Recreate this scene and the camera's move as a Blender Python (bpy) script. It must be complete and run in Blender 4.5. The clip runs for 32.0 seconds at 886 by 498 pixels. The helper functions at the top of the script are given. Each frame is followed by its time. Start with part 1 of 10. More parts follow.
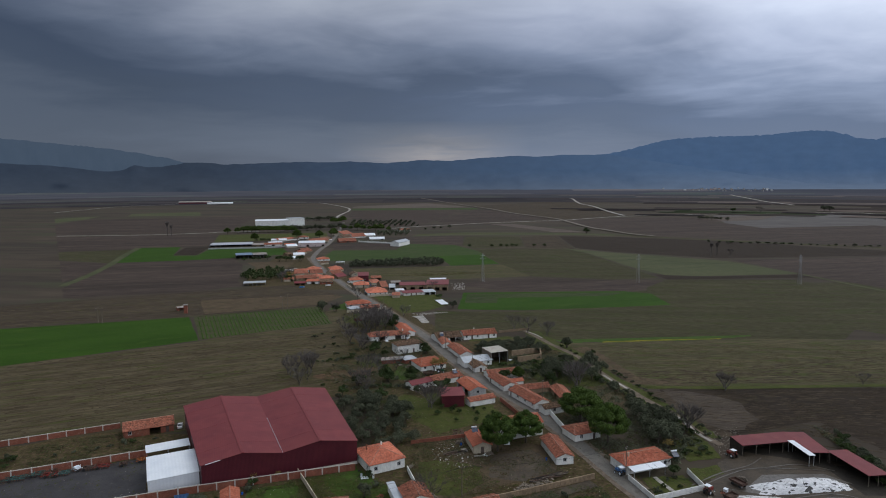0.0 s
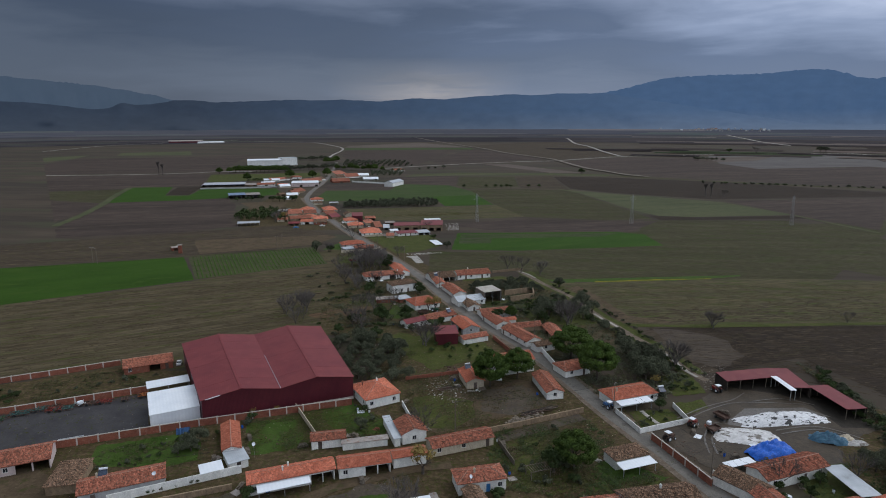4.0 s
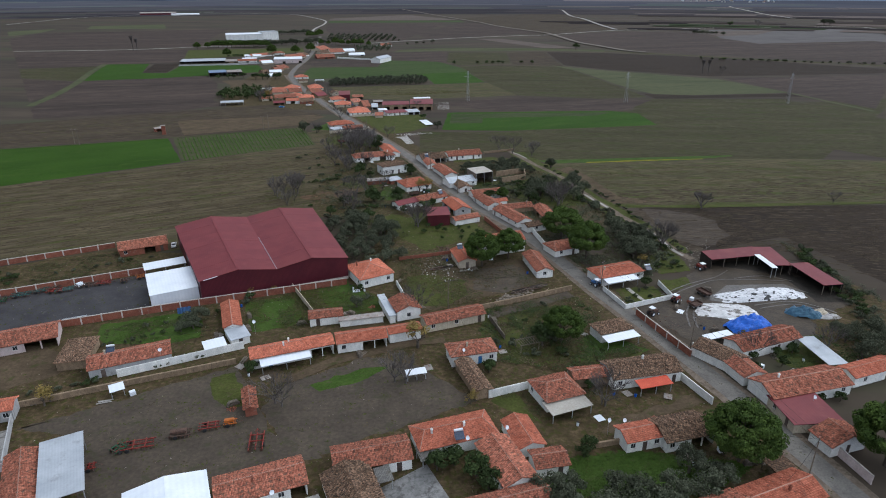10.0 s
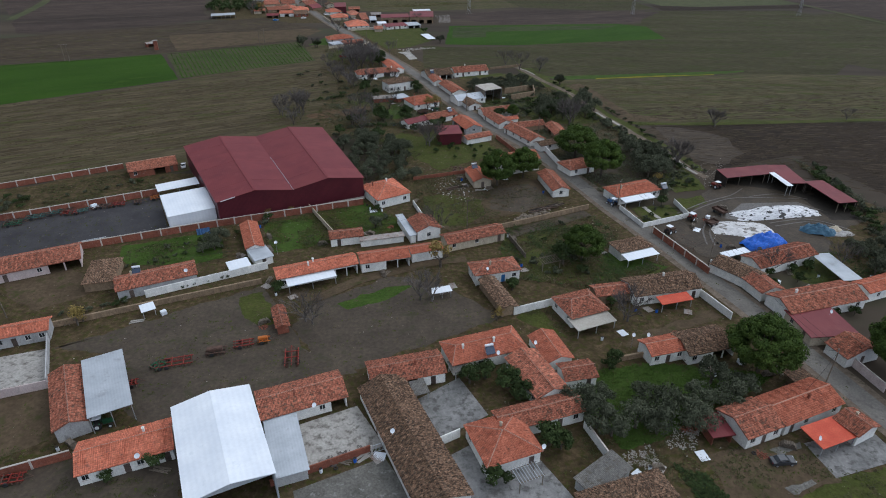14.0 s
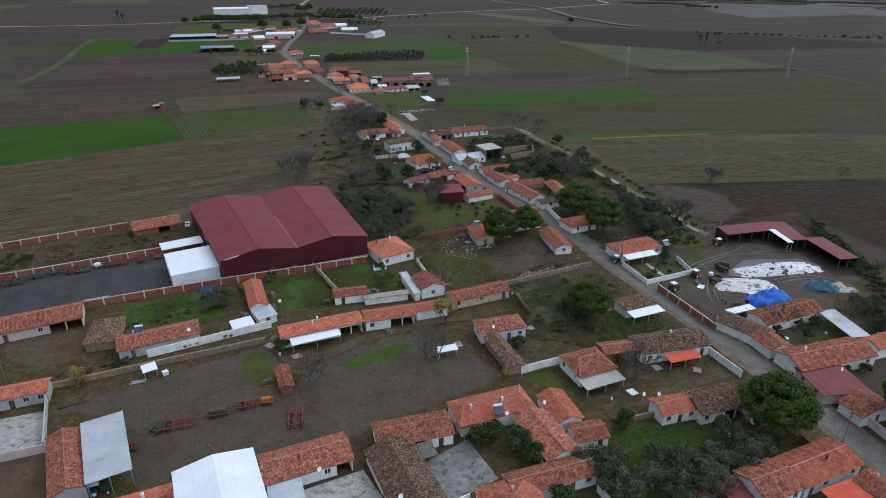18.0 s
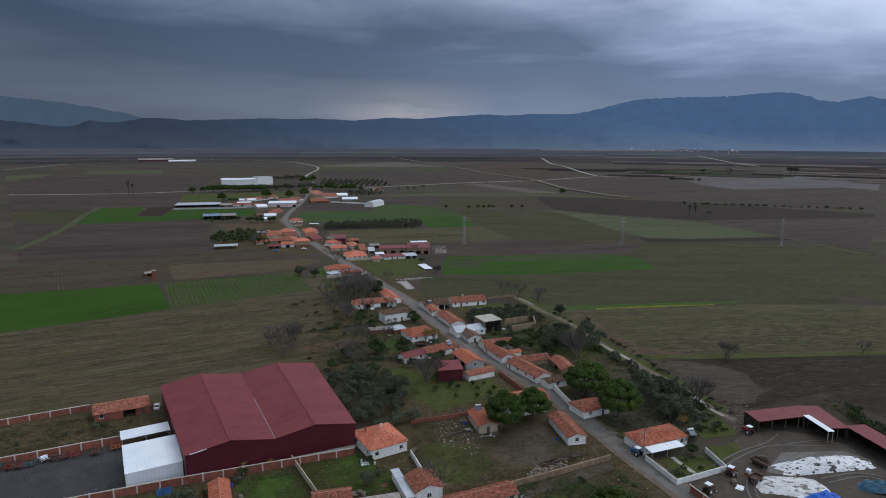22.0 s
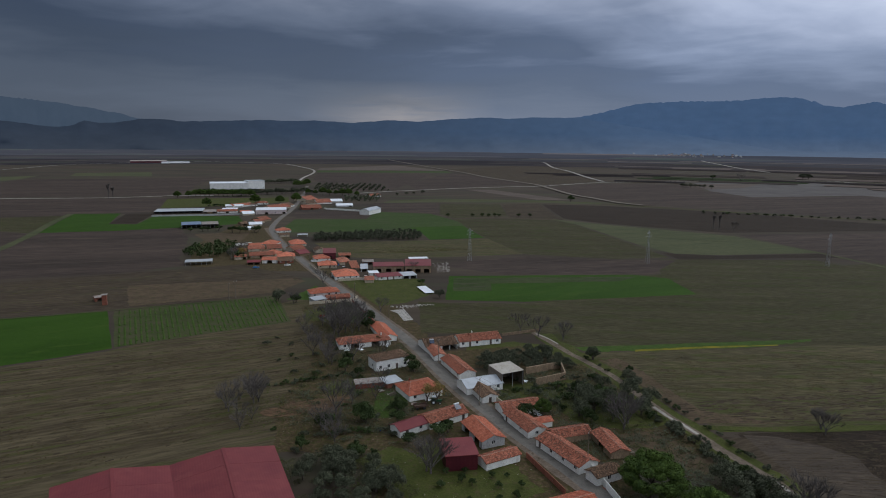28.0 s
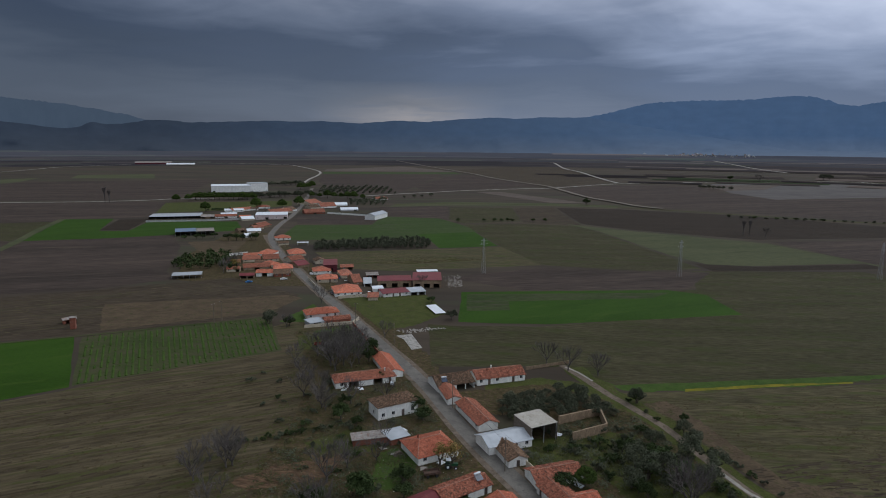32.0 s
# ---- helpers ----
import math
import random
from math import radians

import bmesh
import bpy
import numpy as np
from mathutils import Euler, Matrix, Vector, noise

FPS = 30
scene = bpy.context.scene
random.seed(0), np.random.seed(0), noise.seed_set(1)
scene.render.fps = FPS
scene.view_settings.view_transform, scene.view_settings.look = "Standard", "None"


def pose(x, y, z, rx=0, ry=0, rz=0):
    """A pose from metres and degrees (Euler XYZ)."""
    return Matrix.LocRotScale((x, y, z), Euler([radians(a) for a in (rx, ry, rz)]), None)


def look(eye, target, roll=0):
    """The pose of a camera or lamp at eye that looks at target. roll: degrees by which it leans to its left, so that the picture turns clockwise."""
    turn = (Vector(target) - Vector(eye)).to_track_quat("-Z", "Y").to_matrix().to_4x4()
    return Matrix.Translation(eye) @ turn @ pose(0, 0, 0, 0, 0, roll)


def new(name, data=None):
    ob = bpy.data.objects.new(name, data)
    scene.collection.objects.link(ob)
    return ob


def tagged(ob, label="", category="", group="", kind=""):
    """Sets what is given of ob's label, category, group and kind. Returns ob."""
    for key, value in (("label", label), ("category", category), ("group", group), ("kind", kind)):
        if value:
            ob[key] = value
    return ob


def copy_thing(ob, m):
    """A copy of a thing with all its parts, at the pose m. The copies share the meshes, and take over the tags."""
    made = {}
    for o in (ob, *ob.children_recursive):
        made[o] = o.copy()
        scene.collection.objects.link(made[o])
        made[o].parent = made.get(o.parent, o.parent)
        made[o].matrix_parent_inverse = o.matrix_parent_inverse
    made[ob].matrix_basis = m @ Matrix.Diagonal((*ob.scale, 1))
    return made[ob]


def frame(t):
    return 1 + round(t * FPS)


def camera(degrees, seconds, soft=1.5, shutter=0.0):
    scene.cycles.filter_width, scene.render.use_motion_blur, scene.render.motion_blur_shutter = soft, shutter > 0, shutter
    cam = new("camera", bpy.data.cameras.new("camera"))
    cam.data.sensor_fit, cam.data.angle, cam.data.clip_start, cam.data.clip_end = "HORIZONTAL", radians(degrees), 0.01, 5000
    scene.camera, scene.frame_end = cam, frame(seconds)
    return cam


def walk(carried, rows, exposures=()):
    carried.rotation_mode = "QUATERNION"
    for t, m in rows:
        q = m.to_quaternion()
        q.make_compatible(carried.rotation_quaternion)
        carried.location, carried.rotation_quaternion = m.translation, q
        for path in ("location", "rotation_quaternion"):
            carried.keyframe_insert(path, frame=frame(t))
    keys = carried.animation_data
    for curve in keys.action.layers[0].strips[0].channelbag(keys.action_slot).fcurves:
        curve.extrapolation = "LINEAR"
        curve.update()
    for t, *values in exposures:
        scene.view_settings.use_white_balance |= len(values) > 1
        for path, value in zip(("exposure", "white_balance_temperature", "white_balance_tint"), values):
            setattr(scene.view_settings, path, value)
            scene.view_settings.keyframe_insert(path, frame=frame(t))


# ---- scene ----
EXPOSURES = [(0, -0.9, 6550, 10), (2.5, -0.9, 6500, 10), (4.5, -0.78, 6400, 10), (6, -0.55, 6300, 10), (9, -0.39, 6200, 10), (11, -0.48, 6250, 10), (13, -0.68, 6250, 10), (14.5, -0.62, 6200, 10), (16.5, -0.56, 6100, 10),
             (19, -0.5, 5950, 10), (20, -0.4, 5850, 10), (21, -0.42, 5950, 10), (22, -0.82, 6200, 10), (23, -1.02, 6400, 10), (32, -1.05, 6450, 10)]
cam = camera(71.30, 32.0, soft=1.0)
# seconds, the eye, a point ahead, the lean
PATH = [
    (0, (3.28, -5.09, 84.26), (-0.41, 119.1, 70.49), -0.24),
    (0.5, (3.33, -5.09, 84.22), (-0.22, 118.95, 69.24), -0.22),
    (1, (3.29, -5.02, 84.24), (-0.09, 118.88, 68.03), -0.16),
    (1.5, (3.24, -5.04, 84.25), (0.04, 118.7, 66.9), -0.13),
    (2, (3.25, -5.14, 84.19), (0.2, 118.42, 65.51), -0.11),
    (2.5, (3.33, -5.31, 84.24), (0.38, 118.04, 64.19), -0.11),
    (3, (3.35, -5.4, 84.22), (0.54, 117.67, 62.59), -0.10),
    (3.5, (3.35, -5.42, 84.21), (0.69, 117.31, 60.66), -0.08),
    (4, (3.31, -5.4, 84.21), (0.81, 116.93, 58.58), -0.07),
    (4.5, (3.28, -5.35, 84.21), (0.95, 116.53, 56.54), -0.06),
    (5, (3.23, -5.32, 84.22), (1.07, 116.09, 54.57), -0.07),
    (5.5, (3.17, -5.24, 84.21), (1.24, 115.7, 52.64), -0.05),
    (6, (3.08, -5.25, 84.26), (1.31, 115.16, 50.75), -0.04),
    (6.5, (3.01, -5.26, 84.22), (1.41, 114.61, 48.81), -0.02),
    (7, (3.12, -5.26, 84.28), (1.66, 114.03, 46.95), -0.06),
    (7.5, (3.09, -5.25, 84.31), (1.81, 113.42, 45.1), -0.01),
    (8, (3.15, -5.25, 84.35), (2, 112.79, 43.22), -0.05),
    (8.5, (3.11, -5.25, 84.39), (2.14, 112.11, 41.39), -0.03),
    (9, (2.97, -5.3, 84.32), (2.24, 111.4, 39.52), -0.02),
    (9.5, (2.73, -5.29, 84.36), (2.24, 110.68, 37.7), 0.02),
    (10, (2.35, -5.24, 84.34), (2.06, 109.96, 35.84), -0.01),
    (10.5, (1.57, -5.22, 84.31), (1.59, 109.19, 33.96), 0.03),
    (11, (0.76, -5.24, 84.3), (1.01, 108.36, 32.15), -0.01),
    (11.5, (-0.22, -5.22, 84.32), (0.26, 107.51, 30.34), 0.04),
    (11.6, (-0.43, -5.22, 84.32), (-0.38, 107.26, 29.81), 0.00),
    (12, (-1.25, -5.27, 84.31), (-0.55, 106.58, 28.51), 0.03),
    (12.5, (-2.29, -5.27, 84.29), (-1.39, 105.65, 26.69), 0.02),
    (13, (-3.31, -5.26, 84.25), (-2.26, 104.72, 24.86), 0.05),
    (13.5, (-4.34, -5.34, 84.21), (-3.14, 103.7, 23.1), 0.05),
    (14, (-5.42, -5.31, 84.21), (-4.05, 102.7, 21.31), 0.07),
    (14.5, (-6.36, -5.36, 84.19), (-4.88, 101.64, 19.59), 0.08),
    (15, (-7.08, -5.39, 84.15), (-5.54, 100.62, 17.94), 0.08),
    (15.5, (-7.34, -5.42, 84.09), (-5.84, 100, 16.94), 0.05),
    (16, (-7.34, -5.44, 84.06), (-5.89, 100.25, 17.32), 0.02),
    (16.5, (-7.31, -5.4, 84.11), (-5.79, 101.8, 19.85), 0.00),
    (17, (-7.34, -5.32, 84.25), (-5.65, 104.06, 23.79), -0.00),
    (17.5, (-7.36, -5.26, 84.32), (-5.49, 106.17, 27.73), 0.02),
    (18, (-7.4, -5.16, 84.4), (-5.38, 108.16, 31.69), 0.00),
    (18.5, (-7.43, -5.17, 84.44), (-5.27, 109.92, 35.71), 0.05),
    (19, (-7.55, -4.95, 84.51), (-5.2, 111.72, 39.73), 0.05),
    (19.5, (-7.62, -4.1, 84.47), (-5.07, 114.04, 43.7), 0.12),
    (20, (-7.61, -2.24, 84.36), (-4.96, 117.2, 47.58), 0.16),
    (20.5, (-7.61, 0.38, 84.41), (-4.84, 120.92, 51.49), 0.23),
    (21, (-7.61, 3.5, 84.41), (-4.76, 125.05, 55.38), 0.24),
    (21.5, (-7.55, 7.16, 84.5), (-4.68, 129.56, 59.28), 0.28),
    (22, (-7.6, 11.23, 84.47), (-4.71, 134.25, 62.58), 0.26),
    (22.5, (-7.8, 15.46, 84.43), (-4.84, 138.54, 62.8), 0.37),
    (23, (-8.1, 20.14, 84.34), (-5.05, 143.21, 62.69), 0.55),
    (23.5, (-8.19, 24.82, 84.31), (-5.14, 147.91, 62.73), 0.57),
    (24, (-8.14, 29.57, 84.3), (-5.11, 152.66, 62.75), 0.57),
    (24.5, (-8.12, 34.25, 84.31), (-5.11, 157.35, 62.82), 0.56),
    (25, (-8.04, 38.85, 84.4), (-5.11, 161.96, 62.96), 0.53),
    (25.5, (-8.04, 43.49, 84.56), (-5.09, 166.59, 63.1), 0.55),
    (26, (-8.09, 48.43, 84.59), (-5.15, 171.54, 63.17), 0.55),
    (26.5, (-8.29, 53.83, 84.49), (-5.31, 176.95, 63.12), 0.55),
    (27, (-8.56, 59.35, 84.34), (-5.53, 182.49, 63.03), 0.56),
    (27.5, (-8.84, 64.7, 84.2), (-5.74, 187.84, 62.93), 0.58),
    (28, (-9.03, 69.95, 84.08), (-5.91, 193.09, 62.8), 0.65),
    (28.5, (-9.32, 75.03, 83.99), (-6.11, 198.16, 62.75), 0.63),
    (29, (-9.6, 80.08, 83.92), (-6.34, 203.21, 62.71), 0.71),
    (29.5, (-9.85, 85.01, 84.01), (-6.49, 208.16, 62.82), 0.66),
    (30, (-9.88, 89.91, 84.11), (-5.89, 213.05, 62.94), 0.66),
    (30.5, (-9.98, 94.84, 84.24), (-5.05, 217.93, 63.05), 0.61),
    (31, (-10.11, 99.77, 84.3), (-5.4, 222.88, 63.08), 0.70),
    (31.5, (-10.29, 104.64, 84.41), (-7.2, 227.79, 63.2), 0.56),
    (32, (-10.43, 109.45, 84.59), (-8.88, 232.62, 63.36), 0.50),
]
walk(cam, [(t, look(eye, target, roll)) for t, eye, target, roll in PATH], EXPOSURES)

# ---- light ----
world = bpy.data.worlds.new("sky")
scene.world = world
world.use_nodes = True
wt = world.node_tree
wt.nodes.clear()


def wn(kind, **kw):
    n = wt.nodes.new(kind)
    for k, v in kw.items():
        n.inputs[k].default_value = v
    return n


def ramp_node(tree, stops, interp="LINEAR"):
    n = tree.nodes.new("ShaderNodeValToRGB")
    n.color_ramp.interpolation = interp
    el = n.color_ramp.elements
    while len(el) < len(stops):
        el.new(0.5)
    for e, (p, c) in zip(el, stops):
        e.position = p
        e.color = (*c, 1) if len(c) == 3 else c
    return n


SUN_EL, SUN_AZ = 48, 62
sky = wt.nodes.new("ShaderNodeTexSky")
sky.sky_type = "NISHITA"
sky.sun_disc = False
sky.sun_elevation, sky.sun_rotation = radians(SUN_EL), radians(SUN_AZ)
tc = wt.nodes.new("ShaderNodeTexCoord")
sep = wt.nodes.new("ShaderNodeSeparateXYZ")
wt.links.new(tc.outputs["Generated"], sep.inputs[0])
# cloud deck: a layer overhead whose billows draw together towards the horizon
def wmath(op, a, b):
    n = wt.nodes.new("ShaderNodeMath")
    n.operation = op
    for i, v in enumerate((a, b)):
        if isinstance(v, (int, float)):
            n.inputs[i].default_value = v
        else:
            wt.links.new(v, n.inputs[i])
    return n.outputs[0]


lean = wmath("ADD", wmath("MAXIMUM", sep.outputs["Z"], 0.0), 0.11)
under = wt.nodes.new("ShaderNodeCombineXYZ")
wt.links.new(wmath("DIVIDE", sep.outputs["X"], lean), under.inputs[0])
wt.links.new(wmath("DIVIDE", sep.outputs["Y"], lean), under.inputs[1])


def cloud_noise(scale, detail, rough, warp, turn, squeeze):
    m = wt.nodes.new("ShaderNodeMapping")
    m.inputs["Rotation"].default_value, m.inputs["Scale"].default_value = (0, 0, radians(turn)), (1.0, squeeze, 1.0)
    m.inputs["Location"].default_value = (3.1, 7.7, 0)
    wt.links.new(under.outputs[0], m.inputs["Vector"])
    n = wn("ShaderNodeTexNoise", Scale=scale, Detail=detail, Roughness=rough, Distortion=warp)
    wt.links.new(m.outputs[0], n.inputs["Vector"])
    return n


billow = cloud_noise(0.55, 5.0, 0.5, 0.5, 12, 1.1)
wisps = cloud_noise(1.7, 6.0, 0.56, 0.8, -14, 1.25)
lift = wmath("MULTIPLY", wmath("SUBTRACT", billow.outputs["Fac"], 0.5), 0.22)
lift2 = wmath("MULTIPLY", wmath("SUBTRACT", wisps.outputs["Fac"], 0.5), 0.06)
side = wmath("MULTIPLY", sep.outputs["X"], 0.10)
# the lowest sky stays even: rain hides the billows there
calm = wmath("MINIMUM", wmath("MULTIPLY", wmath("MAXIMUM", sep.outputs["Z"], 0.0), 7.0), 1.0)
height = wmath("ADD", wmath("ADD", sep.outputs["Z"], side), wmath("MULTIPLY", calm, wmath("ADD", lift, lift2)))
deck = ramp_node(wt, [(0.0, (0.140, 0.176, 0.250)), (0.045, (0.132, 0.167, 0.240)), (0.085, (0.086, 0.117, 0.184)), (0.13, (0.076, 0.106, 0.174)), (0.18, (0.160, 0.202, 0.296)),
                      (0.225, (0.285, 0.333, 0.445)), (0.275, (0.42, 0.475, 0.59)), (0.34, (0.58, 0.635, 0.735)), (0.44, (0.660, 0.720, 0.809)), (1.0, (0.679, 0.750, 0.855))])
wt.links.new(height, deck.inputs[0])
# thinner, brighter cloud towards the veiled sun
thin = ramp_node(wt, [(0.0, (0.50, 0.50, 0.50)), (0.24, (0.52, 0.53, 0.54)), (0.41, (0.78, 0.77, 0.76)), (0.57, (1.18, 1.16, 1.15)), (0.72, (1.45, 1.44, 1.44))], "EASE")
wt.links.new(wmath("ADD", wmath("MULTIPLY", sep.outputs["X"], 0.5), wmath("ADD", 0.5, wmath("MULTIPLY", wmath("SUBTRACT", billow.outputs["Fac"], 0.5), 0.25))), thin.inputs[0])
lit = wt.nodes.new("ShaderNodeMix")
lit.data_type, lit.blend_type = "RGBA", "MULTIPLY"
lit.inputs[0].default_value = 1.0
# a pale gap under the cloud, where light falls through thin rain
gap = wt.nodes.new("ShaderNodeMix")
gap.data_type = "RGBA"
gap.inputs[7].default_value = (0.275, 0.275, 0.300, 1)
across = wmath("SUBTRACT", 1.0, wmath("MINIMUM", wmath("MULTIPLY", wmath("ABSOLUTE", wmath("ADD", sep.outputs["X"], 0.045), 0.0), 6.5), 1.0))
upward = wmath("SUBTRACT", 1.0, wmath("MINIMUM", wmath("MULTIPLY", wmath("ABSOLUTE", wmath("SUBTRACT", sep.outputs["Z"], 0.036), 0.0), 17.0), 1.0))
wt.links.new(wmath("MULTIPLY", wmath("MULTIPLY", across, upward), wmath("MULTIPLY", wisps.outputs["Fac"], 1.7)), gap.inputs[0])
wt.links.new(deck.outputs[0], gap.inputs[6])
wt.links.new(gap.outputs[2], lit.inputs[6])
wt.links.new(thin.outputs[0], lit.inputs[7])
mixs = wt.nodes.new("ShaderNodeMix")
mixs.data_type = "RGBA"
mixs.inputs[0].default_value = 0.004
wt.links.new(lit.outputs[2], mixs.inputs[6])
wt.links.new(sky.outputs[0], mixs.inputs[7])
bg = wn("ShaderNodeBackground", Strength=2.0)
wt.links.new(mixs.outputs[2], bg.inputs[0])
wo = wt.nodes.new("ShaderNodeOutputWorld")
wt.links.new(bg.outputs[0], wo.inputs[0])

sun = new("sun", bpy.data.lights.new("sun", "SUN"))
sun.data.energy, sun.data.angle, sun.data.color = 0.9, radians(25), (1.0, 0.96, 0.90)
sun.matrix_world = look((60 * math.sin(radians(SUN_AZ)), 60 * math.cos(radians(SUN_AZ)), 60 * math.tan(radians(SUN_EL))), (0, 0, 0))


# ---- materials ----
def mat(name, dark, light, size=2.0, fine=12.0, rough=0.85, bump=0.3, bump_size=None, patch=None, patch_at=(0.55, 0.7), metal=0.0,
        stretch=(1, 1, 1), turn=0.0, vary=0.0, wave=None, wave2=None, spec=0.3, speck=0.25, island=0.0):
    """A weathered surface: two colours mixed at two scales, an optional third in patches, and relief. Sizes in metres.
    wave: (spacing, depth, axis) for ribs or rows."""
    m = bpy.data.materials.new(name)
    m.use_nodes = True
    t = m.node_tree
    b = t.nodes["Principled BSDF"]
    b.inputs["Roughness"].default_value, b.inputs["Metallic"].default_value = rough, metal
    b.inputs["Specular IOR Level"].default_value = spec
    co = t.nodes.new("ShaderNodeTexCoord")
    mpg = t.nodes.new("ShaderNodeMapping")
    mpg.inputs["Rotation"].default_value = (0, 0, radians(turn))
    t.links.new(co.outputs["Object"], mpg.inputs[0])
    st = t.nodes.new("ShaderNodeMapping")
    st.inputs["Scale"].default_value = stretch
    t.links.new(mpg.outputs[0], st.inputs[0])
    off = t.nodes.new("ShaderNodeVectorMath")
    off.operation = "ADD"
    info = t.nodes.new("ShaderNodeObjectInfo")
    rnd = t.nodes.new("ShaderNodeMath")
    rnd.operation = "MULTIPLY"
    rnd.inputs[1].default_value = 70.0 if vary else 0.0
    t.links.new(info.outputs["Random"], rnd.inputs[0])
    t.links.new(st.outputs[0], off.inputs[0])
    t.links.new(rnd.outputs[0], off.inputs[1])

    def noise_at(scale, detail):
        n = t.nodes.new("ShaderNodeTexNoise")
        n.inputs["Scale"].default_value, n.inputs["Detail"].default_value, n.inputs["Roughness"].default_value = scale, detail, 0.6
        t.links.new(off.outputs[0], n.inputs["Vector"])
        return n.outputs["Fac"]

    def mix(fac, a, c, mode="MIX"):
        n = t.nodes.new("ShaderNodeMix")
        n.data_type, n.blend_type = "RGBA", mode
        for i, v in ((0, fac), (6, a), (7, c)):
            if isinstance(v, (int, float)):
                n.inputs[i].default_value = v
            elif isinstance(v, tuple):
                n.inputs[i].default_value = (*v, 1)
            else:
                t.links.new(v, n.inputs[i])
        return n.outputs[2]

    def steps(fac, lo, hi):
        n = t.nodes.new("ShaderNodeMapRange")
        n.inputs["From Min"].default_value, n.inputs["From Max"].default_value = lo, hi
        t.links.new(fac, n.inputs[0])
        return n.outputs[0]

    big = steps(noise_at(1 / size, 5), 0.32, 0.68)
    small = steps(noise_at(fine, 4), 0.25, 0.75)
    col = mix(big, dark, light)
    grain = t.nodes.new("ShaderNodeMapRange")
    grain.inputs["To Min"].default_value, grain.inputs["To Max"].default_value = 1 - 1.1 * speck, 1 + 0.9 * speck
    t.links.new(small, grain.inputs[0])
    col = mix(1.0, col, grain.outputs[0], "MULTIPLY")
    if patch:
        col = mix(steps(noise_at(2.2 / size, 6), *patch_at), col, patch)
    if vary:
        v = t.nodes.new("ShaderNodeMapRange")
        v.inputs["To Min"].default_value, v.inputs["To Max"].default_value = 1 - vary, 1 + vary
        t.links.new(info.outputs["Random"], v.inputs[0])
        col = mix(1.0, col, v.outputs[0], "MULTIPLY")
    if island:
        geo = t.nodes.new("ShaderNodeNewGeometry")
        v = t.nodes.new("ShaderNodeMapRange")
        v.inputs["To Min"].default_value, v.inputs["To Max"].default_value = 1 - island, 1 + island * 0.75
        t.links.new(geo.outputs["Random Per Island"], v.inputs[0])
        col = mix(1.0, col, v.outputs[0], "MULTIPLY")
    relief = small
    for w in (wave, wave2):
        if w:
            spacing, depth, axis = w
            wv = t.nodes.new("ShaderNodeTexWave")
            wv.bands_direction = axis
            wv.inputs["Scale"].default_value = 0.314 / spacing
            wv.inputs["Distortion"].default_value = 0.4
            wv.inputs["Detail Scale"].default_value = 1.0
            t.links.new(mpg.outputs[0], wv.inputs["Vector"])
            sh = t.nodes.new("ShaderNodeMapRange")
            sh.inputs["To Min"].default_value, sh.inputs["To Max"].default_value = 1 - depth, 1 + depth * 0.4
            t.links.new(wv.outputs["Fac"], sh.inputs[0])
            col = mix(1.0, col, sh.outputs[0], "MULTIPLY")
            add = t.nodes.new("ShaderNodeMath")
            add.operation = "ADD"
            t.links.new(relief, add.inputs[0])
            t.links.new(wv.outputs["Fac"], add.inputs[1])
            relief = add.outputs[0]
    t.links.new(col, b.inputs["Base Color"])
    if bump:
        bp = t.nodes.new("ShaderNodeBump")
        bp.inputs["Strength"].default_value, bp.inputs["Distance"].default_value = bump, bump_size or 0.05
        t.links.new(relief, bp.inputs["Height"])
        t.links.new(bp.outputs[0], b.inputs["Normal"])
    return m


TILE_ORANGE = mat("clay_tile_orange", (0.423, 0.124, 0.073), (0.618, 0.210, 0.129), 1.6, 5, 0.8, 0.6, 0.05, (0.263, 0.108, 0.076), (0.54, 0.68), vary=0.18,
                  wave=(0.24, 0.10, "X"), wave2=(0.36, 0.16, "Y"), speck=0.22, island=0.24)
RIDGE_TILE = mat("mortared_ridge_tile", (0.36, 0.17, 0.12), (0.52, 0.30, 0.22), 0.8, 5, 0.85, 0.5, 0.04, (0.30, 0.25, 0.21), (0.52, 0.66), vary=0.2, wave=(0.4, 0.2, "X"))
TILE_WORN = mat("clay_tile_worn", (0.335, 0.116, 0.074), (0.545, 0.202, 0.128), 1.1, 4, 0.85, 0.7, 0.06, (0.150, 0.090, 0.065), (0.50, 0.62), vary=0.2,
                wave=(0.24, 0.12, "X"), wave2=(0.36, 0.2, "Y"), speck=0.34, island=0.42)
TILE_OLD = mat("clay_tile_old", (0.148, 0.098, 0.068), (0.371, 0.222, 0.142), 0.6, 3.0, 0.9, 0.8, 0.07, (0.093, 0.077, 0.059), (0.52, 0.60), vary=0.18,
               wave=(0.24, 0.2, "X"), wave2=(0.36, 0.25, "Y"), speck=0.5, island=0.62)
SHEET_RED = mat("sheet_metal_maroon", (0.141, 0.024, 0.029), (0.184, 0.036, 0.037), 6, 2, 0.6, 0.15, 0.03, (0.200, 0.048, 0.045), (0.55, 0.8), vary=0.05,
                wave=(0.6, 0.05, "X"), spec=0.25, speck=0.05)
CLAD_RED = mat("cladding_dark_red", (0.075, 0.010, 0.018), (0.105, 0.016, 0.024), 5, 3, 0.45, 0.3, 0.03, wave=(0.35, 0.16, "X"), spec=0.4)
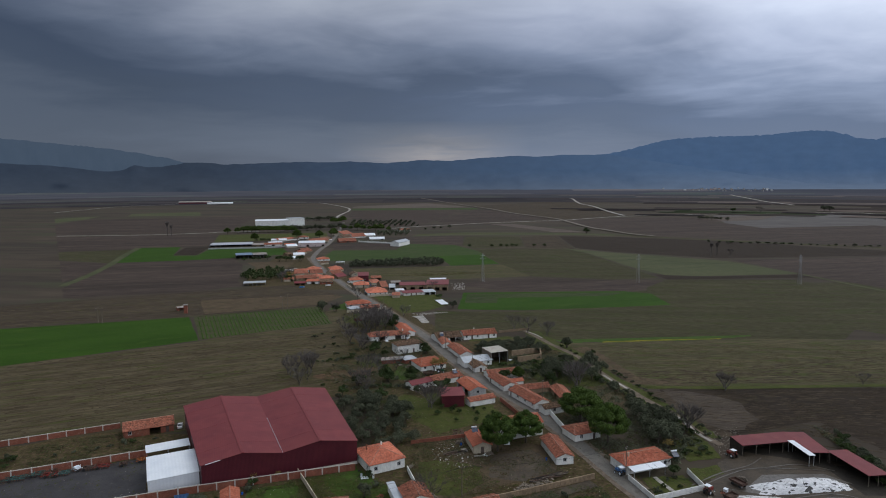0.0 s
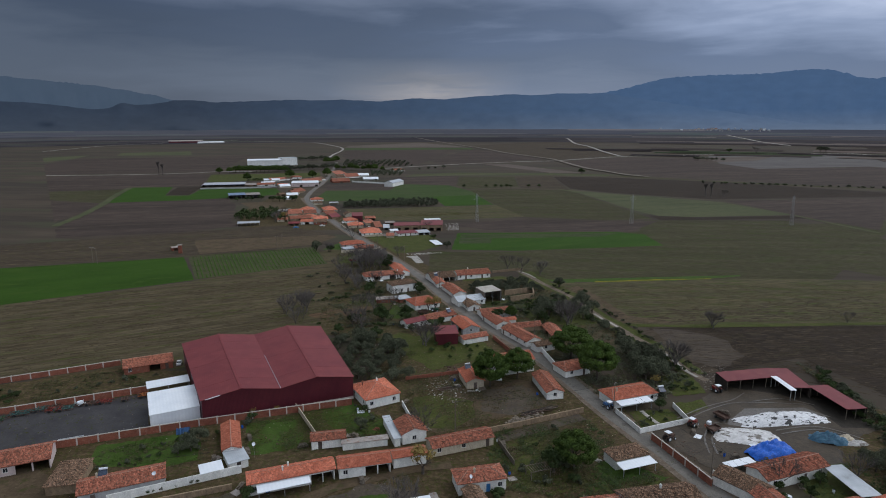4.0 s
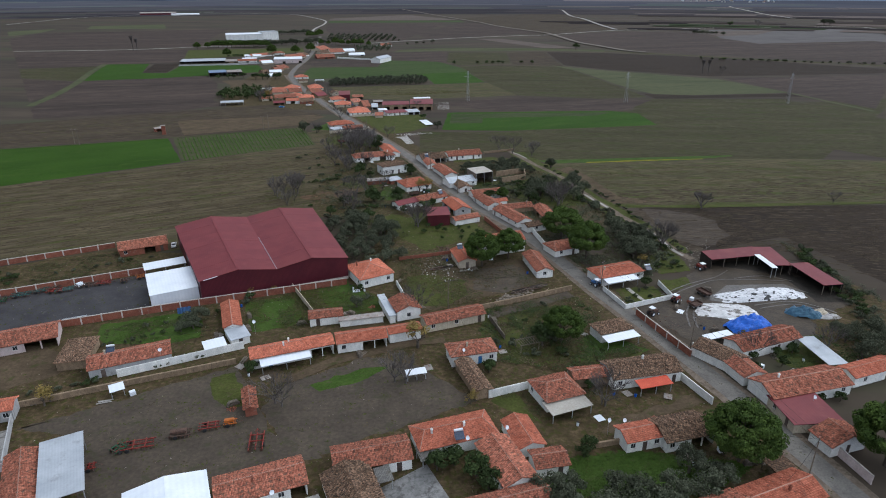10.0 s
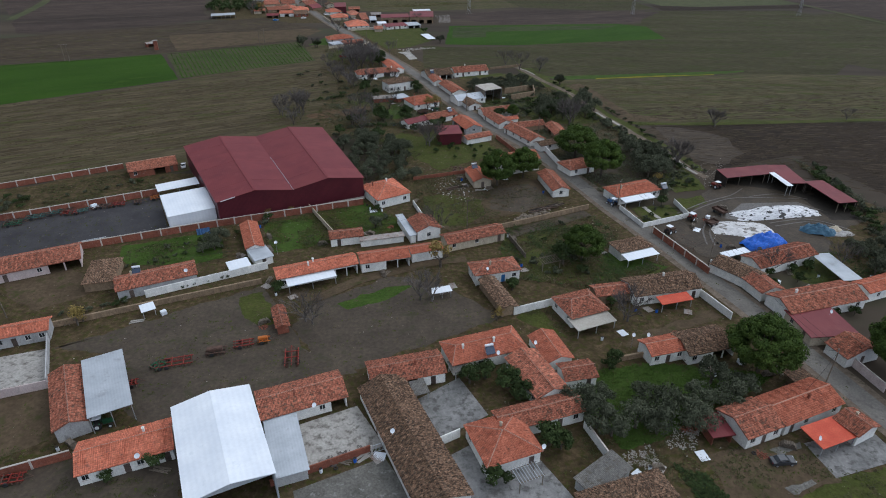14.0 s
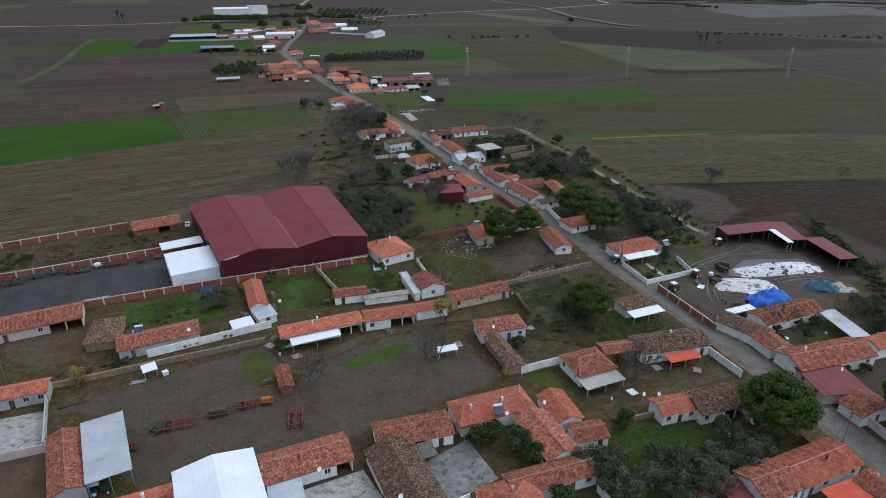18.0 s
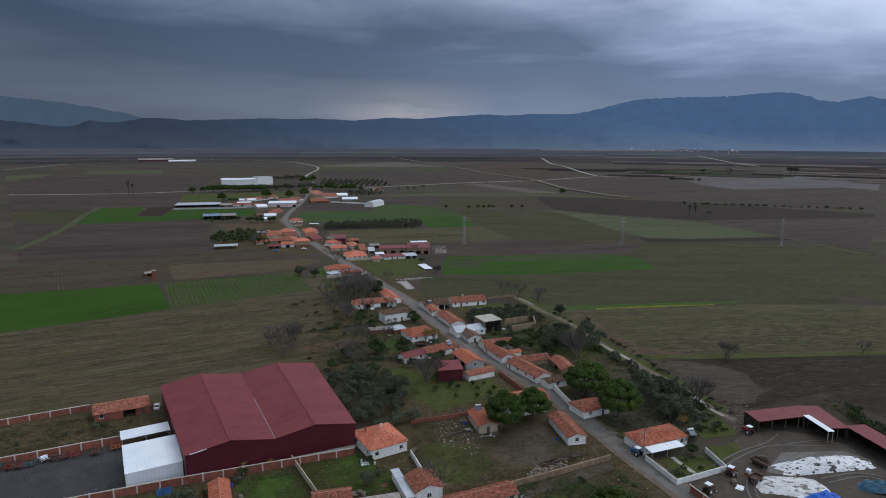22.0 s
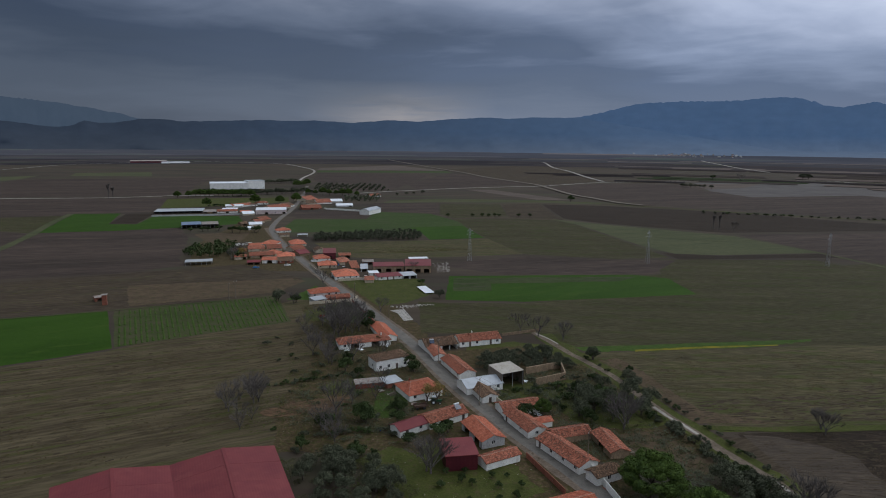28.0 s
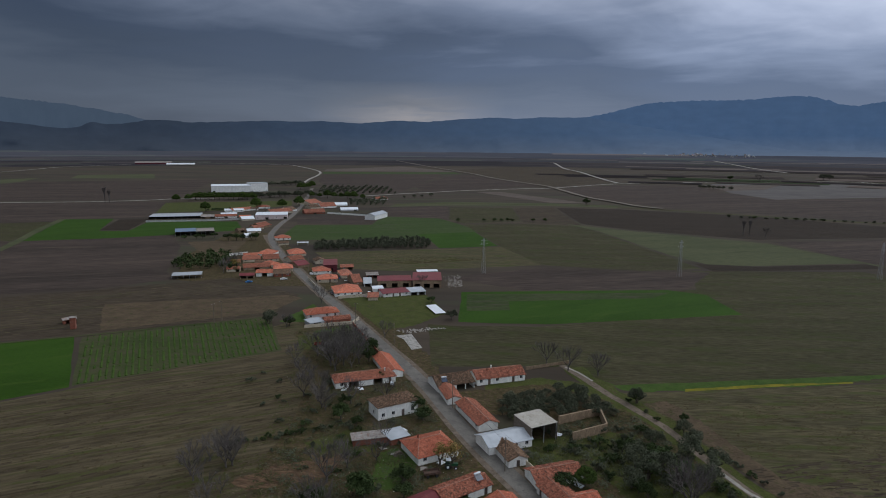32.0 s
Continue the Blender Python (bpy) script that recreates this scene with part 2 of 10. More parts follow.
SHEET_WHITE = mat("sheet_metal_white", (0.66, 0.70, 0.75), (0.78, 0.81, 0.84), 5, 2, 0.45, 0.1, 0.02, (0.58, 0.63, 0.68), (0.6, 0.8), wave=(0.9, 0.025, "X"), spec=0.5, speck=0.04)
SHEET_GREY = mat("sheet_metal_grey", (0.313, 0.340, 0.368), (0.432, 0.460, 0.488), 4, 3, 0.5, 0.12, 0.02, (0.258, 0.267, 0.276), (0.58, 0.75), wave=(0.5, 0.04, "X"), spec=0.5, vary=0.12, speck=0.06)
SHEET_BLUE = mat("sheet_metal_blue", (0.10, 0.16, 0.26), (0.16, 0.23, 0.34), 3, 3, 0.5, 0.12, 0.02, (0.20, 0.22, 0.25), (0.6, 0.75), wave=(0.5, 0.1, "X"), spec=0.5)
SHEET_OLD = mat("old_asbestos_sheet", (0.105, 0.10, 0.092), (0.18, 0.17, 0.155), 2, 4, 0.9, 0.3, 0.03, (0.085, 0.075, 0.06), (0.52, 0.66), wave=(0.3, 0.22, "X"), speck=0.4)
SHEET_BEIGE = mat("weathered_beige_sheet", (0.34, 0.31, 0.26), (0.44, 0.41, 0.36), 3, 3, 0.8, 0.2, 0.02, (0.26, 0.23, 0.19), (0.55, 0.72), speck=0.2)
SHEET_RUST = mat("sheet_metal_rusty", (0.22, 0.19, 0.17), (0.36, 0.33, 0.30), 2, 4, 0.7, 0.4, 0.03, (0.20, 0.10, 0.06), (0.52, 0.7), wave=(0.25, 0.15, "X"), vary=0.15)
CANVAS_RED = mat("red_awning_cloth", (0.46, 0.06, 0.03), (0.56, 0.10, 0.05), 2, 6, 0.7, 0.2)
WHITEWASH = mat("whitewash", (0.656, 0.660, 0.633), (0.846, 0.838, 0.794), 1.8, 6, 0.9, 0.25, 0.02, (0.498, 0.471, 0.423), (0.60, 0.78), vary=0.07, stretch=(1, 1, 0.6), speck=0.2)
PLASTER_PINK = mat("plaster_pink", (0.50, 0.40, 0.38), (0.62, 0.52, 0.50), 1.8, 6, 0.9, 0.25, 0.02, (0.40, 0.36, 0.33), (0.58, 0.75), vary=0.07, stretch=(1, 1, 0.6), speck=0.2)
PLASTER_CREAM = mat("plaster_cream", (0.42, 0.36, 0.27), (0.55, 0.48, 0.37), 1.5, 6, 0.9, 0.3, 0.02, (0.33, 0.27, 0.20), (0.55, 0.72), vary=0.08, stretch=(1, 1, 0.6), speck=0.2)
PLASTER_GREY = mat("plaster_grey", (0.34, 0.34, 0.34), (0.48, 0.48, 0.47), 1.5, 6, 0.9, 0.3, 0.02, (0.26, 0.25, 0.24), (0.56, 0.72), vary=0.1, stretch=(1, 1, 0.6), speck=0.2)
MUD = mat("mud_brick", (0.192, 0.138, 0.089), (0.316, 0.227, 0.147), 1.0, 5, 0.95, 0.6, 0.05, (0.136, 0.099, 0.070), (0.52, 0.7), vary=0.1, stretch=(1, 1, 0.6), speck=0.2)
BRICK = mat("brick_panel", (0.20, 0.066, 0.042), (0.31, 0.112, 0.070), 1.5, 5, 0.9, 0.5, 0.03, (0.29, 0.17, 0.13), (0.56, 0.75), vary=0.12, wave=(0.2, 0.15, "Z"))
CONCRETE = mat("concrete_post", (0.42, 0.38, 0.34), (0.56, 0.51, 0.46), 1.0, 6, 0.9, 0.3, 0.02, vary=0.08)
SLAB = mat("concrete_slab", (0.151, 0.148, 0.142), (0.252, 0.247, 0.238), 3.0, 2, 0.7, 0.2, 0.02, (0.088, 0.084, 0.078), (0.50, 0.64), vary=0.1, speck=0.25)
PALE_SLAB = mat("pale_concrete", (0.290, 0.271, 0.244), (0.383, 0.363, 0.330), 3.0, 2.2, 0.7, 0.2, 0.02, (0.125, 0.113, 0.098), (0.50, 0.66), speck=0.25)
ASPHALT = mat("asphalt_road", (0.108, 0.098, 0.086), (0.165, 0.151, 0.133), 5, 3, 0.85, 0.3, 0.02, (0.084, 0.076, 0.067), (0.55, 0.7))
TRACK_DUSTY = mat("dusty_asphalt", (0.11, 0.107, 0.102), (0.15, 0.145, 0.138), 3, 3, 0.9, 0.3, 0.02, (0.085, 0.083, 0.080), (0.5, 0.62), speck=0.35)
YARD = mat("yard_asphalt", (0.028, 0.026, 0.029), (0.051, 0.048, 0.049), 6, 2, 0.75, 0.3, 0.02, (0.073, 0.065, 0.061), (0.60, 0.72))
YARD_WET = mat("wet_grey_yard", (0.086, 0.081, 0.069), (0.144, 0.136, 0.120), 2.5, 2.5, 0.7, 0.3, 0.03, (0.196, 0.190, 0.178), (0.58, 0.66), speck=0.4)
MUDDY = mat("wet_farmyard_mud", (0.035, 0.026, 0.017), (0.069, 0.051, 0.033), 5, 1.5, 0.75, 0.6, 0.08, (0.038, 0.028, 0.018), (0.52, 0.66))
DIRT = mat("dirt_track", (0.110, 0.085, 0.064), (0.181, 0.144, 0.111), 3, 2, 0.95, 0.5, 0.06, (0.071, 0.056, 0.038), (0.54, 0.7))
GLASS = mat("window_glass", (0.015, 0.018, 0.022), (0.03, 0.035, 0.04), 2, 3, 0.12, 0, spec=0.6)
FRAME = mat("window_frame_paint", (0.60, 0.60, 0.58), (0.72, 0.72, 0.70), 1, 8, 0.6, 0.1)
DOOR = mat("door_paint_dark", (0.075, 0.055, 0.045), (0.13, 0.10, 0.085), 1, 8, 0.6, 0.2, vary=0.4)
DOOR_BLUE = mat("door_paint_blue", (0.03, 0.14, 0.34), (0.05, 0.19, 0.42), 1, 8, 0.5, 0.1)
WOOD = mat("weathered_wood", (0.11, 0.09, 0.07), (0.20, 0.165, 0.13), 0.8, 8, 0.9, 0.4, 0.02, vary=0.2)
WEED_LEAF = mat("tangled_weeds", (0.031, 0.036, 0.011), (0.085, 0.084, 0.028), 1.2, 3, 0.85, 0.3, 0.05, (0.078, 0.056, 0.026), (0.56, 0.70), vary=0.15, island=0.35)
DRY_STALKS = mat("dry_stalks", (0.080, 0.058, 0.034), (0.150, 0.112, 0.068), 0.8, 4, 0.9, 0.3, 0.05, vary=0.15, island=0.35)
# barn cladding with the interior shade painted in; also plain dark timber
SHADE_AND_DARK_WOOD = mat("barn_shade_and_dark_wood", (0.026, 0.021, 0.017), (0.052, 0.042, 0.034), 1.2, 6, 0.9, 0.3, 0.02)
# bedding kept near black: the shade below the barn roof is in its colour
BARN_FLOOR_SHADE = mat("bedding_with_barn_shade", (0.014, 0.011, 0.008), (0.030, 0.024, 0.017), 2.0, 3, 0.85, 0.5, 0.06)
BARK = mat("bark", (0.068, 0.056, 0.047), (0.126, 0.108, 0.090), 0.4, 10, 0.95, 0.6, 0.03, vary=0.15)
TWIG = mat("bare_twigs", (0.086, 0.075, 0.070), (0.147, 0.131, 0.121), 0.5, 8, 0.95, 0.2, vary=0.2)
PINE_LEAF = mat("pine_needles", (0.035, 0.062, 0.015), (0.089, 0.135, 0.028), 1.4, 3, 0.8, 0.3, 0.05, (0.024, 0.042, 0.012), (0.55, 0.75), vary=0.12)
OLIVE_LEAF = mat("olive_leaves", (0.044, 0.051, 0.031), (0.108, 0.118, 0.076), 1.0, 3, 0.75, 0.3, 0.05, vary=0.2)
GREEN_LEAF = mat("green_leaves", (0.023, 0.038, 0.014), (0.056, 0.080, 0.026), 0.9, 3, 0.75, 0.3, 0.05, vary=0.25)
YELLOW_LEAF = mat("autumn_leaves", (0.16, 0.11, 0.035), (0.27, 0.20, 0.055), 0.9, 3, 0.8, 0.3, 0.05, vary=0.2)
PLASTIC_BLUE = mat("blue_tarpaulin", (0.010, 0.085, 0.42), (0.016, 0.14, 0.62), 1.5, 3, 0.45, 0.6, 0.15)
PLASTIC_TEAL = mat("teal_tarpaulin", (0.03, 0.085, 0.14), (0.06, 0.15, 0.22), 1.2, 3, 0.5, 0.6, 0.15)
PLASTIC_TORN = mat("torn_white_sheeting", (0.58, 0.58, 0.59), (0.76, 0.76, 0.77), 2.5, 2, 0.5, 0.7, 0.15, (0.035, 0.034, 0.033), (0.545, 0.575), stretch=(0.6, 1.3, 1))
PLASTIC_GREY = mat("muddy_grey_sheeting", (0.30, 0.28, 0.26), (0.62, 0.61, 0.60), 4.0, 1.2, 0.55, 0.6, 0.12, (0.16, 0.14, 0.115), (0.52, 0.62))
PLASTIC_MUDDY = mat("muddy_white_sheeting", (0.46, 0.45, 0.44), (0.68, 0.67, 0.66), 3.5, 1.5, 0.5, 0.6, 0.14, (0.13, 0.112, 0.09), (0.535, 0.60), stretch=(0.7, 1.2, 1))
SOLAR_GLASS = mat("solar_collector_glass", (0.020, 0.032, 0.060), (0.035, 0.052, 0.090), 1, 4, 0.2, 0, spec=0.5)
STEEL = mat("galvanised_steel", (0.35, 0.36, 0.37), (0.46, 0.47, 0.48), 1, 6, 0.5, 0.1, metal=0.4)
PAINT_RED = mat("machine_paint_red", (0.176, 0.019, 0.014), (0.247, 0.039, 0.026), 0.8, 5, 0.55, 0.2, patch=(0.078, 0.039, 0.029), patch_at=(0.55, 0.7))
PAINT_GREEN = mat("machine_paint_green", (0.014, 0.066, 0.030), (0.024, 0.100, 0.046), 0.8, 5, 0.5, 0.2)
PAINT_ORANGE = mat("machine_paint_orange", (0.385, 0.105, 0.021), (0.490, 0.154, 0.035), 0.8, 5, 0.5, 0.2)
PAINT_TEAL = mat("machine_paint_teal", (0.035, 0.095, 0.085), (0.060, 0.150, 0.135), 0.8, 5, 0.55, 0.2, patch=(0.075, 0.045, 0.032), patch_at=(0.54, 0.66))
PAINT_BLUE = mat("machine_paint_blue", (0.05, 0.13, 0.30), (0.08, 0.20, 0.40), 0.8, 5, 0.5, 0.2)
RUST = mat("rusty_iron", (0.06, 0.038, 0.03), (0.13, 0.075, 0.055), 0.6, 6, 0.85, 0.3)
RUBBER = mat("tyre_rubber", (0.02, 0.02, 0.02), (0.04, 0.04, 0.04), 0.5, 8, 0.85, 0.2)
CAR_WHITE = mat("car_paint_white", (0.70, 0.70, 0.70), (0.78, 0.78, 0.78), 2, 5, 0.3, 0, spec=0.5)
CAR_GREY = mat("car_paint_grey", (0.033, 0.036, 0.042), (0.048, 0.051, 0.057), 2, 5, 0.3, 0, spec=0.5)
CAR_RED = mat("car_paint_red", (0.28, 0.02, 0.02), (0.36, 0.03, 0.03), 2, 5, 0.35, 0, spec=0.5)
RUBBLE = mat("rubble_stone", (0.239, 0.219, 0.195), (0.423, 0.394, 0.357), 0.5, 3, 0.95, 0.5, vary=0.3)
# soil, crops and grass: sizes of whole fields
SOIL_BROWN = mat("ploughed_soil", (0.047, 0.035, 0.024), (0.068, 0.052, 0.034), 14, 0.7, 0.95, 0.9, 0.25, (0.057, 0.052, 0.027), (0.55, 0.75), stretch=(0.15, 1.0, 1), turn=-22, speck=0.5)
SOIL_DARK = mat("dark_ploughed_soil", (0.027, 0.020, 0.014), (0.040, 0.029, 0.020), 20, 0.8, 0.95, 0.9, 0.2, (0.050, 0.036, 0.024), (0.58, 0.75), stretch=(0.3, 1.2, 1), turn=6, speck=0.35)
SOIL_BARE = mat("bare_yard_soil", (0.067, 0.048, 0.030), (0.104, 0.075, 0.047), 7, 1.2, 0.95, 0.5, 0.08, (0.050, 0.051, 0.019), (0.55, 0.68))
STUBBLE = mat("weedy_stubble", (0.056, 0.043, 0.025), (0.101, 0.081, 0.047), 5, 1.0, 0.95, 0.9, 0.3, (0.060, 0.062, 0.021), (0.52, 0.66), stretch=(0.09, 0.8, 1), turn=-24, speck=0.5)
STUBBLE_R = mat("weedy_stubble_olive", (0.059, 0.052, 0.027), (0.092, 0.077, 0.040), 9, 0.8, 0.95, 0.8, 0.25, (0.055, 0.062, 0.019), (0.50, 0.64), stretch=(0.2, 1.0, 1), turn=3, speck=0.5)
CROP_GREEN = mat("young_wheat", (0.021, 0.052, 0.003), (0.031, 0.071, 0.006), 25, 1.2, 0.9, 0.5, 0.12, (0.040, 0.073, 0.009), (0.56, 0.7), stretch=(0.5, 1.4, 1), turn=-22)
PALE_STUBBLE = mat("pale_green_stubble", (0.058, 0.066, 0.031), (0.081, 0.085, 0.042), 40, 0.5, 0.95, 0.5, 0.15, (0.050, 0.057, 0.025), (0.55, 0.7), stretch=(0.3, 1.2, 1), turn=-12)
CROP_PALE = mat("pale_green_crop", (0.037, 0.051, 0.015), (0.058, 0.063, 0.025), 18, 0.8, 0.9, 0.5, 0.12, (0.063, 0.057, 0.031), (0.5, 0.66), stretch=(0.4, 1.4, 1), turn=-8)
GRASS = mat("rough_grass", (0.044, 0.055, 0.013), (0.071, 0.078, 0.021), 5, 1.6, 0.95, 0.8, 0.12, (0.072, 0.060, 0.029), (0.54, 0.68))
GRASS_LUSH = mat("lush_grass", (0.034, 0.064, 0.011), (0.055, 0.091, 0.018), 4, 1.6, 0.95, 0.8, 0.1, (0.065, 0.068, 0.030), (0.58, 0.74))
WEEDS = mat("overgrown_ground", (0.045, 0.034, 0.017), (0.100, 0.070, 0.039), 2.6, 1.0, 0.95, 0.9, 0.15, (0.047, 0.047, 0.013), (0.5, 0.62), speck=0.45)
YELLOW_CROP = mat("yellow_mustard_strip", (0.115, 0.114, 0.012), (0.200, 0.168, 0.016), 9, 1.2, 0.9, 0.5, 0.1, (0.071, 0.090, 0.013), (0.5, 0.66))
FALLOW = mat("fallow_field", (0.042, 0.039, 0.018), (0.064, 0.056, 0.029), 16, 0.8, 0.95, 0.8, 0.25, (0.042, 0.048, 0.015), (0.50, 0.66), stretch=(0.25, 1.0, 1), turn=5, speck=0.45)
WHEAT_PALE = mat("thin_wheat", (0.030, 0.048, 0.012), (0.050, 0.062, 0.022), 14, 0.8, 0.9, 0.5, 0.12, (0.056, 0.052, 0.030), (0.52, 0.66), stretch=(0.3, 1.4, 1), turn=-8, speck=0.4)
TURNED = mat("turned_dry_soil", (0.075, 0.046, 0.028), (0.15, 0.090, 0.055), 2.0, 1.2, 0.95, 0.9, 0.2, (0.05, 0.05, 0.022), (0.55, 0.68), stretch=(0.4, 1.2, 1), turn=15, speck=0.5)
PLAIN = mat("plain_farmland", (0.044, 0.036, 0.028), (0.073, 0.056, 0.040), 120, 0.05, 0.95, 0.3, 0.2, (0.055, 0.054, 0.032), (0.52, 0.66), stretch=(0.25, 1.2, 1), turn=8)
PLAIN_PALE = mat("pale_stubble_far", (0.084, 0.075, 0.072), (0.120, 0.109, 0.101), 60, 0.1, 0.95, 0.3, 0.2, stretch=(0.4, 1.4, 1), turn=5)
SOIL_WET = mat("wet_trodden_soil", (0.050, 0.038, 0.027), (0.078, 0.060, 0.042), 7, 1.2, 0.85, 0.5, 0.08, (0.044, 0.042, 0.020), (0.55, 0.68), speck=0.3)
SOIL_PLUM = mat("plum_brown_soil", (0.042, 0.032, 0.026), (0.071, 0.052, 0.042), 30, 0.5, 0.95, 0.8, 0.25, (0.081, 0.060, 0.046), (0.55, 0.72), stretch=(0.12, 1.1, 1), turn=-14, speck=0.45)
TAN_SOIL = mat("dry_tan_soil", (0.088, 0.070, 0.058), (0.125, 0.098, 0.080), 50, 0.3, 0.95, 0.5, 0.2, (0.075, 0.064, 0.048), (0.55, 0.7), stretch=(0.2, 1.2, 1), turn=6, speck=0.35)
MEADOW = mat("muted_green_meadow", (0.032, 0.056, 0.012), (0.048, 0.070, 0.020), 30, 0.6, 0.9, 0.5, 0.15, (0.054, 0.060, 0.028), (0.55, 0.7), stretch=(0.3, 1.2, 1), turn=-10, speck=0.35)
SOIL_PALE = mat("pale_brown_soil", (0.048, 0.035, 0.024), (0.067, 0.050, 0.034), 9, 0.8, 0.95, 0.8, 0.2, (0.044, 0.033, 0.022), (0.50, 0.66), stretch=(0.3, 1.1, 1), turn=6, speck=0.4)
MUD_SHEEN = mat("wet_mud", (0.058, 0.048, 0.038), (0.096, 0.082, 0.068), 2.0, 2.5, 0.34, 0.5, 0.06, (0.044, 0.034, 0.023), (0.50, 0.60), speck=0.3)
TRACK_TAN = mat("sandy_road", (0.15, 0.125, 0.10), (0.21, 0.18, 0.15), 12, 0.6, 0.95, 0.3, 0.05)
TRACK_PALE = mat("pale_gravel_track", (0.27, 0.25, 0.22), (0.38, 0.355, 0.32), 12, 0.6, 0.95, 0.3, 0.05)

for m_ in (SOIL_PLUM, TAN_SOIL, MEADOW, TRACK_TAN, FALLOW, WHEAT_PALE, TURNED, SOIL_BROWN, SOIL_DARK, SOIL_BARE, STUBBLE, STUBBLE_R, CROP_GREEN, CROP_PALE, PALE_STUBBLE, GRASS, GRASS_LUSH, WEEDS, YELLOW_CROP, PLAIN, PLAIN_PALE, TRACK_PALE, DIRT,
           OLIVE_LEAF, GREEN_LEAF, PINE_LEAF, TWIG, BARK, TILE_OLD, TILE_WORN, TILE_ORANGE):
    m_.node_tree.nodes["Principled BSDF"].inputs["Specular IOR Level"].default_value = 0.1


# ---- mesh helpers ----
def part(name, bm, material, parent=None, label=""):
    """Links a bmesh as one mesh object, under its thing where one is given."""
    me = bpy.data.meshes.new(name)
    bm.to_mesh(me)
    bm.free()
    me.materials.append(material)
    ob = new(name, me)
    ob.parent = parent
    if label:
        ob["label"] = label
    return ob


def box(bm, x0, y0, z0, x1, y1, z1, m=None):
    vs = [bm.verts.new(p if m is None else m @ Vector(p)) for p in
          ((x0, y0, z0), (x1, y0, z0), (x1, y1, z0), (x0, y1, z0), (x0, y0, z1), (x1, y0, z1), (x1, y1, z1), (x0, y1, z1))]
    for f in ((3, 2, 1, 0), (4, 5, 6, 7), (0, 1, 5, 4), (1, 2, 6, 5), (2, 3, 7, 6), (3, 0, 4, 7)):
        bm.faces.new([vs[i] for i in f])
    return bm


def boxes(*dims):
    bm = bmesh.new()
    for d in dims:
        box(bm, *d)
    return bm


def slab(bm, pts, thick):
    """A sheet through the points (in order), thickened downwards."""
    top = [bm.verts.new(p) for p in pts]
    low = [bm.verts.new((p[0], p[1], p[2] - thick)) for p in pts]
    bm.faces.new(top)
    bm.faces.new(low[::-1])
    n = len(pts)
    for i in range(n):
        bm.faces.new((low[i], low[(i + 1) % n], top[(i + 1) % n], top[i]))
    return bm


def tube(bm, a, b, ra, rb, sides=6):
    a, b = Vector(a), Vector(b)
    q = (b - a).to_track_quat("Z", "Y").to_matrix()
    ring = []
    for p, r in ((a, ra), (b, rb)):
        ring.append([bm.verts.new(p + q @ Vector((r * math.cos(2 * math.pi * i / sides), r * math.sin(2 * math.pi * i / sides), 0))) for i in range(sides)])
    for i in range(sides):
        j = (i + 1) % sides
        bm.faces.new((ring[0][i], ring[0][j], ring[1][j], ring[1][i]))
    bm.faces.new(ring[1])
    bm.faces.new(ring[0][::-1])
    return bm


def disc_wheel(bm, c, r, w, axis=(0, 1, 0), sides=14):
    c, ax = Vector(c), Vector(axis)
    return tube(bm, c - ax * w / 2, c + ax * w / 2, r, r, sides)


def thing(name, label, category, x=0, y=0, z=0, rz=0, group=""):
    ob = new(name)
    ob.empty_display_size = 0.5
    ob.matrix_basis = pose(x, y, z, 0, 0, rz)
    return tagged(ob, label, category, group)


# ---- ground and fields ----
PAVED = []


def sheet(name, pts, z, material, kind="structure", label="", category="ground"):
    """A flat piece of ground with slightly wavering edges."""
    bm = bmesh.new()
    ring = []
    n = len(pts)
    ragged = material in (SOIL_WET, YARD_WET, GRASS, GRASS_LUSH, SOIL_BARE, WEEDS, TURNED, MUDDY) and category == "field" or name == "gravel_patch"
    if category == "paving":
        PAVED.append([tuple(p) for p in pts])
    for i in range(n):
        a, b = Vector(pts[i]), Vector(pts[(i + 1) % n])
        k = max(1, min(14, int((b - a).length / 9)))
        side = Vector((-(b - a).y, (b - a).x)).normalized()
        if ragged:
            k = max(1, min(60, int((b - a).length / 0.8)))
        for j in range(k):
            p = a.lerp(b, j / k)
            if ragged:
                p = p + side * (1.1 * noise.noise((p.x * 0.3, p.y * 0.3, z * 40)) + 0.5 * noise.noise((p.x * 0.9, p.y * 0.9, z * 90))) * min(1.0, (b - a).length * 0.09)
            elif 0 < j:
                p = p + side * noise.noise((p.x * 0.11, p.y * 0.11, z * 40)) * min(0.9, (b - a).length * 0.02)
            ring.append(bm.verts.new((p.x, p.y, z)))
    f = bm.faces.new(ring)
    f.normal_update()
    if f.normal.z < 0:
        f.normal_flip()
    ob = part(name, bm, material)
    return tagged(ob, label, category, "", kind)


STRIPS = []


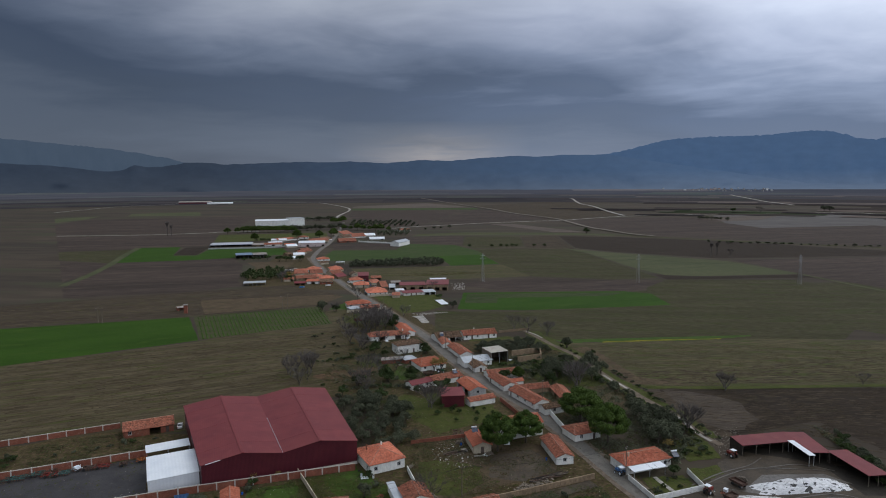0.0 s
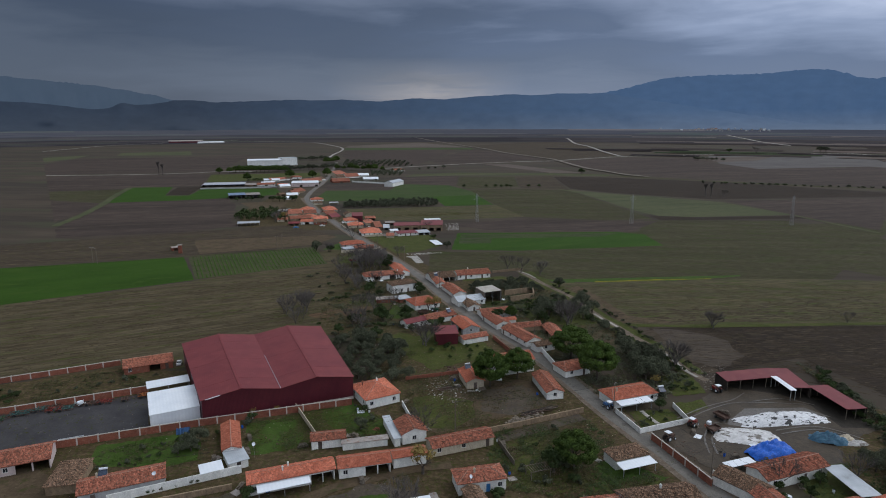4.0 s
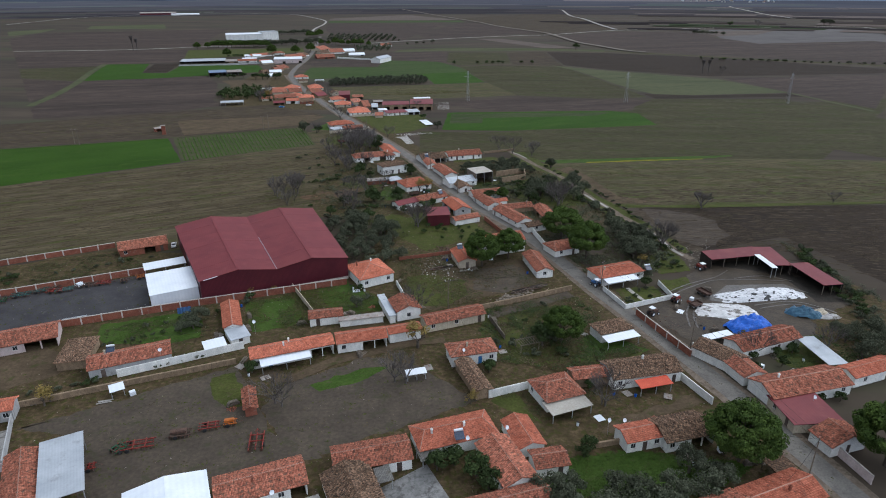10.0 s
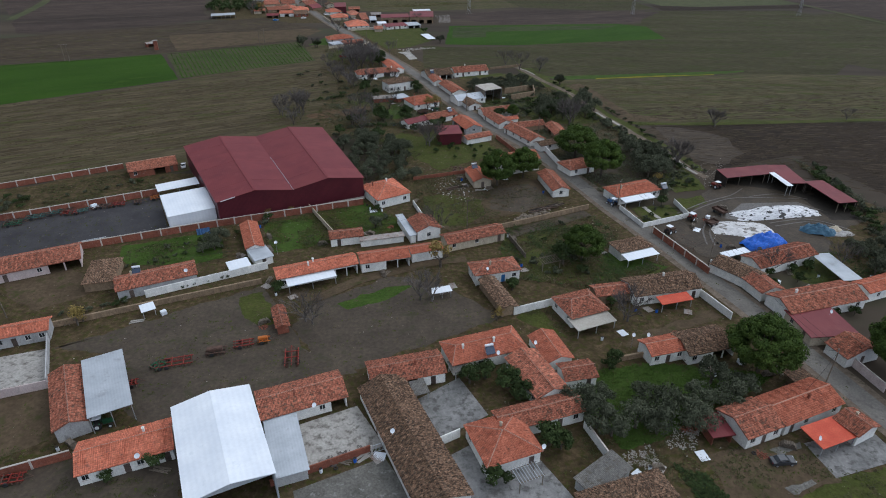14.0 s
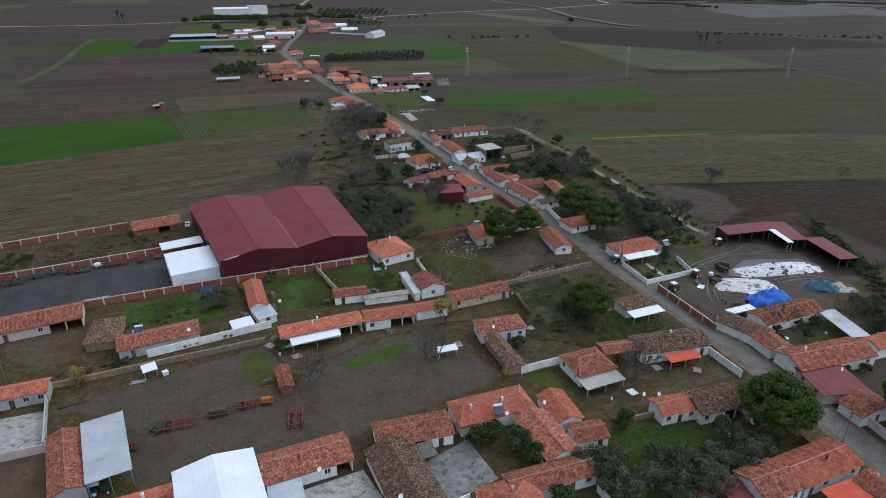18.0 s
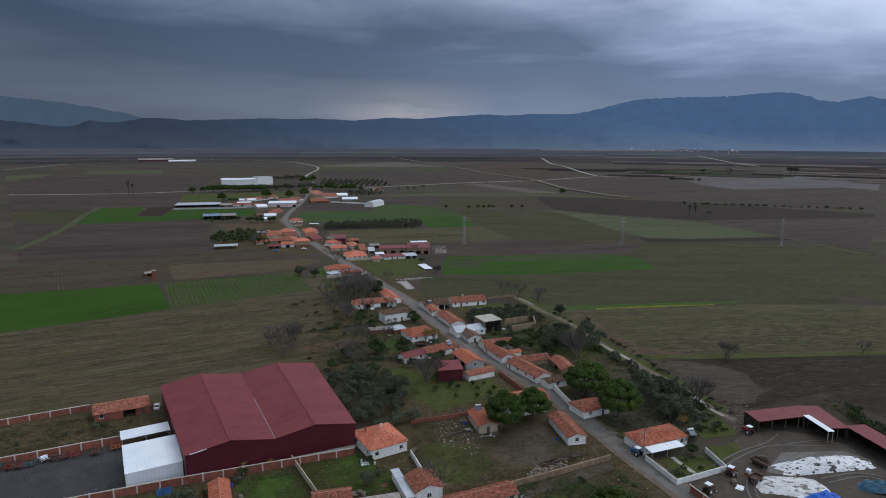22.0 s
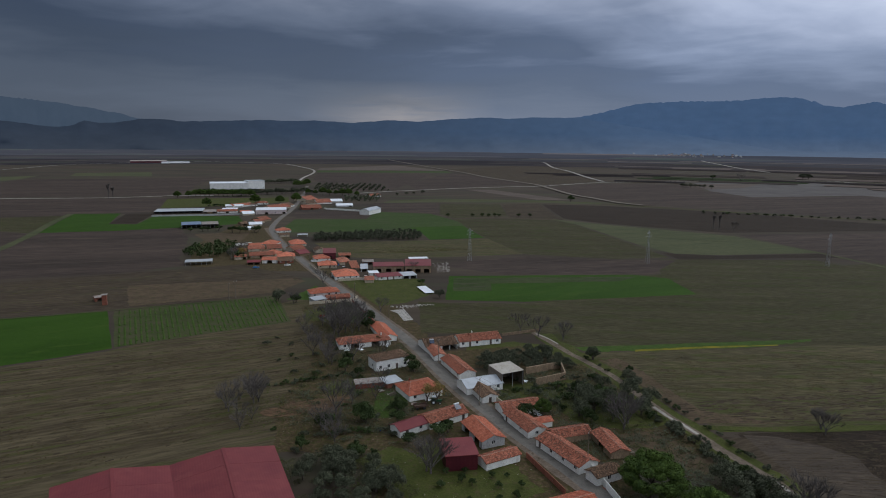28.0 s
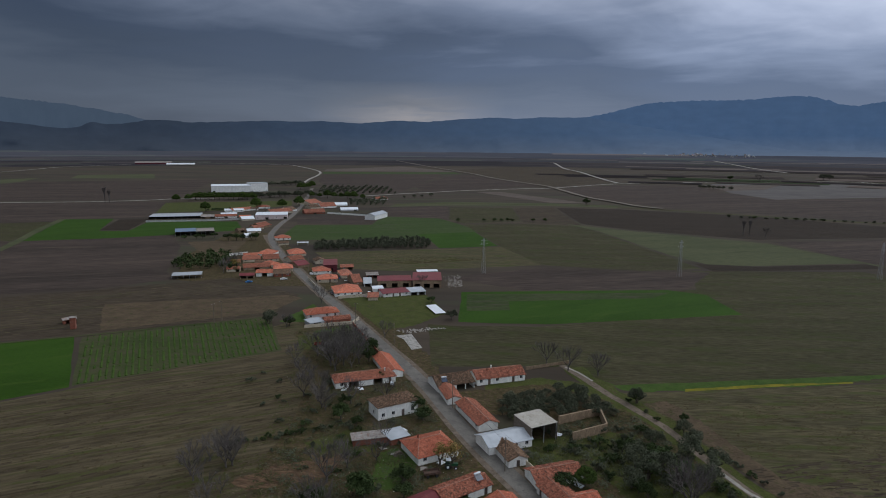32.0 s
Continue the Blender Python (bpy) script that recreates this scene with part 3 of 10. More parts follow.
def strip(name, pts, width, z, material, label, category="road", kind="structure", wobble=0.0):
    """A road or track along a line of points."""
    bm = bmesh.new()
    dense = []
    z += 0.02 + 0.003 * len(STRIPS)
    STRIPS.append(name)
    P = [Vector(p) for p in pts]
    for i in range(len(P) - 1):
        p0, p1, p2, p3 = P[max(i - 1, 0)], P[i], P[i + 1], P[min(i + 2, len(P) - 1)]
        k = max(3, min(16, int((p2 - p1).length / 6)))
        for j in range(k):
            u = j / k
            dense.append(0.5 * ((2 * p1) + (p2 - p0) * u + (2 * p0 - 5 * p1 + 4 * p2 - p3) * u * u + (3 * p1 - p0 - 3 * p2 + p3) * u ** 3))
    dense.append(P[-1])
    prev = None
    for i, p in enumerate(dense):
        d = (dense[min(i + 1, len(dense) - 1)] - dense[max(i - 1, 0)]).normalized()
        s = Vector((-d.y, d.x)) * width / 2
        w1, w2 = (1 + wobble * noise.noise((p.x * 0.2, p.y * 0.2, k)) for k in (0, 5))
        now = (bm.verts.new((*(p + s * w1), z)), bm.verts.new((*(p - s * w2), z)))
        if prev:
            bm.faces.new((prev[0], prev[1], now[1], now[0]))
        prev = now
    for f in bm.faces:
        f.normal_update()
        if f.normal.z < 0:
            f.normal_flip()
    return tagged(part(name, bm, material), label, category, "", kind)


bm = bmesh.new()
vs = [bm.verts.new(p) for p in ((-9000, -3000, 0), (9000, -3000, 0), (9000, 9000, 0), (-9000, 9000, 0))]
bm.faces.new(vs)
tagged(part("ground", bm, PLAIN), "wide flat plain of brown winter farmland", "ground", "", "structure")


def ridge_line(name, label, dist, heights, spread, material, depth=900, seed=0):
    """A range of hills at a distance: heights at even steps of bearing, with spurs and gullies towards the viewer."""
    bm = bmesh.new()
    lo, hi = spread
    cols, rows = 240, 9
    grid = []
    for i in range(cols + 1):
        u = i / cols
        b = radians(lo + (hi - lo) * u)
        s = u * (len(heights) - 1)
        k = min(int(s), len(heights) - 2)
        f = s - k
        f = f * f * (3 - 2 * f)
        h = heights[k] * (1 - f) + heights[k + 1] * f
        col = []
        for j in range(rows + 1):
            v = j / rows
            rough = noise.fractal((i * 0.13 + seed, v * 2.1, seed * 3.3), 1.0, 2.0, 4)
            z = h * (v ** 1.15) * (1 + 0.30 * rough * (1 - v)) + h * 0.02 * noise.noise((i * 0.6, seed, 0)) * v
            d = dist + depth * v + 90 * rough * (1 - v)
            col.append(bm.verts.new((d * math.sin(b), d * math.cos(b), max(z, 0) - 2)))
        grid.append(col)
    for i in range(cols):
        for j in range(rows):
            bm.faces.new((grid[i][j], grid[i + 1][j], grid[i + 1][j + 1], grid[i][j + 1])).smooth = True
    return tagged(part(name, bm, material), label, "hills", "", "structure")


def hill_glow_mat(name, colour, glow, strength):
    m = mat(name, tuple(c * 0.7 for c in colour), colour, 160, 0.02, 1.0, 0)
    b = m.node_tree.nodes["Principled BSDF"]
    # emission stands in for the blue air before the hills
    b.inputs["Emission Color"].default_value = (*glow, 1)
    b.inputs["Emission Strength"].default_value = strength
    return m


def haze_painted_plain(name, lo, hi, glow, z0, z1=None, tones=((0.028, 0.023, 0.024), (0.062, 0.050, 0.046))):
    """Far farmland whose veil of air is painted as emission; it may rise towards the hills."""
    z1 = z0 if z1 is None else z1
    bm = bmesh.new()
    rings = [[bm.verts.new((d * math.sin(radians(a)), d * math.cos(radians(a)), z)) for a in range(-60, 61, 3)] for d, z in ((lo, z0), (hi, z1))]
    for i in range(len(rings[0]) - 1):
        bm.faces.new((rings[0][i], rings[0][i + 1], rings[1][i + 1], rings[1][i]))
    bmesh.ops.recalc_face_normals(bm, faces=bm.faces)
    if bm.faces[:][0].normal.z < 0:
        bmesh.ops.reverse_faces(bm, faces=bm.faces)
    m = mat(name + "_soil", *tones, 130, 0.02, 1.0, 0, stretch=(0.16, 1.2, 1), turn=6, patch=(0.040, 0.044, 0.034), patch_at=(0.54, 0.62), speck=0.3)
    add_haze_glow(m, glow)
    return tagged(part(name, bm, m), "far farmland with rain haze painted as glow", "backdrop", "", "structure")


def add_haze_glow(m, glow):
    # an even glow on the soil, painted in place of hazy air
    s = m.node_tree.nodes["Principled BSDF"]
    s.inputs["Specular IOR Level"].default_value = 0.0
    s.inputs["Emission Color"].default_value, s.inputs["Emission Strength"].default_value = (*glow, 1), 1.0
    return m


# distance bands: from, to, haze painted as emission, stronger and bluer further off
HAZE_GLOWS = [(1500, 2400, (0.006, 0.008, 0.011)), (2400, 3000, (0.016, 0.021, 0.031)), (3000, 3700, (0.033, 0.043, 0.063)), (3700, 4720, (0.052, 0.069, 0.105))]
haze_painted_plain("backdrop_plain_near", 2400, 3000, HAZE_GLOWS[1][2], 0.4)
haze_painted_plain("backdrop_plain_middle", 3000, 3700, HAZE_GLOWS[2][2], 0.5)
haze_painted_plain("backdrop_plain_far", 3700, 4720, HAZE_GLOWS[3][2], 0.6, 27.0)


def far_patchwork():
    """Strips of ploughed, fallow and green land out to the foot of the hills, thinner with distance and bluer by haze
    painted as emission.
    """
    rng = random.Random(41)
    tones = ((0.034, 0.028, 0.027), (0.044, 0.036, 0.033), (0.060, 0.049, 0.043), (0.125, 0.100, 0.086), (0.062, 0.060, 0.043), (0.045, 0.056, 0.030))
    for k, (lo, hi, glow) in enumerate(HAZE_GLOWS):
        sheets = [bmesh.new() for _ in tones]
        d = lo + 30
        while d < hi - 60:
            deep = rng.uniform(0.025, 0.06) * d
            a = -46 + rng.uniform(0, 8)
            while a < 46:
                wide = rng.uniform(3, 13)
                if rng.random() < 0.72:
                    # more tan strips in the east, partly to paint the paler haze there
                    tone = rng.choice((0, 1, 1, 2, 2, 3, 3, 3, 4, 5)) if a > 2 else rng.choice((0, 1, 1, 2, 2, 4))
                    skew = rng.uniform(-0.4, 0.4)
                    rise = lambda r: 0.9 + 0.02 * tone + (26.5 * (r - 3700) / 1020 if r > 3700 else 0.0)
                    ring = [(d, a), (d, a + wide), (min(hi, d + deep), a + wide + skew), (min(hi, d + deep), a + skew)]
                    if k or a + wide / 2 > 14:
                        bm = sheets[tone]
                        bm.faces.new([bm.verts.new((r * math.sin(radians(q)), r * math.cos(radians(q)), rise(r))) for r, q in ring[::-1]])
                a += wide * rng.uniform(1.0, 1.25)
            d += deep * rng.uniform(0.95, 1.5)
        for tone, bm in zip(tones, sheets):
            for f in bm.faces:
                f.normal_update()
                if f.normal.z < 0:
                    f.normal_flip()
            # soil tone plus the haze glow of its distance band
            m = add_haze_glow(mat("far_field_soil_haze_glow", tuple(c * 0.8 for c in tone), tuple(c * 1.15 for c in tone), 60, 0.02, 1.0, 0, stretch=(0.2, 1.2, 1), turn=6), glow)
            tagged(part("backdrop_fields", bm, m), "far strips of ploughed and fallow land, haze painted as glow", "backdrop", "", "structure")


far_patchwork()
# the hills glow: their blue is haze painted as emission
HILL_NEAR = hill_glow_mat("wooded_hills_painted_haze", (0.016, 0.021, 0.027), (0.030, 0.043, 0.071), 1.0)
HILL_FAR = hill_glow_mat("far_mountain_painted_haze", (0.016, 0.021, 0.028), (0.09, 0.19, 0.38), 1.0)
HILL_MIST = hill_glow_mat("misty_mountain_painted_haze", (0.012, 0.016, 0.022), (0.086, 0.130, 0.198), 1.0)


def paint_hill_haze(m, west, east, foot):
    """Paints the rain haze before the hills as emission: stronger towards the east and their foot, with woods and
    gullies showing through it.
    """
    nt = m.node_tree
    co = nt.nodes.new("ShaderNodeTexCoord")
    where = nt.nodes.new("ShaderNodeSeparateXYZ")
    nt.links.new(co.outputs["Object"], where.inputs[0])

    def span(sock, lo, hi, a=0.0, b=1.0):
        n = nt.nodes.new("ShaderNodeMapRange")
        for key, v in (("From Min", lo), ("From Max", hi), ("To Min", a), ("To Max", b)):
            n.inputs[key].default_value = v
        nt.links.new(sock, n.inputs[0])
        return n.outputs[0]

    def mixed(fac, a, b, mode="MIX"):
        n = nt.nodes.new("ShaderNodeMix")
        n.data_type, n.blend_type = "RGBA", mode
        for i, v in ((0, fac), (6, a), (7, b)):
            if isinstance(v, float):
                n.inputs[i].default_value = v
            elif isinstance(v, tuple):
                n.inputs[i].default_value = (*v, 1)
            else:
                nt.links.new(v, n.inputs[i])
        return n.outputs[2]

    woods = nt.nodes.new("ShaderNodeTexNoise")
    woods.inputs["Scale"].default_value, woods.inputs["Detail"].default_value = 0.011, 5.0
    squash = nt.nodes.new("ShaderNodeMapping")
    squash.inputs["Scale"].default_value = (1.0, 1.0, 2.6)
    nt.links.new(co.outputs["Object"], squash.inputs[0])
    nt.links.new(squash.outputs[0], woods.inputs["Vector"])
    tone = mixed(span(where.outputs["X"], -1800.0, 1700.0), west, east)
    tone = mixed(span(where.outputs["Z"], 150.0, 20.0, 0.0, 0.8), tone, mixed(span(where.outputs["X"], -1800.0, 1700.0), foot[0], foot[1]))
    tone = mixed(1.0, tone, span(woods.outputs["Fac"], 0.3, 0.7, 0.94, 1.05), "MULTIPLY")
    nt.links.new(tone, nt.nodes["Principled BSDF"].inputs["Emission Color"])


paint_hill_haze(HILL_NEAR, (0.022, 0.038, 0.072), (0.086, 0.168, 0.325), ((0.040, 0.054, 0.082), (0.165, 0.228, 0.34)))
paint_hill_haze(HILL_FAR, (0.060, 0.120, 0.235), (0.088, 0.170, 0.33), ((0.10, 0.150, 0.24), (0.175, 0.240, 0.355)))


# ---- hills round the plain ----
ridge_line("near_hills", "low wooded hills with dark blue haze painted as glow", 4350, [222, 218, 214, 211, 207, 203, 199, 196, 192, 184, 174, 162, 155, 162, 198, 186, 189, 201, 218, 219, 216, 206, 209, 212, 216, 219, 222, 226, 229, 223, 225, 228, 230, 226, 222, 218, 224, 231, 239, 240, 236, 233, 240, 247, 255, 259, 263, 269, 264, 260, 265, 271, 271, 270, 269, 273, 259, 246, 233, 219, 206, 192, 179, 165, 152, 139, 125, 112, 98, 85, 72, 58, 58, 58, 58, 58, 58, 58, 58, 58, 58, 58, 58, 58, 58], (-42, 42), HILL_NEAR, 350, 3)
ridge_line("far_mountain", "broad far mountain with blue haze painted as glow", 4640, [224, 235, 246, 256, 267, 278, 278, 277, 276, 280, 295, 313, 335, 357, 375, 383, 386, 389, 391, 391, 390, 390, 393, 401, 407, 410, 403, 381, 349, 338, 352, 367, 349, 337, 328, 318, 308, 298, 288, 279], (4, 43), HILL_FAR, 240, 11)
ridge_line("misty_mountain", "far mountain with rain mist painted as an even glow", 4740, [387, 387, 382, 377, 368, 358, 343, 329, 314, 290, 261, 222, 183, 144, 115], (-46, -18), HILL_MIST, 110, 23)

# fields
sheet("stubble_field", [(-135.8, 152.6), (-146.2, 182.5), (-92.1, 193.4), (-57.1, 222.1), (-41, 250.6), (-45.9, 341.6), (-72.4, 424.6), (-81.6, 390.8), (-137.1, 310), (-230.9, 252)], 0.02, STUBBLE, "structure", "weedy stubble field with brown plough lines", "field")
sheet("wheat_field", [(-238.6, 246.4), (-137, 313.4), (-166.9, 368.9), (-284.2, 329.9)], 0.035, CROP_GREEN, "structure", "bright green field of young winter wheat", "field")
sheet("vineyard_field", [(-136.6, 314.6), (-73, 352.8), (-91.2, 401.4), (-163.4, 368.9)], 0.034, CROP_PALE, "structure", "pale green vegetable field planted in rows", "field")
sheet("brown_field", [(-286.4, 332.5), (-167.5, 372), (-91.2, 401.4), (-86.2, 445.6), (-137, 488.9), (-316.8, 400.4)], 0.03, SOIL_BROWN, "structure", "fallow brown field", "field")
sheet("grey_field", [(-161.2, 378.5), (-94.8, 408.9), (-83, 439.1), (-92.4, 445.6), (-183.1, 424)], 0.045, SOIL_BARE, "structure", "bare brown field strip", "field")
sheet("lawn", [(-339.9, 838.8), (-259.8, 871), (-202.2, 933.4), (-217.6, 1000.2), (-380.2, 959.1)], 0.039, GRASS, "structure", "grassy plot under the pines", "field")
sheet("wheat_field", [(0.9, 394.6), (43, 391.4), (145, 410), (144.4, 451.2), (126.4, 462.6), (4.8, 455.1)], 0.042, CROP_GREEN, "structure", "long green wheat field", "field")
sheet("dark_field", [(-11.6, 335.1), (39.4, 335.4), (54.1, 316.8), (171.6, 329.6), (141.5, 402.5), (44.5, 387.9), (0.9, 387.8), (-13.8, 391.1)], 0.0435, FALLOW, "structure", "olive-brown fallow field", "field")
sheet("grass_strip", [(49.4, 322.6), (160.8, 328.8), (159.4, 326), (127.9, 316.9), (61.2, 310.9), (55.2, 312.6)], 0.04, GRASS_LUSH, "structure", "long strip of fresh green growth", "field")
sheet("mustard_strip", [(77.5, 313.8), (110.6, 318.5), (141.8, 321), (140.8, 319.4), (109.6, 316.2), (76.6, 311.4)], 0.047, YELLOW_CROP, "structure", "narrow strip of flowering yellow mustard", "field")
sheet("stubble_field", [(53.1, 309.8), (70.9, 257.6), (79.1, 242.1), (209.9, 248.8), (257.9, 315.4), (167.6, 320.9)], 0.0465, STUBBLE_R, "structure", "olive-brown weedy stubble field", "field")
sheet("grass_verge", [(78.6, 239.9), (207.6, 245.8), (213.2, 253.5), (75, 244.2)], 0.0415, GRASS, "structure", "grassy verge along a field track", "field")
sheet("ploughed_field", [(82.9, 238.5), (206.5, 244.2), (142.9, 155.9), (134.5, 186.4), (127.9, 206.9), (91.5, 193.4), (84.4, 201.1)], 0.0365, SOIL_DARK, "structure", "dark brown freshly ploughed field", "field")
sheet("olive_brown_field", [(141.4, 455.8), (251.4, 306.2), (321.4, 403.4), (281.9, 518.4), (163.6, 517.9)], 0.048, FALLOW, "structure", "olive-brown fallow field", "field")
sheet("fallow_field", [(24, 384), (46.1, 320), (205.9, 320.1), (383.2, 521.6), (131.1, 461.1), (132.2, 412.8)], 0.021, FALLOW, "structure", "olive-brown fallow farmland", "field")
sheet("pale_strip", [(7.5, 449.6), (125.9, 456.4), (110.9, 442.8), (29.5, 434.4), (28.1, 416.2), (5.9, 414.8)], 0.0485, WHEAT_PALE, "structure", "pale green strip of wheat with bare tramlines", "field")
# fields of the far plain
sheet("dark_field", [(-799, 1191), (-832, 1345), (-665, 1411), (-489, 1484), (-452, 1302), (-390, 1026), (-638, 951)], 0.0300, SOIL_PLUM, "structure", "dark ploughed field", "field")
sheet("pale_field", [(-934, 1392), (-885, 1492), (-844, 1364), (-839, 1251)], 0.0316, PALE_STUBBLE, "structure", "pale grassy wedge", "field")
sheet("pale_field", [(-866, 1602), (-722, 1690), (-641, 1508), (-812, 1480)], 0.0332, PALE_STUBBLE, "structure", "pale green stubble strip", "field")
sheet("brown_field", [(-620, 925), (-381, 975), (-329, 794), (-412, 775), (-410, 735), (-488, 730)], 0.0348, SOIL_PLUM, "structure", "brown ploughed field", "field")
sheet("olive_field", [(-484, 724), (-406, 752), (-374, 653), (-366, 624), (-432, 646)], 0.0364, FALLOW, "structure", "olive fallow field", "field")
sheet("dark_field", [(-426, 638), (-364, 620), (-344.4, 558.2), (-333.6, 500)], 0.0380, SOIL_PLUM, "structure", "dark ploughed field", "field")
sheet("brown_field", [(-315.1, 472.4), (-346.9, 595), (-352, 629), (-247, 664), (-216, 604), (-186.4, 507.4), (-172.4, 483.5), (-207.6, 456.2), (-287.2, 431)], 0.0396, SOIL_PLUM, "structure", "wide bare brown field", "field")
sheet("wheat_field", [(-408, 770), (-359, 779), (-327, 688), (-300, 689), (-312, 758), (-221, 764), (-196, 700), (-246, 668), (-293, 644), (-358, 625)], 0.0412, CROP_GREEN, "structure", "green wheat field beside the sheds", "field")
sheet("dark_plot", [(-328, 692), (-351, 774), (-321, 781), (-302, 694)], 0.0428, SOIL_DARK, "structure", "dark plot inside the wheat field", "field")
sheet("bare_field", [(-220, 627), (-173, 638), (-164, 572), (-184.9, 567.9)], 0.0444, SOIL_BARE, "structure", "bare reddish plot between the sheds", "field")
sheet("meadow", [(-149, 639), (-153, 739), (-76, 744), (-75, 819), (-6, 802), (14, 755), (36, 698), (-7, 681), (-21, 654)], 0.0460, MEADOW, "structure", "muted green meadow beside the village road", "field")
sheet("dark_field", [(-168, 811), (-94, 824), (-74, 785), (-76, 750), (-155, 750)], 0.0476, SOIL_PLUM, "structure", "dark bare strip behind the meadow", "field")
sheet("wheat_field", [(-28, 680), (27, 697), (42, 616), (-7, 603), (-15, 641)], 0.0492, CROP_GREEN, "structure", "small bright green wheat field", "field")
sheet("stubble_field", [(-103.5, 581.1), (-14.9, 598.9), (44, 612), (61.8, 558.6), (64.4, 534.9), (-33.9, 512.5), (-74.9, 519)], 0.0508, STUBBLE_R, "structure", "brown-green weedy field with faint rows", "field")
sheet("brown_field", [(-84, 926), (6, 942), (5, 798), (-75, 825)], 0.0524, SOIL_PLUM, "structure", "brown bare field", "field")
sheet("fallow_field", [(20, 750), (82, 759), (142, 746), (167.1, 578.8), (173.6, 524.8), (129.9, 517.9), (65.4, 534.9), (43, 616)], 0.0540, FALLOW, "structure", "olive-brown fallow field", "field")
sheet("brown_field", [(64.2, 526.5), (129.1, 515.2), (174.5, 514.1), (140.2, 465.8), (41.2, 461), (-7, 493.2)], 0.0556, SOIL_PLUM, "structure", "brown bare field behind the pylons", "field")
sheet("orchard_field", [(8, 925), (91, 922), (84, 784), (20, 761), (5, 798)], 0.0572, FALLOW, "structure", "olive-brown field of young orchard rows", "field")
sheet("brown_field", [(94, 922), (148, 936), (142, 781), (144, 751), (84, 771)], 0.0588, SOIL_BROWN, "structure", "brown field with a line of small trees", "field")
sheet("brown_field", [(218, 1250), (355, 1389), (525, 1372), (509, 1192), (522, 1069), (746, 1125), (749, 1034), (544, 758), (409, 859), (295, 939), (232, 1111)], 0.0604, SOIL_PLUM, "structure", "wide brown ploughed field", "field")
sheet("pale_field", [(592, 1461), (875, 1520), (974, 1338), (775, 1069), (755, 1138), (528, 1080), (515, 1208)], 0.0620, PLAIN_PALE, "structure", "wide pale fallow field", "field")
sheet("pale_field", [(555, 1415), (734, 1439), (625, 1298), (530, 1254)], 0.0636, TAN_SOIL, "structure", "pinkish bare field", "field")
sheet("dark_field", [(150, 928), (230, 916), (365, 849), (515, 719), (492, 688), (281, 660), (185, 721), (146, 762)], 0.0652, SOIL_DARK, "structure", "long dark ploughed field", "field")
sheet("brown_field", [(287, 647), (478, 669), (331, 471), (308.9, 546.5)], 0.0668, SOIL_PLUM, "structure", "dark brown ploughed field", "field")
sheet("pale_field", [(129, 762), (182, 711), (265, 650), (277, 639), (304.6, 549.4), (216.5, 537.4), (184.6, 542), (171.2, 579), (150, 709)], 0.0684, PALE_STUBBLE, "structure", "long pale green stubble field", "field")
sheet("dark_strip", [(175.9, 544.6), (215.4, 534.5), (302.8, 546.2), (308.1, 529.4), (177.8, 516.9)], 0.0700, SOIL_DARK, "structure", "dark ploughed strip", "field")
sheet("grass_strip", [(-72, 926), (-66, 964), (11, 1000), (152, 992), (242, 961), (235, 934), (146, 954), (10, 951)], 0.0716, PALE_STUBBLE, "structure", "pale grassy strip along a farm track", "field")
sheet("pale_field", [(59, 1188), (106, 1192), (208, 998), (155, 1002)], 0.0732, TAN_SOIL, "structure", "pale bare strip beside a farm road", "field")
sheet("dark_field", [(-305, 1734), (10, 1791), (-69, 1172), (-154, 1110), (-259, 1428)], 0.0748, SOIL_PLUM, "structure", "dark ploughed field", "field")
sheet("dark_field", [(88, 1741), (199, 1350), (-28, 1178), (-52, 1318), (41, 1765)], 0.0764, SOIL_PLUM, "structure", "dark ploughed field", "field")
sheet("brown_field", [(31, 2020), (464, 2601), (378, 1474), (221, 1335), (140, 1634)], 0.0780, SOIL_BROWN, "structure", "brown field", "field")
sheet("brown_field", [(-348, 2025), (-130, 2326), (46, 1942), (-334, 1905)], 0.0796, TAN_SOIL, "structure", "reddish bare strip", "field")
sheet("green_strip", [(-328, 1868), (46, 1904), (59, 1800), (-310, 1766)], 0.0812, MEADOW, "structure", "thin green crop strip", "field")

# yards and gardens
sheet("yard", [(-123.6, 132.2), (-102.1, 142), (-69.4, 155.9), (-83.1, 153.2), (-93.2, 173.5), (-125.6, 159.8), (-137.5, 154.9)], 0.05, YARD, "structure", "dark asphalt machine yard with puddles", "field")
sheet("village_ground", [(-106, 81.6), (-154.8, 174.1), (-112.5, 194.1), (-91.2, 191.4), (-29.8, 172.9), (-17.1, 220.5), (-54.2, 267.1), (-48.4, 304), (-9, 314.4), (41.9, 211.1), (51, 172), (63.8, 133.6), (74, 96.2), (81.5, 63.6), (71, 49.4), (-84.1, 51.2)], 0.025, WEEDS, "structure", "overgrown village ground with weeds and bare soil", "field")
sheet("bare_yard", [(-87, 98.1), (-48.1, 121.4), (-38.1, 105.4), (-33.6, 97.5), (-21.5, 90.2), (-40.1, 82.4), (-54.8, 75.4), (-63.1, 78.2), (-71.8, 96.1)], 0.0515, SOIL_WET, "structure", "bare trodden farmyard soil", "field")
sheet("bare_yard", [(-37.5, 105.4), (-34.5, 114.1), (-16.5, 126.2), (-2.4, 120.9), (4.1, 113.6), (10.1, 108), (-5.4, 100), (-21.6, 91), (-31.5, 95.6)], 0.052, SOIL_WET, "structure", "bare earth farmyard with thin grass", "field")
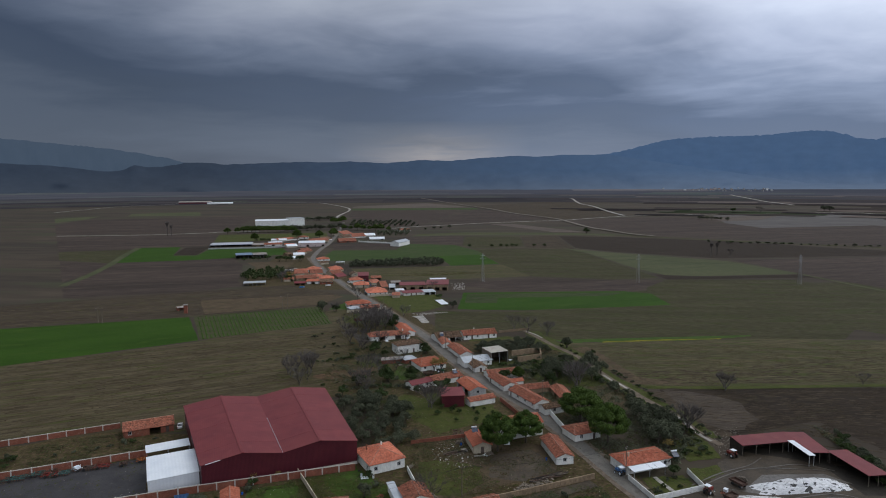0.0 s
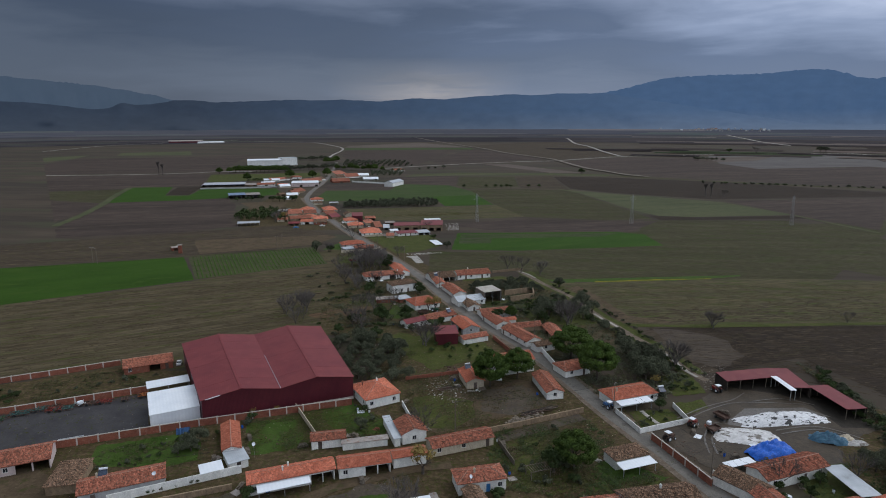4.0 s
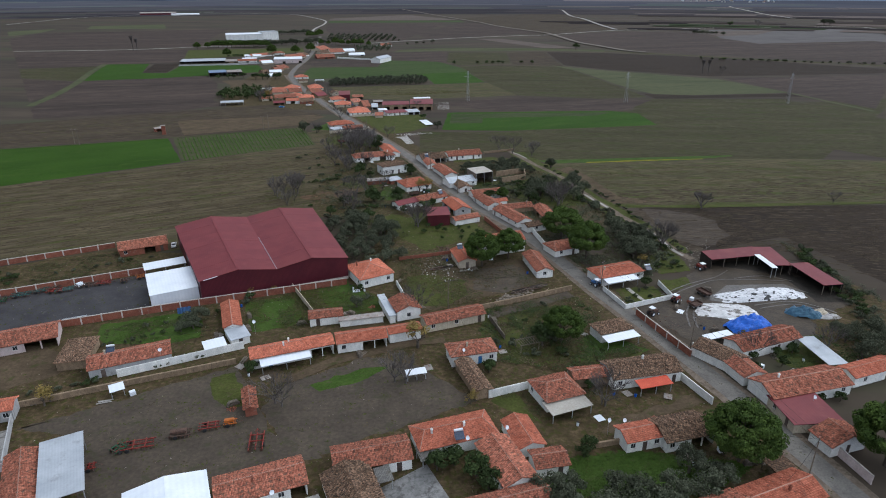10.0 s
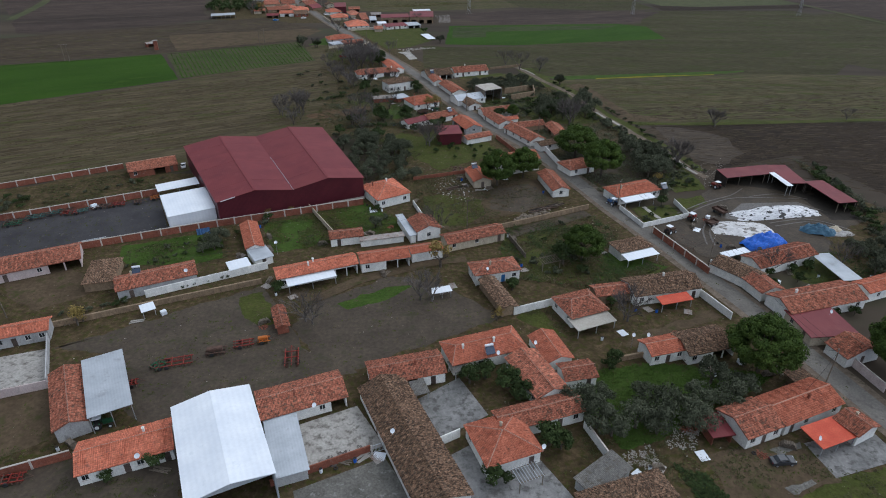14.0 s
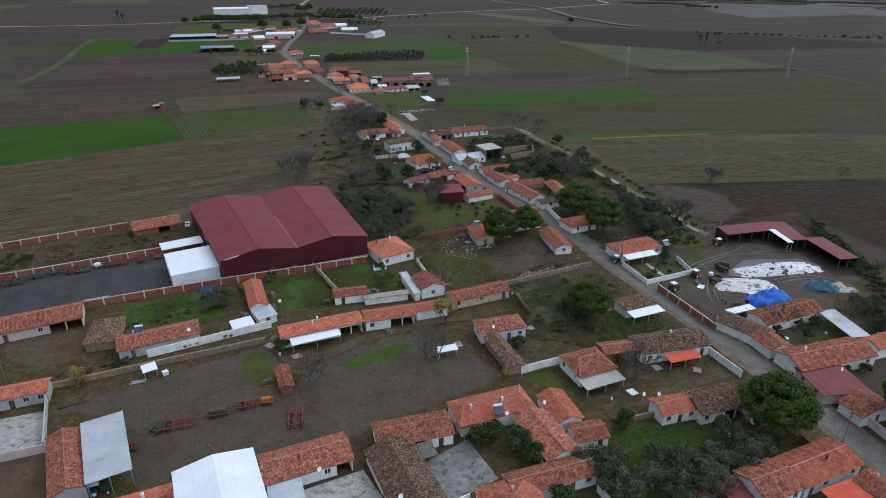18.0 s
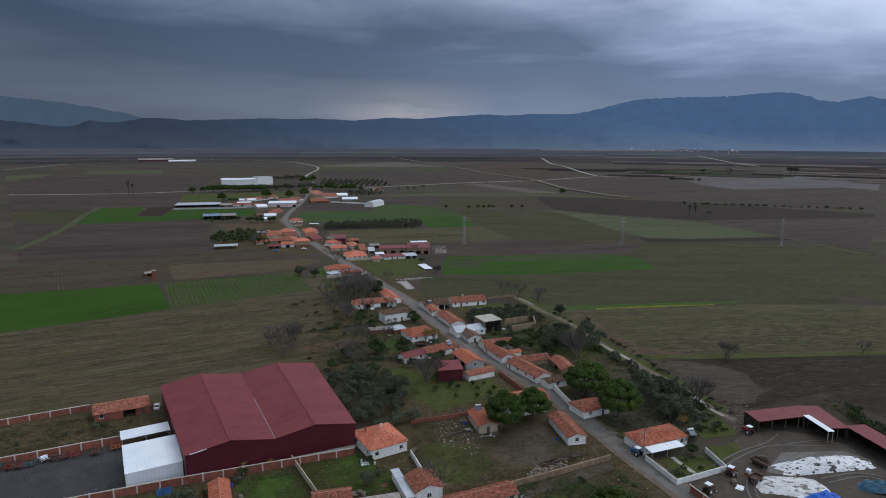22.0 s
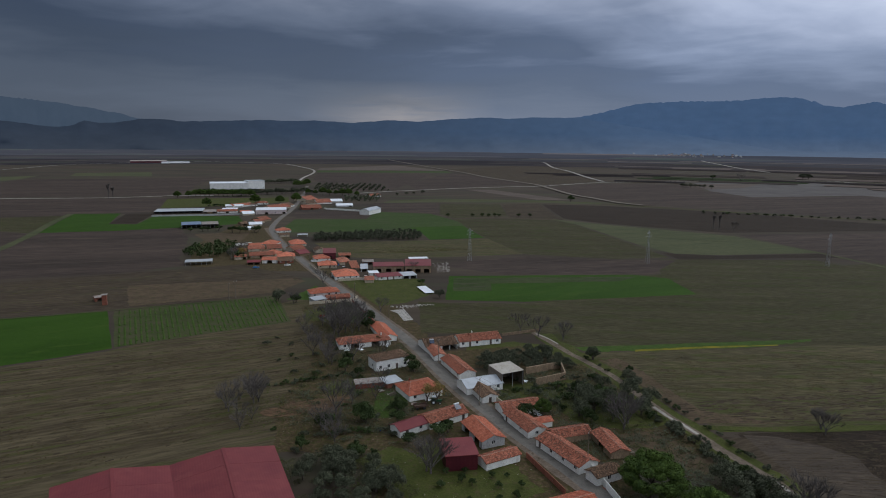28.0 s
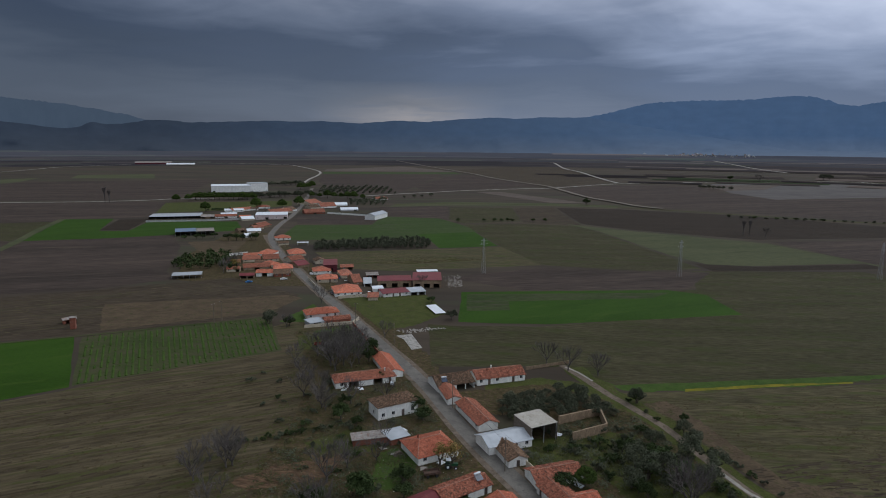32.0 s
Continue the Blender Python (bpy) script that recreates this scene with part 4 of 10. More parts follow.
sheet("grass_patch", [(-52.4, 116.6), (-47.5, 119), (-41.5, 106.5), (-44.4, 105), (-49, 108.6)], 0.0615, GRASS, "structure", "patch of fresh green grass", "field")
sheet("grass_patch", [(-29.1, 114), (-16.2, 121), (-11.4, 121.5), (-17.2, 115), (-26.2, 111.8)], 0.063, GRASS_LUSH, "structure", "strip of green grass", "field")
sheet("grass_patch", [(-90.8, 141.2), (-73, 148.1), (-64.6, 144.1), (-61.6, 135), (-68.2, 132.2), (-85.6, 131.9), (-89.2, 135.2)], 0.053, GRASS_LUSH, "structure", "lush green garden plot", "field")
sheet("grass_patch", [(-55.6, 154), (-44.4, 159.2), (-37.5, 147), (-38.8, 140.8), (-48.9, 137.8)], 0.0545, GRASS_LUSH, "structure", "green garden plot behind a brick wall", "field")
sheet("grass_patch", [(-37.2, 168.9), (-29.5, 170.8), (-21.8, 160.9), (-14.8, 155.4), (-16.1, 149.5), (-27.2, 148.6), (-34.9, 157.4)], 0.0535, GRASS_LUSH, "structure", "green garden lawn", "field")
sheet("grass_patch", [(-8.5, 233.2), (15.4, 220.2), (16.1, 204.8), (3.8, 201.6), (-12.5, 207.1), (-15, 220.5)], 0.056, GRASS, "structure", "green orchard grass", "field")
sheet("grass_patch", [(24.4, 89.6), (38.9, 92.1), (57.6, 89.2), (61.4, 87.5), (50.8, 81.2), (44.8, 79.9), (34.6, 71.6), (27, 69.8), (24.8, 77.1), (18, 80.1)], 0.0575, GRASS_LUSH, "structure", "green olive garden", "field")
sheet("grass_patch", [(37.8, 125.6), (53.4, 129.5), (47, 122.9), (33.8, 120.5)], 0.059, GRASS, "structure", "grassy garden", "field")
sheet("grass_patch", [(17.4, 113.5), (23, 100.6), (16.1, 104.8), (12.8, 108)], 0.0605, GRASS, "structure", "grassy yard", "field")
sheet("grass_patch", [(12.9, 149.9), (31.4, 153.1), (37.8, 125.6), (25.6, 121.9), (12, 125.9)], 0.0645, GRASS, "structure", "overgrown garden", "field")
sheet("lawn", [(49.9, 58.6), (60, 62.8), (70.1, 65.5), (71.2, 57.1), (45.9, 49.6)], 0.062, GRASS, "structure", "lawn behind a low wire fence", "field")
sheet("bare_yard", [(40.1, 67.8), (48.4, 70.8), (59, 72), (64, 70), (60.9, 62.8), (50.4, 58.6), (39.9, 55.5), (41.1, 63)], 0.0635, SOIL_BARE, "structure", "bare earth yard", "field")
sheet("gravel_patch", [(52.2, 69.5), (58.6, 71), (58.2, 69.4), (53.5, 67.9)], 0.066, YARD_WET, "structure", "broken patch of grey concrete", "field")
sheet("gravel_patch", [(51.1, 61.1), (56.4, 63), (56.8, 62.1), (52, 60)], 0.0675, YARD_WET, "structure", "broken patch of grey concrete", "field")
sheet("bare_yard", [(-8.2, 168.5), (14.5, 185.6), (29.6, 185.4), (34, 168), (-1.6, 150), (-6.5, 153.5)], 0.065, SOIL_BARE, "structure", "bare churned yard", "field")
sheet("slab_court", [(-9.4, 82), (-1, 88.2), (4.1, 78), (-4.6, 72.5)], 0.07, SLAB, "structure", "wet grey concrete courtyard", "paving")
sheet("slab_court", [(-3.8, 68.2), (0.2, 70.8), (11.9, 68), (16.9, 59), (10.1, 56.9), (0.4, 57)], 0.0715, SLAB, "structure", "grey concrete terrace", "paving")
sheet("slab_court", [(-30.9, 75.8), (-20.5, 80.6), (-14.6, 70.9), (-26.6, 65.5)], 0.073, PALE_SLAB, "structure", "pale wet concrete yard", "paving")
sheet("slab_court", [(-28.8, 61.6), (-14.5, 68.4), (-7.6, 57.1), (-26.9, 56.2)], 0.0665, YARD_WET, "structure", "puddled grey earth and concrete yard", "paving")
sheet("slab_court", [(-98.1, 94.9), (-87.8, 98.1), (-82.2, 87.6), (-90.9, 83)], 0.0745, PALE_SLAB, "structure", "pale concrete courtyard", "paving")
sheet("slab_court", [(-90.9, 83), (-80.9, 86.2), (-73.4, 72.9), (-81.9, 68)], 0.068, SOIL_BARE, "structure", "bare earth yard", "field")
sheet("slab_court", [(59.1, 70.6), (72.6, 74.1), (74.1, 67), (60.6, 63.1)], 0.076, SLAB, "structure", "grey concrete terrace", "paving")
sheet("bare_yard", [(-84.4, 64.5), (-67.9, 68.8), (-49.5, 68.8), (-44.5, 56.5), (-75.9, 51.2)], 0.0695, SOIL_WET, "structure", "bare earth yard", "field")
sheet("farmyard", [(77.9, 171.6), (92.2, 184.8), (110.9, 180), (123.4, 163.1), (122.5, 145.2), (98.2, 136.1), (66.8, 133.6), (57.1, 151), (71.1, 158)], 0.071, MUDDY, "structure", "muddy farmyard with vehicle tracks", "field")
sheet("bare_yard", [(38, 101.5), (57.9, 110.8), (60.4, 107.4), (45.8, 102.4), (34.2, 96.6)], 0.0725, SOIL_BARE, "structure", "bare yard", "field")
sheet("grass_patch", [(44.1, 122.9), (52, 125.4), (51.5, 115.4), (44, 113.1)], 0.074, GRASS, "structure", "grass", "field")
sheet("grass_patch", [(33.8, 134), (43.5, 136.8), (54.9, 129.5), (44.2, 123.4), (34, 121.8)], 0.055, GRASS_LUSH, "structure", "lush green garden grass", "field")
sheet("weedy_ground", [(123.1, 201.4), (127.4, 194.4), (128.1, 170.1), (131.8, 154.5), (113.4, 116.8), (93.2, 119.5), (104, 144.6), (120.9, 154.6), (122.8, 170.2)], 0.0755, WEEDS, "structure", "weedy ground beside the farmyard", "field")
sheet("concrete_yard", [(-113.1, 124.4), (-103.6, 131.2), (-94.9, 127.9), (-88.4, 119.1), (-97.8, 111.5), (-108.2, 118.4)], 0.058, SOIL_BARE, "structure", "muddy grey-brown farmyard with thin grass", "field")
sheet("garden_ground", [(85.5, 132.4), (98, 137.5), (103.8, 131.6), (101.1, 123.5), (88.5, 119.9), (84.1, 123.6)], 0.069, GRASS, "structure", "green house garden", "field")
sheet("grass_patch", [(-63, 442.2), (-14.9, 447), (-7.4, 410.2), (-27, 392.4), (-44.2, 402.1)], 0.077, GRASS, "structure", "grassy common beside the road", "field")
sheet("pale_slab", [(-27.8, 372.8), (-20.8, 375.4), (-15.6, 356.4), (-20, 354), (-23.9, 367.9)], 0.1, PALE_SLAB, "structure", "bare pale concrete house foundation", "paving")
sheet("grass_patch", [(-28.4, 223.4), (-18.4, 231.6), (-5.8, 221.2), (11.9, 223.2), (20.1, 208.5), (8.1, 202), (-4.5, 193), (-10.6, 202)], 0.0705, GRASS, "structure", "green orchard grass", "field")
sheet("bare_yard", [(-60.2, 255.6), (-33.1, 267), (-32.1, 258.4), (-57.1, 250.4)], 0.0785, SOIL_BARE, "structure", "strip of reddish turned soil", "field")
sheet("dark_ground", [(-8.6, 309.1), (29.2, 318), (49.4, 301.5), (27.4, 293.8), (9.2, 292.2)], 0.072, WEEDS, "structure", "dark weedy ground under olive trees", "field")
sheet("scrub_ground", [(12.4, 277.6), (21, 301.9), (51.2, 296.8), (59.4, 281.2), (62.2, 257.6), (71.5, 226), (50.4, 214.5), (24.4, 231.2)], 0.0735, WEEDS, "structure", "dense weedy scrub ground beside the lane", "field")
sheet("grass_patch", [(8.5, 318), (28.4, 323.8), (46.6, 317.8), (51.8, 292.1), (29.4, 284.4), (15.4, 288), (5.2, 302)], 0.0325, GRASS, "structure", "rough grass under olive trees", "field")
sheet("grass_patch", [(13.6, 273.8), (36, 281.4), (49.8, 279.2), (43, 268), (25.2, 263), (15.2, 261.5)], 0.075, GRASS, "structure", "rough grassy yard", "field")
sheet("scrub_ground", [(-73.6, 379.1), (-60.4, 393.4), (-35.8, 366.2), (-19, 324), (-6.6, 288.1), (-0.9, 258.5), (-2.4, 227.2), (-50.9, 228.1), (-56.8, 259.2), (-53.9, 288.6), (-56.5, 330.2)], 0.043, WEEDS, "structure", "overgrown garden ground", "field")
sheet("grass_patch", [(-65.8, 379.1), (-51.4, 388.5), (-35.4, 362.1), (-37.5, 347), (-54.5, 358.1)], 0.0445, GRASS_LUSH, "structure", "green grass by the road", "field")
sheet("grass_patch", [(-27.6, 262), (-16.9, 268.6), (-16.1, 249.6), (-24.5, 244.2), (-30.1, 244.4)], 0.041, GRASS_LUSH, "structure", "bright green garden grass", "field")
sheet("grass_patch", [(-78.4, 414.5), (-74.9, 426.2), (-62.4, 405.8), (-71.2, 393.4), (-84.9, 393.2)], 0.0425, GRASS_LUSH, "structure", "green grass by the field edge", "field")
sheet("village_ground", [(-127.9, 466.4), (-86, 467.1), (-67.9, 439), (-43.9, 393.5), (-19.2, 330.1), (-6.2, 318), (-10.5, 343.4), (-40.4, 414.9), (-75.1, 483.2), (-118.9, 587), (-165.2, 679.4), (-203, 717.1), (-196.2, 559.5), (-169, 481.5)], 0.026, WEEDS, "structure", "weedy village ground", "field")

# roads and tracks
ROAD_LINE = [(90, 27.5), (82.5, 57.5), (72.5, 93.5), (67.4, 111.4), (61.6, 128), (57.1, 141.2), (49.6, 160.1), (43.4, 178.5), (35.9, 200.2), (28, 218.9), (16.9, 239.8), (1.2, 275.4), (-6.9, 297.5), (-15.2, 320.6), (-36.2, 368.1), (-58.1, 416.2), (-80.9, 464.9), (-104.6, 518.9), (-134.6, 590.2), (-157.5, 656.2), (-166.4, 706.2), (-172.1, 762.5), (-175.9, 819.6), (-188.5, 926.8), (-207.6, 1059.2), (-237.5, 1250)]
strip("road_verge", [(82.5, 57.5), (72.5, 93.5), (61.6, 128), (49.6, 160.1), (35.9, 200.2), (16.9, 239.8), (1.2, 275.4), (-15.2, 320.6), (-36.2, 368.1), (-58.1, 416.2), (-80.9, 464.9), (-104.6, 518.9), (-134.6, 590.2), (-164.5, 670)], 8.25, 0.055, DIRT, "gravelly road verge", wobble=0.12)
strip("road", ROAD_LINE, 5.0, 0.075, ASPHALT, "narrow worn grey asphalt village road")
strip("road_edge", [(92.6, 28.1), (85.1, 58.2), (75.1, 94.2), (70, 112.2), (64.2, 128.9), (59.8, 142.2), (52.2, 161.1), (46, 179.4), (38.5, 201.2), (30.5, 220.1), (19.4, 240.9), (3.8, 276.4), (-4.2, 298.5), (-12.8, 321.6), (-33.8, 369.2), (-55.6, 417.4), (-78.4, 466), (-102.1, 520), (-132, 591.2), (-154.9, 657), (-163.6, 706.6), (-169.4, 762.8), (-173.1, 819.9), (-185.8, 927.1), (-204.9, 1059.6), (-234.8, 1250.4)], 0.9, 0.062, DIRT, "muddy broken road edge", wobble=1.1)
strip("road_edge", [(87.4, 26.9), (79.9, 56.8), (69.9, 92.8), (64.8, 110.5), (59, 127.1), (54.5, 140.2), (47, 159.1), (40.8, 177.6), (33.2, 199.2), (25.5, 217.6), (14.4, 238.6), (-1.2, 274.4), (-9.5, 296.5), (-17.8, 319.6), (-38.8, 367), (-60.6, 415.1), (-83.4, 463.8), (-107.1, 517.8), (-137.2, 589.2), (-160.1, 655.5), (-169.1, 705.9), (-174.9, 762.2), (-178.6, 819.4), (-191.2, 926.4), (-210.4, 1058.9), (-240.2, 1249.6)], 0.9, 0.062, DIRT, "muddy broken road edge", wobble=1.1)
strip("wheel_track", [(89.6, 27.4), (82.1, 57.4), (72.1, 93.4), (67, 111.2), (61.2, 127.9), (56.8, 141.1), (49.2, 160), (43, 178.4), (35.5, 200.1), (27.6, 218.8), (16.5, 239.6), (0.9, 275.2), (-7.2, 297.4), (-15.6, 320.5), (-36.6, 368), (-58.5, 416.1), (-81.2, 464.8), (-105, 518.8), (-135, 590.1), (-157.9, 656.1), (-166.8, 706.2), (-172.5, 762.5), (-176.2, 819.6), (-188.9, 926.8), (-208, 1059.2), (-237.9, 1250)], 0.45, 0.062, TRACK_DUSTY, "dusty pale wheel track on the asphalt", wobble=1.3)
strip("wheel_track", [(91.1, 27.8), (83.6, 57.8), (73.6, 93.8), (68.5, 111.8), (62.8, 128.4), (58.1, 141.6), (50.6, 160.5), (44.5, 178.9), (36.9, 200.6), (29, 219.4), (17.9, 240.2), (2.2, 275.8), (-5.9, 297.9), (-14.2, 321), (-35.2, 368.6), (-57.1, 416.8), (-79.9, 465.4), (-103.6, 519.4), (-133.6, 590.6), (-156.4, 656.5), (-165.2, 706.4), (-171, 762.6), (-174.8, 819.8), (-187.4, 926.9), (-206.5, 1059.4), (-236.4, 1250.1)], 0.35, 0.062, TRACK_DUSTY, "dusty pale wheel track on the asphalt", wobble=1.3)
strip("grass_verge", [(42.2, 333.9), (49.9, 309.6), (59.9, 285.4), (65.9, 257.5), (70.9, 241), (74.1, 228.9), (78.8, 217.2), (81.4, 207.9), (82.4, 198.2), (84.4, 191.1)], 8.12, 0.05, GRASS, "grassy verge of the farm lane", wobble=0.5)
strip("gravel_track", [(38.6, 336.9), (41.6, 330), (49.5, 308), (59.5, 284), (65.5, 256.4), (70.5, 240.1), (73.8, 228), (78.4, 216.5), (81, 207.2), (82, 197.6), (84, 190.6), (86.2, 186.2)], 2.88, 0.06, DIRT, "dirt lane along the field edge", wobble=0.4)
strip("gravel_patch", [(64.9, 257.5), (66.6, 250.5), (69.1, 244.9), (71, 238.2)], 1.12, 0.066, TRACK_PALE, "pale washed gravel in the lane", wobble=0.6)
strip("gravel_patch", [(78.8, 214.2), (80.9, 206.9), (81.5, 199.8), (82.2, 194.9), (84.1, 189.2)], 1.25, 0.066, TRACK_PALE, "pale washed gravel in the lane", wobble=0.6)
strip("gravel_patch", [(39.6, 334.9), (43, 330), (46.8, 320.9)], 0.88, 0.066, TRACK_PALE, "pale washed gravel in the lane", wobble=0.5)
sheet("field_margin", [(59.4, 301.6), (63.8, 290.4), (69.6, 264.4), (73.4, 245.4), (99.2, 245.5), (78.9, 254.8), (74.9, 273.5), (70.9, 294), (67.2, 303.2)], 0.0765, SOIL_BARE, "structure", "trodden bare field margin", "field")
sheet("field_margin", [(72.5, 238.2), (76.1, 230.6), (81, 219.1), (82.9, 209), (84.2, 199.1), (86, 192.6), (93.2, 193.1), (92.2, 204.9), (91.8, 223.1), (86.5, 235)], 0.078, SOIL_BROWN, "structure", "trodden field margin", "field")
sheet("garden_plot", [(47.6, 238.2), (59.9, 240.6), (69.5, 221.1), (59.1, 211.9), (53.8, 221.1), (47.1, 229.4)], 0.08, SOIL_BARE, "structure", "bare brown garden plot", "field")
sheet("turned_soil", [(-61.9, 252.8), (-53.6, 260.2), (-36.5, 267), (-32.9, 263.8), (-33.6, 258.2), (-49.9, 250.8), (-56.4, 248.9)], 0.0815, TURNED, "structure", "reddish strip of dry turned soil and straw", "field")
sheet("grass_patch", [(-47.4, 273.9), (-33.8, 283.1), (-19.6, 277.4), (-28.8, 268.6), (-41.2, 267)], 0.046, GRASS, "structure", "green garden grass", "field")
sheet("grass_patch", [(-25.5, 268.6), (-16, 272), (-14.2, 263.8), (-19.5, 249.2), (-26.8, 249.2)], 0.0475, GRASS_LUSH, "structure", "green garden grass", "field")
# floor sheet that paints the shade under the barn roofs
sheet("bedding", [(87.5, 182.5), (112.5, 186.25), (113.75, 172.5), (120, 172.5), (121.25, 155), (111.25, 155), (110, 170), (105, 176.25)], 0.088, BARN_FLOOR_SHADE, "structure", "trodden bedding with the barn shade painted into its colour", "field")
sheet("garden_grass", [(68.5, 187.6), (82.0, 194.0), (82.6, 182.8), (82.0, 176.9), (71.8, 173.9)], 0.0905, GRASS, "structure", "green garden grass beside the lane", "field")
sheet("garden_grass", [(69.8, 169.5), (79.3, 172.3), (78.6, 166.9), (70.6, 161.5)], 0.092, GRASS, "structure", "rough grass behind the low wall", "field")
sheet("garden_lawn", [(54.6, 163.6), (66.8, 165.6), (68.6, 158.2), (55.4, 152.4)], 0.0935, GRASS, "structure", "green lawn inside a low white wall", "field")
strip("garden_path", [(58.2, 164.2), (59.6, 159.4), (61.4, 154.6)], 1.3, 0.1, PALE_SLAB, "pale concrete garden path")
sheet("trodden_soil", [(84.2, 238.0), (94, 236.6), (103.5, 231), (109.2, 224), (107.4, 216), (108.4, 208), (102, 203.5), (99, 198.5), (92.4, 198.1), (88, 203.5), (85.8, 214), (84.8, 226)], 0.095, SOIL_PALE, "structure", "paler trodden corner of the ploughed field", "field")
sheet("yard_grass", [(-9.5, 172.5), (0.5, 173.5), (8.4, 169.6), (9.6, 160.3), (3.2, 152.2), (-8.4, 152.8)], 0.0965, GRASS, "structure", "patchy green grass in the yard", "field")
sheet("yard_mud", [(12.1, 177.6), (25.3, 181.8), (29.6, 172.4), (30.9, 167.9), (19.7, 160.9), (11.2, 163.1)], 0.098, SOIL_WET, "structure", "dark trodden mud below the pines", "field")
sheet("garden_grass", [(-70.2, 371.6), (-50.6, 383.4), (-42.6, 366.4), (-46.5, 356), (-66, 353)], 0.0885, GRASS, "structure", "rough grass behind a roadside wall", "field")
sheet("rough_lawn", [(-58.2, 434.6), (-42.4, 433.4), (-12.5, 440.5), (-4.9, 409.6), (-20.2, 388), (-34.6, 381)], 0.0945, GRASS, "structure", "broad patch of grass beside the road", "field")
sheet("scrub_ground", [(30, 263), (47.3, 277.3), (58.6, 266.6), (66.3, 244.3), (50.6, 241.1), (36, 246)], 0.0925, GRASS, "structure", "rough grass between the bushes", "field")
sheet("puddle_mud", [(76.4, 157.4), (83.2, 160.2), (89.4, 166.3), (107.2, 167.2), (112, 161.2), (104.5, 164.6), (92.2, 163.4), (83.6, 155.2)], 0.0895, MUD_SHEEN, "structure", "wet mud round the silage", "field")
for line in ([(67.1, 159.6), (78.5, 167.4), (88.1, 171.9), (94.3, 177.2)], [(68.6, 158.4), (80.2, 166.4), (90.3, 170.4), (108.9, 169.3)], [(75.9, 156.2), (70.9, 149.3), (68.9, 140.8)],
             [(77.6, 155.2), (72.6, 148.7), (70.8, 140.2)], [(91.8, 153.0), (102.3, 155.6), (108.6, 153.4), (113.0, 148.6)], [(92.6, 151.2), (102.8, 153.8), (108.2, 151.6), (112.4, 146.6)],
             [(93.7, 171.0), (103.8, 172.9), (111.4, 168.9)]):
    strip("wheel_rut", line, 0.45, 0.104, MUD_SHEEN, "shiny wet wheel rut in the mud", wobble=0.5)
strip("grass_track", [(-253.6, 340.6), (-211.9, 353.5), (-165, 370.5), (-91.2, 401.4)], 2, 0.06, CROP_PALE, "pale grassy field boundary", wobble=0.3)
strip("gravel_track", [(73.4, 242.8), (100.1, 240.8), (131.6, 242.4), (199, 247.2)], 2.75, 0.06, GRASS, "dirt field track", wobble=0.3)
strip("dirt_path", [(-40.8, 118.9), (-33.5, 116.4), (-24.9, 123.8), (-8, 131.5), (2.5, 134.2)], 3.25, 0.062, SOIL_BARE, "muddy yard path", wobble=0.3)
strip("wet_lane", [(15, 147.1), (26.4, 153.1), (40.2, 160.2)], 4, 0.062, SOIL_WET, "wet muddy side lane", wobble=0.2)
strip("farm_track", [(-1106, 1649), (-1125, 1818), (-1148, 2025), (-1091, 2195), (-1054, 2322), (-922, 2494), (-694, 2422), (-545, 2338), (-484, 2239), (-375, 1976), (-330, 1831), (-306, 1672), (-295, 1514), (-278, 1364)], 6, 1.2, TRACK_PALE, "pale gravel road across the plain", wobble=0.15)
strip("farm_track", [(-631, 942), (-554, 950), (-480, 966), (-424, 991), (-390, 1015), (-335, 1021)], 5, 0.075, TRACK_PALE, "pale farm road across the plain", wobble=0.2)
strip("farm_track", [(-122, 1088), (-76, 1131), (-28, 1164), (38, 1214), (154, 1275), (215, 1299), (366, 1430), (519, 1494), (674, 1539), (826, 1560), (984, 1581), (996, 1494), (1018, 1396)], 6, 0.075, TRACK_PALE, "pale farm road across the plain", wobble=0.2)
strip("farm_track", [(-190, 2965), (-46, 2346), (14, 2104), (91, 1806), (135, 1580), (202, 1370), (215, 1299), (229, 1099), (249, 1021), (266, 955), (290, 921)], 8, 1.2, TRACK_TAN, "sandy road across the plain", wobble=0.3)
strip("farm_track", [(-66, 955), (11, 980), (114, 970), (200, 968), (238, 944), (288, 912), (339, 876), (398, 836), (452, 800), (508, 774), (531, 741)], 6, 0.075, GRASS, "grassy farm track across the plain", wobble=0.5)
strip("farm_track", [(492, 2829), (496, 2752), (429, 2244), (421, 1976), (394, 1646), (385, 1454)], 8, 1.2, TRACK_PALE, "pale dirt road across the plain", wobble=0.5)
strip("farm_track", [(2175, 5238), (1562, 3651), (1424, 3280), (1261, 2739), (1145, 2350), (1076, 2022)], 10, 1.2, TRACK_PALE, "pale dirt road towards the mountain village", wobble=0.3)
strip("farm_track", [(277, 639), (304.6, 549.4), (309.5, 523.9), (322.9, 460.1)], 4, 0.075, PALE_STUBBLE, "pale grassy track between fields", wobble=0.4)
strip("farm_track", [(-321.1, 481.2), (-335.1, 543.4), (-355, 609), (-384, 689), (-409, 770)], 7, 0.075, PALE_STUBBLE, "broad grassy field track", wobble=0.4)


